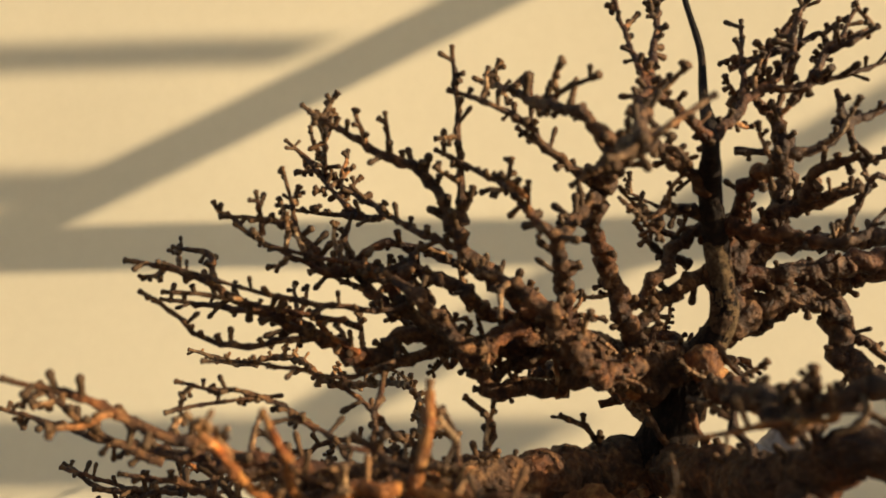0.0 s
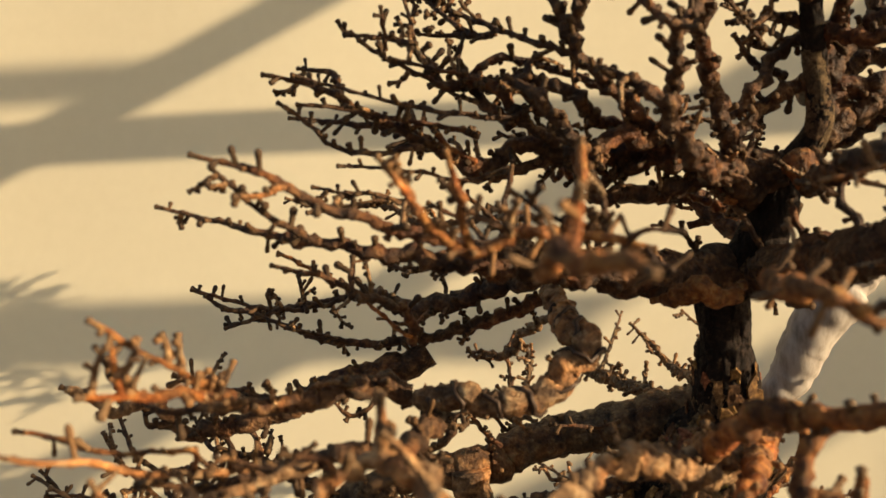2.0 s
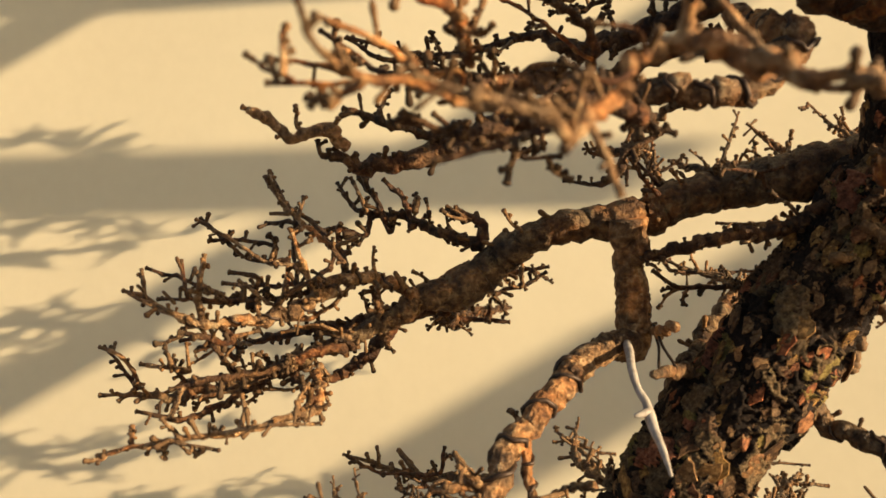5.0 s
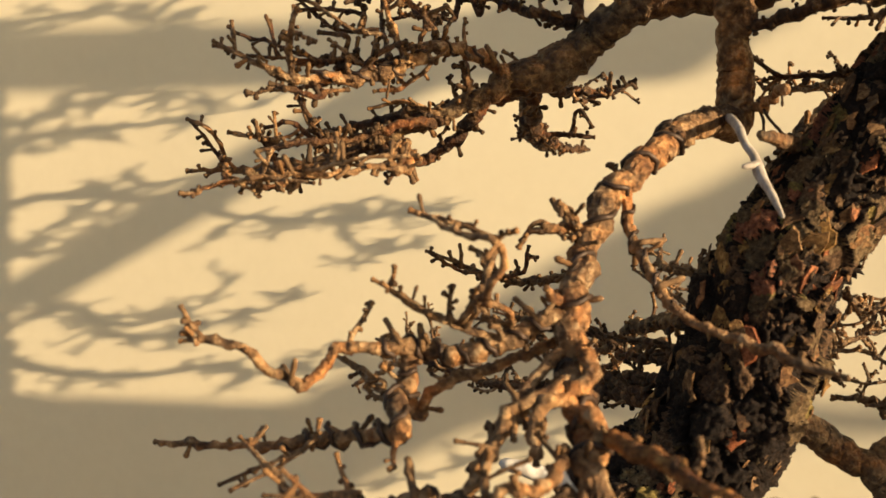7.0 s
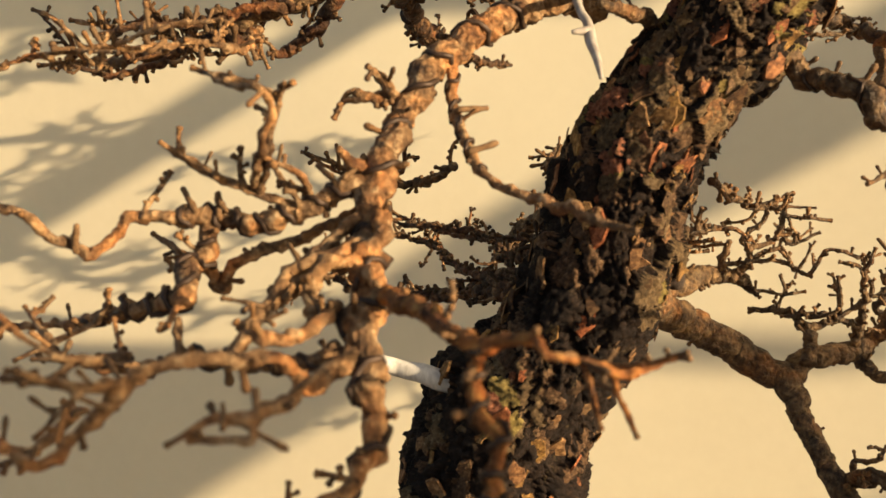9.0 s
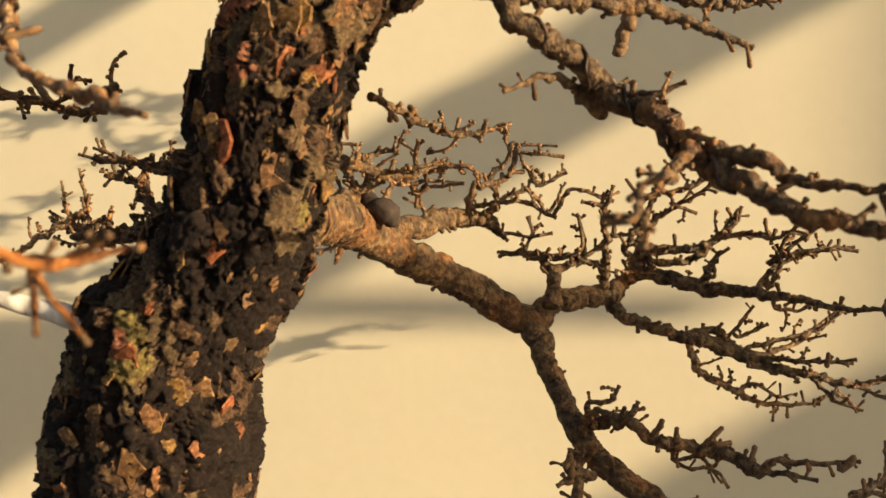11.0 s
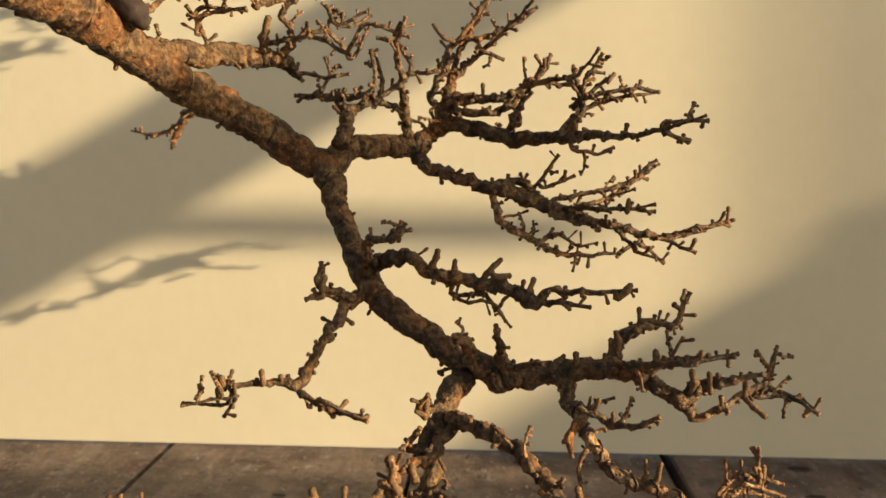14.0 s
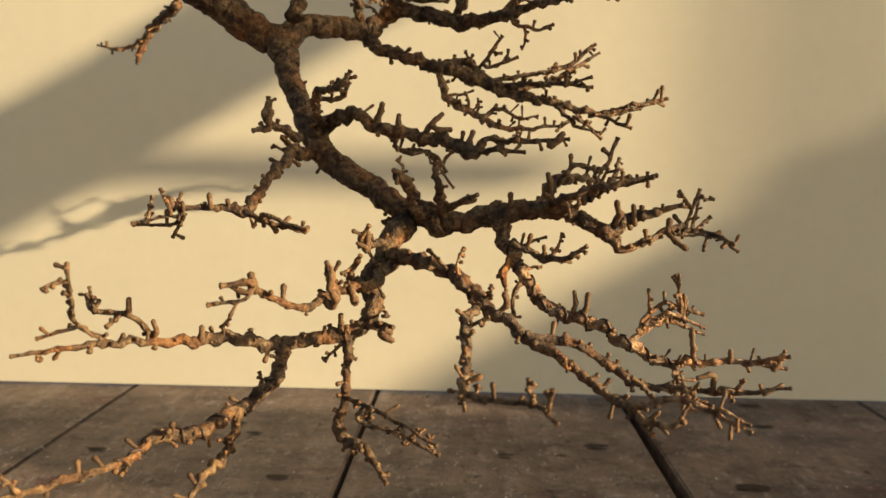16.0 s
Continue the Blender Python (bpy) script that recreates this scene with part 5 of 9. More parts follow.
grow([(0.1367, 0.275, 0.724, 0.0011), (0.1346, 0.29, 0.7454, 0.0009), (0.1324, 0.295, 0.7611, 0.0007)], BRANCH, 1.15)
grow([(0.1374, 0.275, 0.7223, 0.0011), (0.1484, 0.285, 0.7192, 0.0016), (0.1562, 0.292, 0.7138, 0.0018)], BRANCH, 1.15)
grow([(0.1578, 0.295, 0.714, 0.0022), (0.1706, 0.3, 0.7281, 0.0017), (0.185, 0.31, 0.7414, 0.0014), (0.1937, 0.32, 0.7619, 0.0011), (0.1993, 0.32, 0.771, 0.0007)], BRANCH, 1.15)
grow([(0.1749, 0.302, 0.7325, 0.0014), (0.1896, 0.3, 0.7328, 0.0012), (0.2017, 0.3, 0.736, 0.001), (0.2155, 0.3, 0.74, 0.0007)], BRANCH, 1.15)
grow([(0.1698, 0.3, 0.7281, 0.0012), (0.1745, 0.31, 0.7586, 0.0007)], BRANCH, 1.15)
grow([(0.1897, 0.3, 0.7338, 0.0009), (0.2014, 0.305, 0.7479, 0.0009), (0.2156, 0.31, 0.756, 0.0007)], BRANCH, 1.15)
grow([(0.1676, 0.33, 0.6893, 0.0039), (0.1727, 0.31, 0.7042, 0.0026), (0.1763, 0.29, 0.7062, 0.0021), (0.1768, 0.29, 0.7192, 0.001)], BRANCH, 1.15)
grow([(0.1764, 0.29, 0.7071, 0.0016), (0.1869, 0.29, 0.7093, 0.0015), (0.1956, 0.29, 0.7158, 0.0016), (0.209, 0.29, 0.7214, 0.001)], BRANCH, 1.15)
grow([(0.1688, 0.33, 0.6817, 0.004), (0.181, 0.33, 0.6966, 0.0033), (0.1929, 0.32, 0.7029, 0.0027), (0.1937, 0.31, 0.7089, 0.0019), (0.2116, 0.3, 0.7093, 0.001)], BRANCH, 1.15)
grow([(0.1929, 0.32, 0.7029, 0.0013), (0.1997, 0.3, 0.6987, 0.0008)], BRANCH, 1.15)
grow([(0.1682, 0.335, 0.6714, 0.0046), (0.1766, 0.34, 0.6798, 0.0042), (0.201, 0.34, 0.683, 0.0036), (0.2292, 0.34, 0.688, 0.0034)], BRANCH, 1.15)
grow([(0.1697, 0.34, 0.6646, 0.0047), (0.1908, 0.34, 0.6736, 0.0038), (0.2048, 0.34, 0.6676, 0.0022), (0.2128, 0.34, 0.659, 0.0017), (0.221, 0.34, 0.6524, 0.0015)], BRANCH, 1.15)
grow([(0.1337, 0.34, 0.6522, 0.0037), (0.1145, 0.335, 0.6466, 0.0033), (0.0925, 0.33, 0.6448, 0.0029), (0.087, 0.33, 0.6449, 0.002)], BRANCH, 1.15)
grow([(0.0907, 0.33, 0.6448, 0.0024), (0.0784, 0.325, 0.6572, 0.0022), (0.0608, 0.32, 0.6534, 0.0023), (0.0492, 0.325, 0.6524, 0.0022), (0.0409, 0.32, 0.661, 0.0014)], BRANCH, 1.15)
grow([(0.1439, 0.372, 0.6196, 0.0087), (0.1510, 0.350, 0.6187, 0.0081), (0.1547, 0.330, 0.6175, 0.0081), (0.1590, 0.300, 0.6169, 0.0075), (0.1604, 0.275, 0.6165, 0.0068), (0.1659, 0.262, 0.6187, 0.0060), (0.1698, 0.245, 0.6227, 0.0051), (0.1838, 0.24, 0.6249, 0.0046), (0.2025, 0.24, 0.6292, 0.0039)], BRANCH, 1.0)
grow([(0.1414, 0.36, 0.5536, 0.006), (0.1101, 0.28, 0.5582, 0.0038), (0.0894, 0.24, 0.566, 0.0028), (0.0775, 0.22, 0.5638, 0.0021), (0.0642, 0.19, 0.5594, 0.0014), (0.0572, 0.187, 0.5591, 0.0014), (0.0506, 0.19, 0.5616, 0.0024), (0.0436, 0.2, 0.5684, 0.003), (0.0335, 0.205, 0.5704, 0.0022), (0.0263, 0.2, 0.5651, 0.0018), (0.0216, 0.195, 0.559, 0.0019), (0.0162, 0.185, 0.5527, 0.0015), (0.0133, 0.18, 0.5484, 0.0015)], TAN, 0.5)
grow([(0.0133, 0.18, 0.5489, 0.0012), (0.0108, 0.175, 0.5513, 0.0013), (0.0012, 0.17, 0.5546, 0.001), (-0.0088, 0.165, 0.5574, 0.0007)], TAN, 0.5)
grow([(0.0135, 0.18, 0.5489, 0.0008), (0.0158, 0.175, 0.5572, 0.0007)], TAN, 0.5)
grow([(0.0126, 0.24, 0.5652, 0.0017), (-0.0058, 0.21, 0.5612, 0.0013), (-0.0124, 0.19, 0.5619, 0.0011), (-0.0217, 0.18, 0.5614, 0.0009), (-0.0253, 0.175, 0.5626, 0.0009), (-0.0266, 0.165, 0.5634, 0.0007), (-0.0274, 0.16, 0.5678, 0.0007)], TAN, 0.5)
grow([(-0.0012, 0.24, 0.5656, 0.0012), (-0.0093, 0.23, 0.5658, 0.001), (-0.0154, 0.21, 0.5678, 0.0008), (-0.0209, 0.2, 0.5712, 0.0009), (-0.0255, 0.19, 0.5722, 0.0007), (-0.0307, 0.185, 0.5739, 0.0007)], TAN, 0.5)
grow([(0.062, 0.188, 0.5585, 0.0012), (0.062, 0.176, 0.5559, 0.0012)], TAN, 0.3)
grow([(0.0357, 0.205, 0.5704, 0.0017), (0.0374, 0.2, 0.5777, 0.0014), (0.037, 0.2, 0.582, 0.0011)], TAN, 0.3)
grow([(0.1434, 0.34, 0.5617, 0.0038), (0.1071, 0.22, 0.5563, 0.0016), (0.0964, 0.2, 0.5463, 0.0017), (0.0916, 0.2, 0.5483, 0.0014), (0.085, 0.2, 0.554, 0.0008)], RUST, 0.35)
grow([(0.0964, 0.2, 0.5463, 0.0015), (0.1013, 0.195, 0.542, 0.001), (0.103, 0.19, 0.5385, 0.0012)], RUST, 0.35)
grow([(0.118, 0.33, 0.5558, 0.0047), (0.1112, 0.25, 0.5692, 0.0028), (0.1184, 0.23, 0.5762, 0.0031), (0.1271, 0.22, 0.5756, 0.0026), (0.139, 0.21, 0.5772, 0.0028)], RUST, 0.35)
grow([(0.1277, 0.222, 0.575, 0.0021), (0.1208, 0.22, 0.567, 0.0021), (0.1214, 0.22, 0.5589, 0.0026), (0.1352, 0.21, 0.5571, 0.003)], RUST, 0.35)
grow([(0.1292, 0.212, 0.5586, 0.0017), (0.1283, 0.208, 0.5653, 0.0014)], RUST, 0.3)
grow([(0.053, 0.4, 0.4716, 0.0042), (0.1071, 0.5, 0.5143, 0.0045), (0.1749, 0.62, 0.5135, 0.0037), (0.1952, 0.615, 0.5022, 0.004), (0.2227, 0.61, 0.4893, 0.0039), (0.2476, 0.61, 0.4837, 0.0029), (0.2779, 0.61, 0.4866, 0.0016)], GREY, 1.0)
grow([(0.2289, 0.61, 0.4891, 0.0015), (0.2317, 0.61, 0.5001, 0.0013), (0.2607, 0.61, 0.5016, 0.0008)], GREY, 1.0)
grow([(0.1952, 0.615, 0.5022, 0.0015), (0.2036, 0.61, 0.5059, 0.0015), (0.2173, 0.609, 0.5081, 0.0011)], GREY, 1.0)
grow([(0.1831, 0.62, 0.5099, 0.0013), (0.1627, 0.6, 0.5043, 0.0015), (0.139, 0.6, 0.5077, 0.0008)], GREY, 1.0)
grow([(0.0195, 0.4, 0.4013, 0.0027), (-0.0009, 0.45, 0.3923, 0.0023), (-0.0118, 0.47, 0.3996, 0.0019), (-0.0322, 0.475, 0.4034, 0.0017), (-0.0534, 0.48, 0.4044, 0.0014), (-0.0651, 0.48, 0.4073, 0.0007)], BRANCH, 1.0)
grow([(0.0149, 0.4, 0.3912, 0.0031), (-0.0099, 0.44, 0.3819, 0.0028), (-0.0296, 0.46, 0.3734, 0.0024), (-0.072, 0.48, 0.3698, 0.0017)], BRANCH, 1.0)
grow([(0.01, 0.4, 0.3834, 0.0035), (-0.0265, 0.45, 0.3754, 0.0028), (-0.0698, 0.5, 0.3656, 0.0023), (-0.1221, 0.58, 0.361, 0.0021), (-0.1739, 0.64, 0.365, 0.0012)], BRANCH, 1.0)
grow([(0.0078, 0.4, 0.3856, 0.0022), (-0.0266, 0.46, 0.3858, 0.0018), (-0.0477, 0.5, 0.3931, 0.0017), (-0.0893, 0.55, 0.3951, 0.0011)], BRANCH, 1.0)
grow([(0.0195, 0.4, 0.4051, 0.0015), (-0.0211, 0.47, 0.3994, 0.0016), (-0.0474, 0.5, 0.4017, 0.0014), (-0.0842, 0.53, 0.41, 0.0008)], BRANCH, 1.0)
grow([(-0.1215, 0.58, 0.36, 0.0014), (-0.1413, 0.6, 0.3747, 0.0013), (-0.1426, 0.6, 0.3885, 0.0007)], GREY, 1.0)
grow([(-0.1108, 0.57, 0.3613, 0.0014), (-0.1236, 0.59, 0.3828, 0.0011), (-0.1255, 0.59, 0.3961, 0.0007)], GREY, 1.0)
grow([(0.0317, 0.4, 0.4355, 0.0021), (0.0161, 0.46, 0.4341, 0.0019), (0.018, 0.5, 0.443, 0.0008)], GREY, 1.0)
grow([(-0.0193, 0.42, 0.4342, 0.0018), (-0.0409, 0.45, 0.4266, 0.0022), (-0.052, 0.45, 0.4265, 0.0019), (-0.0725, 0.44, 0.4332, 0.0016), (-0.0897, 0.43, 0.4409, 0.0007)], GREY, 1.0)
grow([(0.0231, 0.41, 0.4144, 0.0034), (0.0051, 0.46, 0.4035, 0.0033), (-0.0151, 0.5, 0.3839, 0.0021)], GREY, 1.0)
grow([(0.092, 0.4, 0.5164, 0.0016), (0.0901, 0.5, 0.5201, 0.0015), (0.0782, 0.53, 0.5252, 0.0012), (0.0671, 0.537, 0.5313, 0.001)], GREY, 1.0)
grow([(0.0791, 0.5, 0.6135, 0.0026), (0.0572, 0.53, 0.6038, 0.0025), (0.049, 0.54, 0.5936, 0.0029), (0.0274, 0.546, 0.5957, 0.001)], GREY, 1.0)
grow([(0.0557, 0.53, 0.6038, 0.0014), (0.0632, 0.53, 0.5879, 0.0014), (0.0545, 0.41, 0.5586, 0.0014)], GREY, 1.0)
grow([(0.139, 0.41, 0.5778, 0.0023), (0.1419, 0.52, 0.5821, 0.0021), (0.134, 0.56, 0.5972, 0.0018), (0.1246, 0.57, 0.6091, 0.001)], GREY, 1.0)
grow([(0.1415, 0.43, 0.581, 0.0015), (0.1612, 0.53, 0.6006, 0.0012), (0.1505, 0.537, 0.6142, 0.0007)], GREY, 1.0)
grow([(0.1201, 0.42, 0.5715, 0.0029), (0.0999, 0.55, 0.5813, 0.0029), (0.0787, 0.57, 0.5894, 0.0017)], GREY, 1.0)
grow([(0.1032, 0.55, 0.5828, 0.0015), (0.1115, 0.56, 0.6013, 0.0012), (0.1183, 0.57, 0.6161, 0.0007)], GREY, 1.0)
grow([(0.0684, 0.33, 0.6224, 0.0012), (0.0547, 0.42, 0.6534, 0.0015), (0.0137, 0.46, 0.6583, 0.002), (-0.0097, 0.48, 0.6735, 0.0018), (-0.0373, 0.48, 0.6718, 0.0018), (-0.0592, 0.47, 0.6771, 0.0009)], GREY, 1.0)
grow([(0.1108, 0.4, 0.544, 0.0014), (0.1067, 0.45, 0.5444, 0.0016), (0.0872, 0.46, 0.5464, 0.0008)], GREY, 1.0)
grow([(0.0833, 0.4, 0.427, 0.0016), (0.1075, 0.46, 0.4137, 0.0015), (0.1289, 0.5, 0.4181, 0.001)], GREY, 1.0)
grow([(0.069, 0.42, 0.4041, 0.0023), (0.0806, 0.5, 0.3944, 0.0017), (0.0947, 0.56, 0.4014, 0.0009)], GREY, 1.0)
grow([(0.1569, 0.345, 0.6523, 0.0053), (0.1295, 0.335, 0.6537, 0.0044), (0.1106, 0.32, 0.6595, 0.0039), (0.0965, 0.31, 0.6602, 0.0031), (0.0861, 0.31, 0.6519, 0.0026), (0.0793, 0.31, 0.6571, 0.0017)], BRANCH, 1.15)
grow([(0.1378, 0.33, 0.6512, 0.0036), (0.1203, 0.3, 0.6469, 0.0029), (0.1057, 0.28, 0.6635, 0.0024), (0.0967, 0.28, 0.67, 0.0018), (0.0858, 0.285, 0.6761, 0.0008)], BRANCH, 1.15)
grow([(0.1602, 0.33, 0.6436, 0.0032), (0.1492, 0.25, 0.6366, 0.0026), (0.1524, 0.23, 0.6307, 0.0026), (0.1602, 0.22, 0.6344, 0.0024), (0.1684, 0.21, 0.6346, 0.0022)], BRANCH, 1.15)
grow([(0.1518, 0.23, 0.6307, 0.0015), (0.1512, 0.23, 0.6352, 0.0015)], BRANCH, 1.15)
grow([(0.1645, 0.345, 0.654, 0.0025), (0.1777, 0.36, 0.6554, 0.0014), (0.1835, 0.363, 0.6524, 0.0007)], BRANCH, 1.15)
grow([(0.1634, 0.325, 0.6958, 0.0027), (0.1552, 0.33, 0.6935, 0.0024), (0.1471, 0.33, 0.6823, 0.0024), (0.1376, 0.333, 0.6709, 0.002)], BRANCH, 1.15)
grow([(0.1292, 0.29, 0.696, 0.0007), (0.1361, 0.3, 0.6935, 0.0007), (0.1433, 0.31, 0.6897, 0.0007)], BRANCH, 1.15)
grow([(0.1607, 0.32, 0.6983, 0.0027), (0.1492, 0.315, 0.6991, 0.0016), (0.1411, 0.31, 0.6952, 0.0009)], BRANCH, 1.15)
grow([(0.1657, 0.32, 0.6944, 0.0031), (0.183, 0.31, 0.6876, 0.0024), (0.1955, 0.3, 0.6831, 0.0016), (0.2061, 0.3, 0.6912, 0.0007)], BRANCH, 1.15)
grow([(0.1597, 0.31, 0.7028, 0.0026), (0.1488, 0.3, 0.709, 0.0019), (0.135, 0.26, 0.701, 0.0014)], BRANCH, 1.15)
grow([(0.1554, 0.225, 0.6326, 0.0017), (0.1543, 0.22, 0.6382, 0.0017)], BRANCH, 1.15)
grow([(0.1652, 0.33, 0.6818, 0.0033), (0.1511, 0.335, 0.6756, 0.0028), (0.1393, 0.335, 0.6646, 0.0022)], BRANCH, 1.15)
grow([(0.114, 0.32, 0.6559, 0.0026), (0.1018, 0.33, 0.6537, 0.0024), (0.0888, 0.34, 0.6512, 0.0019), (0.0737, 0.34, 0.6629, 0.0013), (0.0583, 0.34, 0.671, 0.0008)], BRANCH, 1.15)
grow([(0.0725, 0.31, 0.6694, 0.0026), (0.0667, 0.3, 0.6781, 0.0022), (0.0701, 0.3, 0.685, 0.0008)], BRANCH, 1.15)
grow([(0.062, 0.31, 0.6662, 0.0021), (0.0506, 0.315, 0.6799, 0.002), (0.045, 0.315, 0.6912, 0.0013), (0.0467, 0.315, 0.6986, 0.0008)], BRANCH, 1.15)
grow([(0.0965, 0.31, 0.6602, 0.0022), (0.0865, 0.3, 0.6541, 0.002), (0.0758, 0.29, 0.6627, 0.0024), (0.0699, 0.285, 0.6684, 0.0022), (0.0635, 0.285, 0.6734, 0.0011)], BRANCH, 1.15)
grow([(-0.0186, 0.29, 0.4217, 0.0024), (-0.0236, 0.285, 0.4189, 0.0022), (-0.0285, 0.28, 0.4132, 0.002), (-0.0313, 0.27, 0.4082, 0.0015), (-0.0306, 0.26, 0.4038, 0.001)], TAN, 0.35)
grow([(-0.0158, 0.28, 0.4102, 0.0023), (-0.0204, 0.27, 0.4098, 0.0022), (-0.0249, 0.265, 0.406, 0.0022), (-0.0248, 0.26, 0.3981, 0.0018)], TAN, 0.35)
grow([(-0.0156, 0.29, 0.4238, 0.0027), (-0.0112, 0.28, 0.417, 0.0026), (-0.0168, 0.275, 0.4098, 0.0028), (-0.0095, 0.265, 0.4042, 0.0025), (-0.0133, 0.26, 0.3948, 0.0026)], TAN, 0.35)
grow([(-0.0965, 0.385, 0.4885, 0.0024), (-0.1082, 0.375, 0.4841, 0.0021), (-0.1241, 0.365, 0.4754, 0.0018), (-0.1368, 0.355, 0.4704, 0.0013), (-0.1508, 0.35, 0.4741, 0.0008)], BRANCH, 1.15)
grow([(-0.0761, 0.38, 0.4953, 0.0023), (-0.0878, 0.37, 0.4955, 0.002), (-0.1036, 0.36, 0.489, 0.0018), (-0.1208, 0.35, 0.4871, 0.0015), (-0.1347, 0.345, 0.4841, 0.0009)], BRANCH, 1.15)
grow([(-0.0986, 0.375, 0.4863, 0.0016), (-0.0831, 0.35, 0.4804, 0.0017), (-0.085, 0.34, 0.4726, 0.001)], BRANCH, 1.15)
grow([(-0.0997, 0.348, 0.5094, 0.0015), (-0.0914, 0.35, 0.5189, 0.0013), (-0.0838, 0.355, 0.5234, 0.001)], BRANCH, 1.15)
grow([(-0.1147, 0.34, 0.5093, 0.0015), (-0.1087, 0.335, 0.5018, 0.0012), (-0.1239, 0.33, 0.506, 0.001)], BRANCH, 1.15)
grow([(0.1568, 0.410, 0.5602, 0.0060), (0.1663, 0.408, 0.5741, 0.0076), (0.1744, 0.405, 0.5878, 0.0093), (0.1807, 0.402, 0.6003, 0.0101), (0.1880, 0.400, 0.6104, 0.0110), (0.1955, 0.397, 0.6202, 0.0097), (0.2094, 0.393, 0.6341, 0.0064)], PALEWOOD, 0, "deadwood", "thick pale grey weathered deadwood limb")
grow([(0.1563, 0.4745, 0.2607, 0.0014), (0.1568, 0.4725, 0.2618, 0.0018), (0.1563, 0.476, 0.2718, 0.0015)], SPUR, 0, "short_shoot")
grow([(0.1555, 0.4738, 0.2605, 0.0012), (0.1569, 0.4718, 0.259, 0.0012), (0.1516, 0.4714, 0.259, 0.001)], SPUR, 0, "short_shoot")
grow([(0.1681, 0.5345, 0.2664, 0.0016), (0.1682, 0.5325, 0.2672, 0.0016), (0.1687, 0.5331, 0.2764, 0.0015), (0.179, 0.5336, 0.2776, 0.0014), (0.1829, 0.5336, 0.2838, 0.0013)], GREY, 0.7)
grow([(0.1989, 0.52, 0.2636, 0.0018), (0.1998, 0.518, 0.2658, 0.0018), (0.2027, 0.5147, 0.2742, 0.0016)], SPUR, 0, "short_shoot")
grow([(0.209, 0.52, 0.2612, 0.0016), (0.21, 0.518, 0.2622, 0.0016), (0.2105, 0.5191, 0.2689, 0.0014)], SPUR, 0, "short_shoot")
grow([(0.2244, 0.52, 0.2579, 0.0017), (0.2253, 0.518, 0.2629, 0.0017), (0.232, 0.5183, 0.2697, 0.0015)], SPUR, 0, "short_shoot")
grow([(0.227, 0.5181, 0.2646, 0.0016), (0.2292, 0.5161, 0.2621, 0.0016), (0.2363, 0.5188, 0.2618, 0.0014)], SPUR, 0, "short_shoot")
grow([(0.2429, 0.5138, 0.2529, 0.0018), (0.2431, 0.5118, 0.2518, 0.0018), (0.2472, 0.5159, 0.2612, 0.0016)], SPUR, 0, "short_shoot")
grow([(0.2835, 0.507, 0.2573, 0.0012), (0.2844, 0.505, 0.2542, 0.002), (0.2902, 0.5061, 0.2605, 0.0018)], SPUR, 0, "short_shoot")
grow([(0.2331, 0.498, 0.2254, 0.0023), (0.2324, 0.496, 0.225, 0.0023), (0.2319, 0.4941, 0.2356, 0.002)], SPUR, 0, "short_shoot")
grow([(0.2387, 0.4878, 0.2264, 0.0015), (0.2489, 0.487, 0.2292, 0.0013)], SPUR, 0, "short_shoot")
grow([(0.2539, 0.5008, 0.2194, 0.002), (0.2527, 0.4988, 0.221, 0.002), (0.2594, 0.4986, 0.2276, 0.0018)], SPUR, 0, "short_shoot")
grow([(0.2672, 0.4981, 0.2219, 0.0015), (0.2658, 0.4961, 0.2231, 0.0015), (0.2651, 0.4928, 0.2319, 0.0013)], SPUR, 0, "short_shoot")
grow([(0.2845, 0.5004, 0.2322, 0.0018), (0.2838, 0.4984, 0.2318, 0.0018), (0.2823, 0.4939, 0.2415, 0.0015)], SPUR, 0, "short_shoot")
grow([(0.2869, 0.5001, 0.2351, 0.0014), (0.2956, 0.4998, 0.2449, 0.0013), (0.3085, 0.4997, 0.2438, 0.0012), (0.3142, 0.4997, 0.2565, 0.0011)], GREY, 0.7)
grow([(0.2977, 0.4822, 0.2283, 0.0014), (0.2979, 0.4802, 0.2293, 0.0017), (0.2978, 0.4839, 0.2359, 0.0015)], SPUR, 0, "short_shoot")
grow([(0.3003, 0.4808, 0.231, 0.001), (0.3005, 0.4788, 0.2297, 0.001), (0.3061, 0.4735, 0.2424, 0.0008)], GREY, 0.7)
grow([(0.3002, 0.4618, 0.2356, 0.001), (0.2993, 0.4598, 0.2362, 0.001), (0.3229, 0.4567, 0.2412, 0.0009)], GREY, 0.7)
grow([(0.3123, 0.4805, 0.2191, 0.0017), (0.3127, 0.4785, 0.2192, 0.0017), (0.3114, 0.4741, 0.2299, 0.0014)], SPUR, 0, "short_shoot")
grow([(0.3199, 0.4794, 0.2221, 0.0014), (0.3203, 0.4774, 0.2196, 0.0014), (0.3193, 0.478, 0.2282, 0.0012)], SPUR, 0, "short_shoot")
grow([(0.3371, 0.4888, 0.2159, 0.0016), (0.3375, 0.4868, 0.215, 0.0017), (0.338, 0.489, 0.2214, 0.0015)], SPUR, 0, "short_shoot")
grow([(0.3457, 0.495, 0.216, 0.001), (0.3453, 0.493, 0.2145, 0.001), (0.3534, 0.4991, 0.2331, 0.0009)], GREY, 0.7)
grow([(0.3428, 0.4925, 0.2165, 0.0011), (0.3422, 0.4905, 0.2146, 0.0011), (0.3498, 0.4916, 0.2144, 0.001), (0.3612, 0.4928, 0.2135, 0.001), (0.3696, 0.4928, 0.2078, 0.0009)], GREY, 0.7)
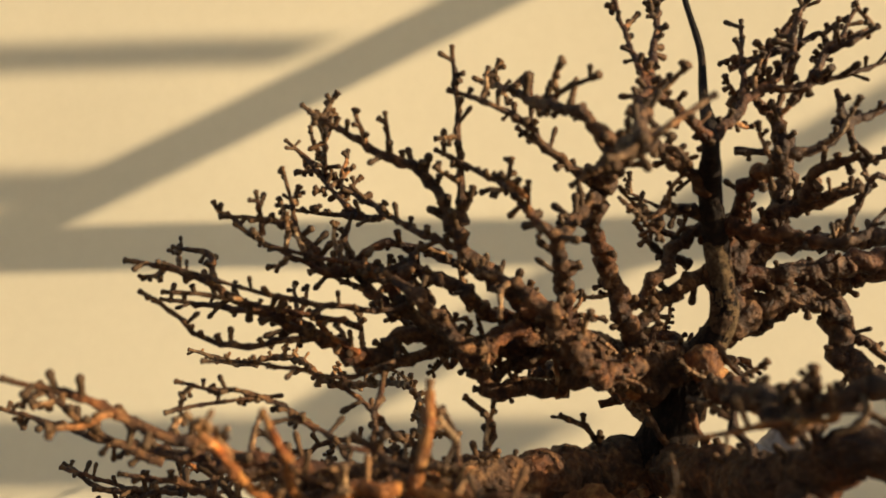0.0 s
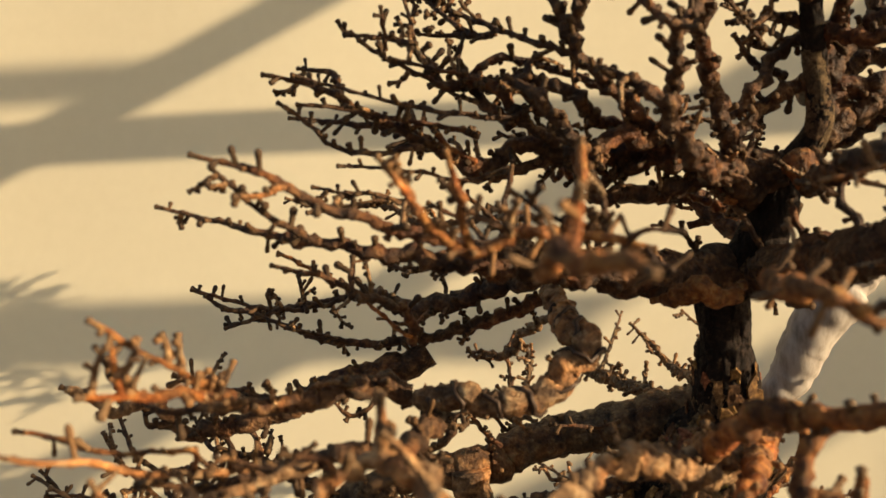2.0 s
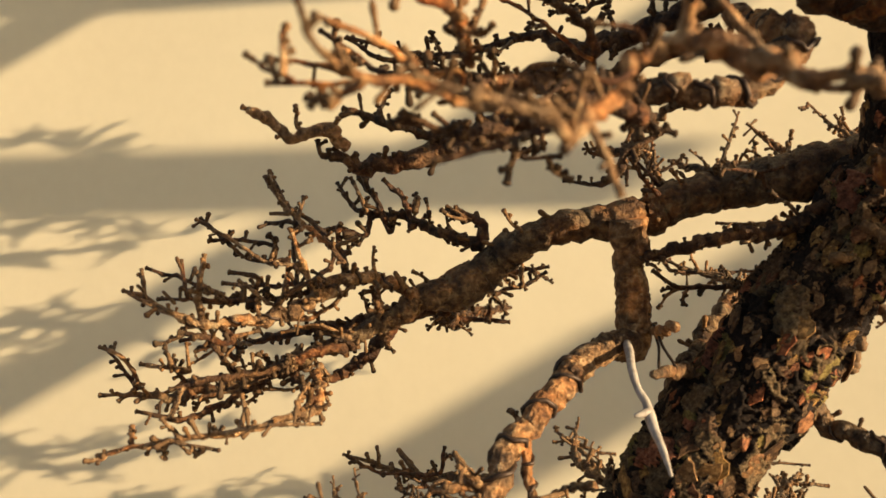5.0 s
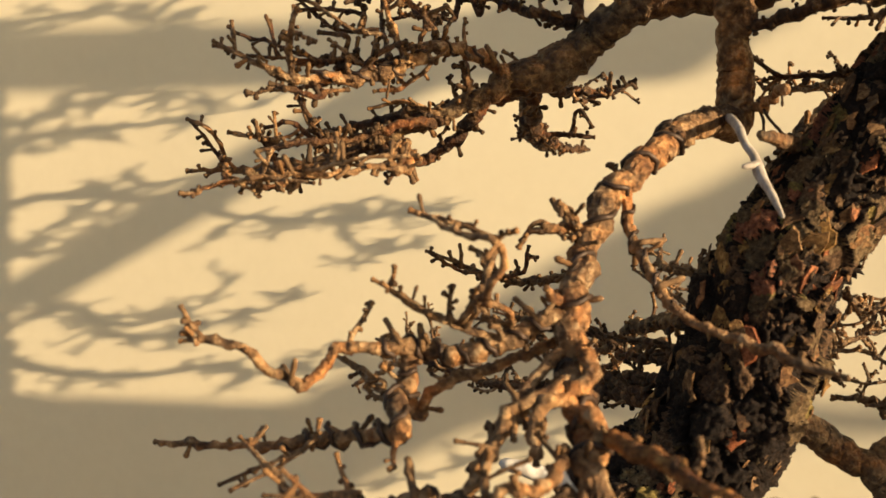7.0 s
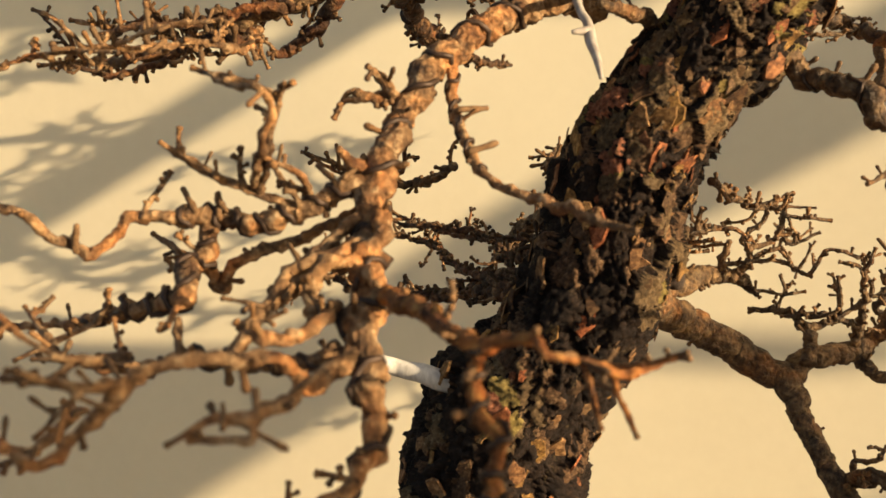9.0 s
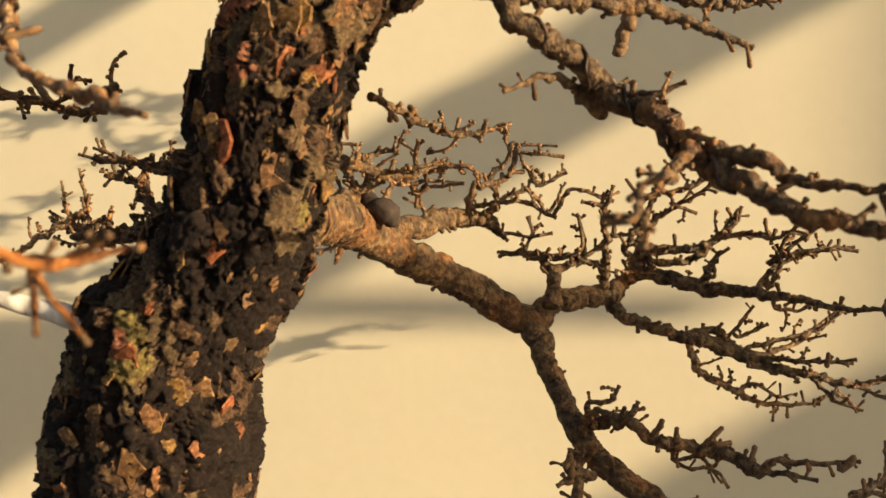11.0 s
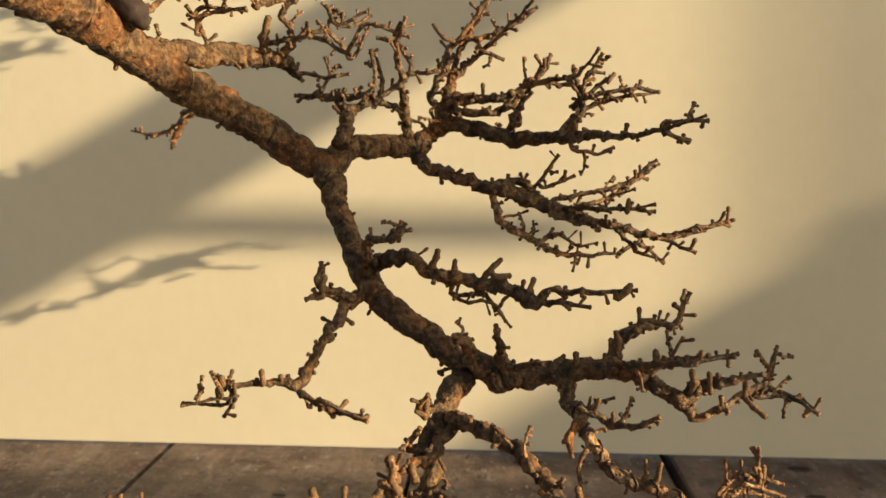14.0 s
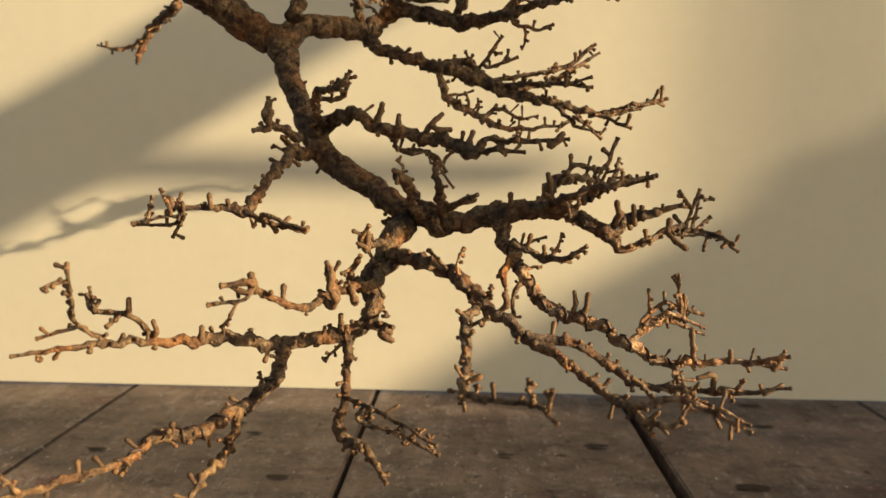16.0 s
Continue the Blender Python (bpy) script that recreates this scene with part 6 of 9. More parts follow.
grow([(0.3375, 0.4868, 0.215, 0.0015), (0.3387, 0.4848, 0.2135, 0.0015), (0.3446, 0.4806, 0.2083, 0.0013)], SPUR, 0, "short_shoot")
grow([(0.12, 0.4555, 0.2264, 0.0013), (0.1194, 0.4535, 0.2245, 0.0016), (0.1186, 0.4532, 0.229, 0.0014)], SPUR, 0, "short_shoot")
grow([(0.1332, 0.4595, 0.2252, 0.0014), (0.1344, 0.4575, 0.2254, 0.0014), (0.1339, 0.458, 0.2309, 0.0012)], SPUR, 0, "short_shoot")
grow([(0.1229, 0.4515, 0.222, 0.0009), (0.1257, 0.4495, 0.2219, 0.0009), (0.1202, 0.4533, 0.2138, 0.0008)], GREY, 0.7)
grow([(0.125, 0.45, 0.2219, 0.0008), (0.1257, 0.448, 0.2227, 0.0008), (0.1056, 0.4486, 0.2186, 0.0007)], GREY, 0.7)
grow([(0.1586, 0.4468, 0.2211, 0.001), (0.1603, 0.4448, 0.2229, 0.001), (0.1601, 0.4469, 0.218, 0.0009)], SPUR, 0, "short_shoot")
grow([(0.1603, 0.445, 0.2223, 0.001), (0.1618, 0.443, 0.223, 0.0011), (0.1789, 0.4358, 0.2182, 0.0009)], GREY, 0.7)
grow([(0.2002, 0.482, 0.209, 0.0017), (0.1999, 0.48, 0.2059, 0.0017), (0.2, 0.4791, 0.2141, 0.0015)], SPUR, 0, "short_shoot")
grow([(0.2001, 0.478, 0.2065, 0.0012), (0.1954, 0.4769, 0.2089, 0.0011)], SPUR, 0, "short_shoot")
grow([(0.1859, 0.4425, 0.1887, 0.0018), (0.19, 0.4405, 0.1861, 0.0018), (0.1903, 0.4343, 0.1997, 0.0015)], SPUR, 0, "short_shoot")
grow([(0.195, 0.46, 0.1903, 0.0019), (0.1969, 0.458, 0.1855, 0.0019), (0.1953, 0.4562, 0.1924, 0.0016)], SPUR, 0, "short_shoot")
grow([(0.2099, 0.4712, 0.1725, 0.0013), (0.208, 0.4692, 0.1687, 0.0019), (0.2129, 0.4689, 0.1659, 0.0017)], SPUR, 0, "short_shoot")
grow([(0.2739, 0.4868, 0.192, 0.0012), (0.2675, 0.4848, 0.187, 0.0012), (0.268, 0.4866, 0.1709, 0.0011), (0.2718, 0.4866, 0.167, 0.001)], TAN, 0.7)
grow([(0.2947, 0.4825, 0.1764, 0.0012), (0.2948, 0.4805, 0.1821, 0.0012), (0.2945, 0.4804, 0.1884, 0.0011)], SPUR, 0, "short_shoot")
grow([(0.2975, 0.4819, 0.1756, 0.0015), (0.3, 0.4799, 0.1811, 0.0015), (0.3008, 0.4786, 0.1877, 0.0013)], SPUR, 0, "short_shoot")
grow([(0.3278, 0.4775, 0.1709, 0.0012), (0.3246, 0.4755, 0.1756, 0.0012), (0.3351, 0.4806, 0.1833, 0.0011), (0.3516, 0.4812, 0.1791, 0.001)], TAN, 0.7)
grow([(0.3433, 0.4809, 0.1812, 0.0011), (0.3427, 0.4789, 0.1803, 0.0011), (0.3398, 0.4723, 0.1961, 0.0009)], TAN, 0.7)
grow([(0.3502, 0.4781, 0.1567, 0.0015), (0.3482, 0.4761, 0.1619, 0.0015), (0.3463, 0.4717, 0.173, 0.0013)], SPUR, 0, "short_shoot")
grow([(0.3646, 0.4796, 0.1573, 0.0012), (0.3656, 0.4776, 0.1578, 0.0012), (0.3655, 0.4782, 0.1632, 0.0011)], SPUR, 0, "short_shoot")
grow([(0.3739, 0.4808, 0.1567, 0.0014), (0.3745, 0.4788, 0.1565, 0.0015), (0.3884, 0.4724, 0.1615, 0.0013)], TAN, 0.7)
grow([(0.2463, 0.4263, 0.185, 0.0016), (0.2452, 0.4243, 0.1868, 0.0016), (0.2444, 0.4291, 0.1752, 0.0014)], SPUR, 0, "short_shoot")
grow([(0.1895, 0.45, 0.1898, 0.0016), (0.1906, 0.448, 0.1886, 0.002), (0.1881, 0.4438, 0.2003, 0.0018)], SPUR, 0, "short_shoot")
grow([(0.1674, 0.4025, 0.1994, 0.0014), (0.1672, 0.4005, 0.1995, 0.002), (0.1659, 0.4022, 0.2041, 0.0017)], SPUR, 0, "short_shoot")
grow([(0.1672, 0.4005, 0.1995, 0.0014), (0.1657, 0.3985, 0.1969, 0.0014), (0.1589, 0.3984, 0.2002, 0.0012)], SPUR, 0, "short_shoot")
grow([(0.1657, 0.3985, 0.1969, 0.0009), (0.1652, 0.3965, 0.1954, 0.0009), (0.1537, 0.3955, 0.1935, 0.0008)], GREY, 0.7)
grow([(0.1153, 0.415, 0.1848, 0.0012), (0.1156, 0.413, 0.1861, 0.0014), (0.117, 0.4099, 0.1926, 0.0012)], SPUR, 0, "short_shoot")
grow([(0.1031, 0.41, 0.1876, 0.0008), (0.1044, 0.408, 0.1876, 0.0008), (0.1011, 0.4124, 0.1944, 0.0007)], GREY, 0.7)
grow([(0.1084, 0.3812, 0.1916, 0.0007), (0.1096, 0.3792, 0.1921, 0.0007), (0.1077, 0.3801, 0.2074, 0.0006)], GREY, 0.7)
grow([(0.1341, 0.44, 0.1705, 0.0016), (0.136, 0.438, 0.1717, 0.0016), (0.1363, 0.4376, 0.1769, 0.0014)], SPUR, 0, "short_shoot")
grow([(0.1207, 0.4237, 0.1753, 0.0013), (0.1233, 0.4217, 0.1777, 0.0013), (0.1217, 0.422, 0.182, 0.0011)], SPUR, 0, "short_shoot")
grow([(0.1889, 0.4718, 0.168, 0.0016), (0.1896, 0.4681, 0.1777, 0.0014)], SPUR, 0, "short_shoot")
grow([(0.2028, 0.4775, 0.1733, 0.0017), (0.2019, 0.4755, 0.1722, 0.0017), (0.2115, 0.4782, 0.1676, 0.0015)], SPUR, 0, "short_shoot")
grow([(0.2463, 0.4263, 0.185, 0.0013), (0.2454, 0.4243, 0.1855, 0.0013), (0.2419, 0.4216, 0.1887, 0.0011)], SPUR, 0, "short_shoot")
grow([(0.2451, 0.4125, 0.1802, 0.0012), (0.2457, 0.4105, 0.1808, 0.0012), (0.2468, 0.4066, 0.1752, 0.0011), (0.245, 0.4035, 0.1605, 0.0011), (0.2455, 0.4035, 0.1559, 0.001)], GREY, 0.7)
grow([(0.2029, 0.4475, 0.1419, 0.0011), (0.2008, 0.4455, 0.1362, 0.0013), (0.217, 0.4461, 0.1307, 0.0012), (0.2332, 0.4461, 0.1226, 0.0011)], GREY, 0.7)
grow([(0.1302, 0.4137, 0.1383, 0.0013), (0.1305, 0.4117, 0.1368, 0.0013), (0.124, 0.4067, 0.1371, 0.0011), (0.116, 0.4043, 0.127, 0.001)], GREY, 0.7)
grow([(0.2585, 0.4387, 0.1838, 0.0015), (0.2616, 0.4367, 0.1892, 0.0015), (0.261, 0.4343, 0.194, 0.0013)], SPUR, 0, "short_shoot")
grow([(0.3461, 0.4835, 0.177, 0.001), (0.3446, 0.4815, 0.1771, 0.0012), (0.3434, 0.4772, 0.1882, 0.0011)], SPUR, 0, "short_shoot")
grow([(0.3368, 0.48, 0.1751, 0.001), (0.3363, 0.478, 0.1804, 0.001), (0.3533, 0.4837, 0.1727, 0.0009)], TAN, 0.7)
grow([(0.3255, 0.4769, 0.1698, 0.0011), (0.3239, 0.4749, 0.1734, 0.0011), (0.3372, 0.482, 0.1799, 0.001)], TAN, 0.7)
grow([(0.3869, 0.482, 0.1548, 0.001), (0.386, 0.48, 0.1541, 0.0017), (0.3909, 0.4816, 0.1607, 0.0015)], SPUR, 0, "short_shoot")
grow([(0.3431, 0.4237, 0.158, 0.0012), (0.3422, 0.4217, 0.1653, 0.0013), (0.3356, 0.4201, 0.164, 0.0011)], SPUR, 0, "short_shoot")
grow([(0.3455, 0.4225, 0.1582, 0.0009), (0.3452, 0.4205, 0.1604, 0.0009), (0.3538, 0.4212, 0.159, 0.0008)], TAN, 0.7)
grow([(0.3602, 0.4137, 0.1616, 0.0007), (0.3588, 0.4117, 0.1606, 0.0011), (0.3658, 0.4124, 0.1642, 0.001)], SPUR, 0, "short_shoot")
grow([(0.3386, 0.4632, 0.1553, 0.0009), (0.3362, 0.4612, 0.1554, 0.0009), (0.3421, 0.4543, 0.1438, 0.0008)], TAN, 0.7)
grow([(0.3319, 0.3794, 0.1616, 0.0007), (0.3326, 0.3774, 0.1641, 0.0007), (0.3404, 0.3755, 0.1601, 0.0006)], TAN, 0.7)
grow([(0.0577, 0.4938, 0.3846, 0.0016), (0.0582, 0.4918, 0.3862, 0.0016), (0.0554, 0.4908, 0.4009, 0.0014), (0.0472, 0.4908, 0.4099, 0.0013)], GREY, 0.7)
grow([(0.0139, 0.59, 0.4161, 0.0014), (0.0161, 0.588, 0.4163, 0.0014), (0.0307, 0.5854, 0.4113, 0.0012), (0.0401, 0.5848, 0.41, 0.0011)], GREY, 0.7)
grow([(0.0532, 0.5162, 0.3882, 0.0014), (0.0582, 0.5142, 0.3895, 0.0014), (0.0602, 0.5131, 0.3975, 0.0013), (0.0568, 0.5122, 0.4037, 0.0012)], GREY, 0.7)
grow([(0.0567, 0.5388, 0.3954, 0.0011), (0.0565, 0.5368, 0.3957, 0.0011), (0.0716, 0.5331, 0.4045, 0.0009)], GREY, 0.7)
grow([(0.0824, 0.5075, 0.3952, 0.0015), (0.0843, 0.5055, 0.3966, 0.0015), (0.0871, 0.4997, 0.4099, 0.0013)], GREY, 0.7)
grow([(0.0577, 0.535, 0.3931, 0.0012), (0.0562, 0.533, 0.3929, 0.0012), (0.0659, 0.5323, 0.3907, 0.0011)], SPUR, 0, "short_shoot")
grow([(0.0847, 0.5048, 0.3982, 0.001), (0.0826, 0.5028, 0.3988, 0.001), (0.0952, 0.5081, 0.4002, 0.0009)], GREY, 0.7)
grow([(0.0834, 0.5438, 0.3971, 0.0013), (0.0855, 0.5418, 0.396, 0.0015), (0.1017, 0.5373, 0.3984, 0.0014), (0.1113, 0.537, 0.3962, 0.0013), (0.1139, 0.537, 0.3883, 0.0012)], GREY, 0.7)
grow([(0.0825, 0.555, 0.3775, 0.0013), (0.0794, 0.553, 0.3771, 0.0013), (0.0796, 0.5529, 0.3832, 0.0012), (0.0755, 0.5527, 0.3888, 0.0011)], GREY, 0.7)
grow([(0.0846, 0.5563, 0.3889, 0.0011), (0.085, 0.5543, 0.3869, 0.0011), (0.1028, 0.5512, 0.3887, 0.001)], GREY, 0.7)
grow([(0.1139, 0.537, 0.3883, 0.0012), (0.1142, 0.535, 0.3877, 0.0018), (0.127, 0.5402, 0.3924, 0.0016), (0.1325, 0.541, 0.4071, 0.0015)], GREY, 0.7)
grow([(0.1319, 0.5409, 0.4052, 0.0012), (0.1328, 0.5389, 0.4053, 0.0012), (0.1541, 0.5423, 0.4024, 0.0011)], GREY, 0.7)
grow([(0.1053, 0.5825, 0.3668, 0.0024), (0.1058, 0.5805, 0.3773, 0.0024), (0.1094, 0.5778, 0.3882, 0.0021)], SPUR, 0, "short_shoot")
grow([(0.106, 0.579, 0.3744, 0.0016), (0.1277, 0.5743, 0.3779, 0.0015), (0.1366, 0.5743, 0.3765, 0.0014), (0.1514, 0.5743, 0.3692, 0.0013)], GREY, 0.7)
grow([(0.1515, 0.5723, 0.3693, 0.0013), (0.1617, 0.5736, 0.3838, 0.0012), (0.1822, 0.5736, 0.378, 0.0011)], GREY, 0.7)
grow([(0.1377, 0.5925, 0.3946, 0.0008), (0.1379, 0.5905, 0.3955, 0.0012), (0.1441, 0.5889, 0.3856, 0.0011), (0.1578, 0.588, 0.3915, 0.001)], GREY, 0.7)
grow([(0.1224, 0.5812, 0.3589, 0.0012), (0.1239, 0.5792, 0.3596, 0.0012), (0.1388, 0.5802, 0.3572, 0.0011), (0.1493, 0.5804, 0.3588, 0.001)], GREY, 0.7)
grow([(0.1358, 0.5799, 0.3477, 0.0012), (0.1401, 0.5823, 0.3602, 0.0011), (0.1385, 0.5832, 0.3661, 0.001)], GREY, 0.7)
grow([(0.1524, 0.575, 0.3466, 0.0013), (0.1529, 0.573, 0.3452, 0.0013), (0.1666, 0.5666, 0.3521, 0.0012), (0.1652, 0.5654, 0.368, 0.0011)], GREY, 0.7)
grow([(0.1662, 0.575, 0.3458, 0.0015), (0.1663, 0.573, 0.3453, 0.0015), (0.1839, 0.5735, 0.3592, 0.0014), (0.1779, 0.5735, 0.3737, 0.0013), (0.1691, 0.5735, 0.3766, 0.0012)], GREY, 0.7)
grow([(0.1839, 0.5735, 0.3592, 0.0013), (0.1839, 0.5715, 0.3586, 0.0013), (0.2, 0.573, 0.3601, 0.0012)], GREY, 0.7)
grow([(0.2053, 0.605, 0.3613, 0.002), (0.199, 0.603, 0.3623, 0.002), (0.2065, 0.6024, 0.3768, 0.0019), (0.2188, 0.6023, 0.3799, 0.0018), (0.231, 0.6023, 0.383, 0.0017), (0.249, 0.6023, 0.3951, 0.0016)], GREY, 0.7)
grow([(0.2065, 0.6024, 0.3768, 0.0015), (0.2065, 0.6004, 0.3777, 0.0015), (0.214, 0.601, 0.386, 0.0014), (0.2259, 0.6014, 0.4056, 0.0013)], GREY, 0.7)
grow([(0.2208, 0.5962, 0.3718, 0.0012), (0.2184, 0.5942, 0.3747, 0.0012), (0.231, 0.5978, 0.3687, 0.0011)], GREY, 0.7)
grow([(0.2065, 0.6004, 0.3777, 0.0014), (0.2002, 0.5984, 0.3798, 0.0014), (0.194, 0.6024, 0.3875, 0.0012)], SPUR, 0, "short_shoot")
grow([(0.2014, 0.6004, 0.3424, 0.0022), (0.1929, 0.5984, 0.347, 0.0022), (0.202, 0.5963, 0.3631, 0.002), (0.2049, 0.5963, 0.3692, 0.0018)], GREY, 0.7)
grow([(0.2038, 0.6, 0.3476, 0.0014), (0.2053, 0.598, 0.3471, 0.0014), (0.216, 0.597, 0.3493, 0.0012)], SPUR, 0, "short_shoot")
grow([(0.2071, 0.6, 0.3476, 0.0023), (0.2085, 0.598, 0.3409, 0.0023), (0.2306, 0.6039, 0.3397, 0.0022), (0.2458, 0.6039, 0.3522, 0.002), (0.2577, 0.6039, 0.3693, 0.0019)], GREY, 0.7)
grow([(0.2474, 0.5985, 0.356, 0.0015), (0.2464, 0.5965, 0.3566, 0.0015), (0.2542, 0.598, 0.3556, 0.0014), (0.2729, 0.6001, 0.3541, 0.0013)], GREY, 0.7)
grow([(0.2729, 0.6001, 0.3541, 0.0013), (0.2726, 0.5981, 0.3536, 0.0014), (0.2703, 0.596, 0.3649, 0.0012)], SPUR, 0, "short_shoot")
grow([(0.2739, 0.5781, 0.3477, 0.0012), (0.2719, 0.5761, 0.3487, 0.0013), (0.2816, 0.57, 0.3669, 0.0011)], GREY, 0.7)
grow([(0.2734, 0.583, 0.3414, 0.0013), (0.2701, 0.581, 0.3425, 0.0015), (0.2867, 0.5793, 0.3565, 0.0013)], GREY, 0.7)
grow([(0.2737, 0.5797, 0.3456, 0.0013), (0.2723, 0.5777, 0.3456, 0.0015), (0.2969, 0.5719, 0.3511, 0.0013), (0.3098, 0.5719, 0.3497, 0.0012)], GREY, 0.7)
grow([(0.2867, 0.5793, 0.3565, 0.0012), (0.2864, 0.5773, 0.3545, 0.0012), (0.2902, 0.58, 0.3594, 0.001)], SPUR, 0, "short_shoot")
grow([(0.3005, 0.585, 0.3479, 0.0011), (0.2995, 0.583, 0.349, 0.0012), (0.3024, 0.5836, 0.3541, 0.001)], SPUR, 0, "short_shoot")
grow([(0.2674, 0.5805, 0.333, 0.0015), (0.2701, 0.5785, 0.3308, 0.0015), (0.2737, 0.577, 0.3433, 0.0014), (0.2719, 0.5765, 0.3507, 0.0012)], GREY, 0.7)
grow([(0.2389, 0.5925, 0.3344, 0.0012), (0.2418, 0.5905, 0.3325, 0.0012), (0.2411, 0.5919, 0.3421, 0.0011)], SPUR, 0, "short_shoot")
grow([(0.304, 0.5125, 0.3306, 0.001), (0.3036, 0.5105, 0.3274, 0.0011), (0.3034, 0.5105, 0.3329, 0.001), (0.3206, 0.5106, 0.3336, 0.0009)], GREY, 0.7)
grow([(0.3032, 0.5092, 0.3288, 0.0011), (0.3124, 0.5105, 0.3249, 0.001)], GREY, 0.7)
grow([(0.2676, 0.565, 0.3261, 0.0012), (0.2678, 0.563, 0.3207, 0.0012), (0.2803, 0.5684, 0.3178, 0.0011), (0.288, 0.571, 0.3205, 0.001)], GREY, 0.7)
grow([(0.2619, 0.5912, 0.2888, 0.0015), (0.2611, 0.5892, 0.2926, 0.0015), (0.2971, 0.5962, 0.3004, 0.0014), (0.3148, 0.5962, 0.3131, 0.0013)], GREY, 0.7)
grow([(0.2485, 0.59, 0.2971, 0.0012), (0.253, 0.588, 0.3036, 0.0012), (0.2615, 0.5866, 0.3153, 0.0011)], GREY, 0.7)
grow([(0.2518, 0.5885, 0.302, 0.0012), (0.2559, 0.5865, 0.2993, 0.0012), (0.27, 0.5905, 0.305, 0.0011)], GREY, 0.7)
grow([(0.2979, 0.5694, 0.2899, 0.0011), (0.2972, 0.5674, 0.288, 0.0015), (0.2977, 0.5684, 0.2949, 0.0013)], SPUR, 0, "short_shoot")
grow([(0.2826, 0.5737, 0.2892, 0.0012), (0.2821, 0.5717, 0.2899, 0.0012), (0.3104, 0.5738, 0.2881, 0.001)], GREY, 0.7)
grow([(0.3199, 0.5822, 0.2741, 0.0015), (0.32, 0.5802, 0.2751, 0.0015), (0.3534, 0.5843, 0.2824, 0.0013)], GREY, 0.7)
grow([(0.3029, 0.5756, 0.2688, 0.0012), (0.3038, 0.5736, 0.2717, 0.0012), (0.3174, 0.5791, 0.2614, 0.0011)], GREY, 0.7)
grow([(0.3179, 0.5819, 0.2743, 0.0012), (0.317, 0.5799, 0.2736, 0.0012), (0.3335, 0.5792, 0.2669, 0.0011)], GREY, 0.7)
grow([(0.2098, 0.52, 0.2531, 0.0011), (0.2083, 0.518, 0.2533, 0.0011), (0.2149, 0.5157, 0.25, 0.001), (0.228, 0.5133, 0.2497, 0.0009), (0.2334, 0.5133, 0.2429, 0.0009)], GREY, 0.7)
grow([(0.2301, 0.535, 0.2421, 0.001), (0.2298, 0.533, 0.2429, 0.0011), (0.2389, 0.5301, 0.2531, 0.001)], GREY, 0.7)
grow([(-0.0191, 0.3195, 0.4557, 0.0015), (-0.0181, 0.3175, 0.4547, 0.0015), (-0.0257, 0.3242, 0.4653, 0.0013)], SPUR, 0, "short_shoot")
grow([(-0.0186, 0.3185, 0.4552, 0.0011), (-0.0188, 0.3165, 0.4546, 0.0011), (-0.0295, 0.313, 0.4577, 0.001), (-0.0335, 0.313, 0.4535, 0.0009)], TAN, 0.7)
grow([(0.002, 0.3194, 0.4504, 0.0011), (0.0029, 0.3174, 0.4515, 0.0011), (0.0105, 0.3233, 0.4522, 0.001)], SPUR, 0, "short_shoot")
grow([(0.008, 0.3087, 0.4391, 0.0012), (0.0075, 0.3067, 0.4387, 0.0012), (0.0154, 0.3095, 0.4413, 0.0011)], SPUR, 0, "short_shoot")
grow([(-0.0597, 0.4463, 0.429, 0.0018), (-0.0584, 0.4443, 0.4287, 0.0018), (-0.0692, 0.45, 0.4398, 0.0016)], SPUR, 0, "short_shoot")
grow([(-0.0277, 0.2927, 0.4281, 0.0011), (-0.0277, 0.2907, 0.4305, 0.0011), (-0.0347, 0.2953, 0.4357, 0.001)], SPUR, 0, "short_shoot")
grow([(-0.0169, 0.3031, 0.4373, 0.0011), (-0.0141, 0.3011, 0.4353, 0.0011), (-0.0089, 0.3, 0.4356, 0.0009)], SPUR, 0, "short_shoot")
grow([(-0.0383, 0.2874, 0.4238, 0.001), (-0.037, 0.2854, 0.4261, 0.001), (-0.0443, 0.2878, 0.4343, 0.0008)], TAN, 0.7)
grow([(-0.0469, 0.2842, 0.4276, 0.0009), (-0.0467, 0.2822, 0.4271, 0.0009), (-0.0725, 0.2801, 0.4412, 0.0008)], TAN, 0.7)
grow([(-0.0486, 0.2836, 0.4283, 0.0012), (-0.0464, 0.2816, 0.4295, 0.0012), (-0.0404, 0.2748, 0.4422, 0.0011), (-0.0382, 0.2748, 0.4526, 0.001), (-0.0431, 0.2748, 0.4565, 0.001), (-0.06, 0.2748, 0.4616, 0.0009)], TAN, 0.7)
grow([(-0.0679, 0.2844, 0.4216, 0.0011), (-0.0665, 0.2824, 0.4231, 0.0011), (-0.0722, 0.2858, 0.4298, 0.0009)], SPUR, 0, "short_shoot")
grow([(-0.0611, 0.2861, 0.4211, 0.0011), (-0.0604, 0.2841, 0.4222, 0.0011), (-0.0618, 0.2867, 0.4284, 0.001)], SPUR, 0, "short_shoot")
grow([(-0.0948, 0.2688, 0.4141, 0.001), (-0.0945, 0.2668, 0.4133, 0.001), (-0.0925, 0.2648, 0.4208, 0.0009)], SPUR, 0, "short_shoot")
grow([(-0.0778, 0.295, 0.4072, 0.0009), (-0.0746, 0.293, 0.4087, 0.0009), (-0.087, 0.2967, 0.4146, 0.0008)], TAN, 0.7)
grow([(-0.1187, 0.2574, 0.4266, 0.0007), (-0.1173, 0.2554, 0.4258, 0.0007), (-0.122, 0.2587, 0.4329, 0.0006)], TAN, 0.7)
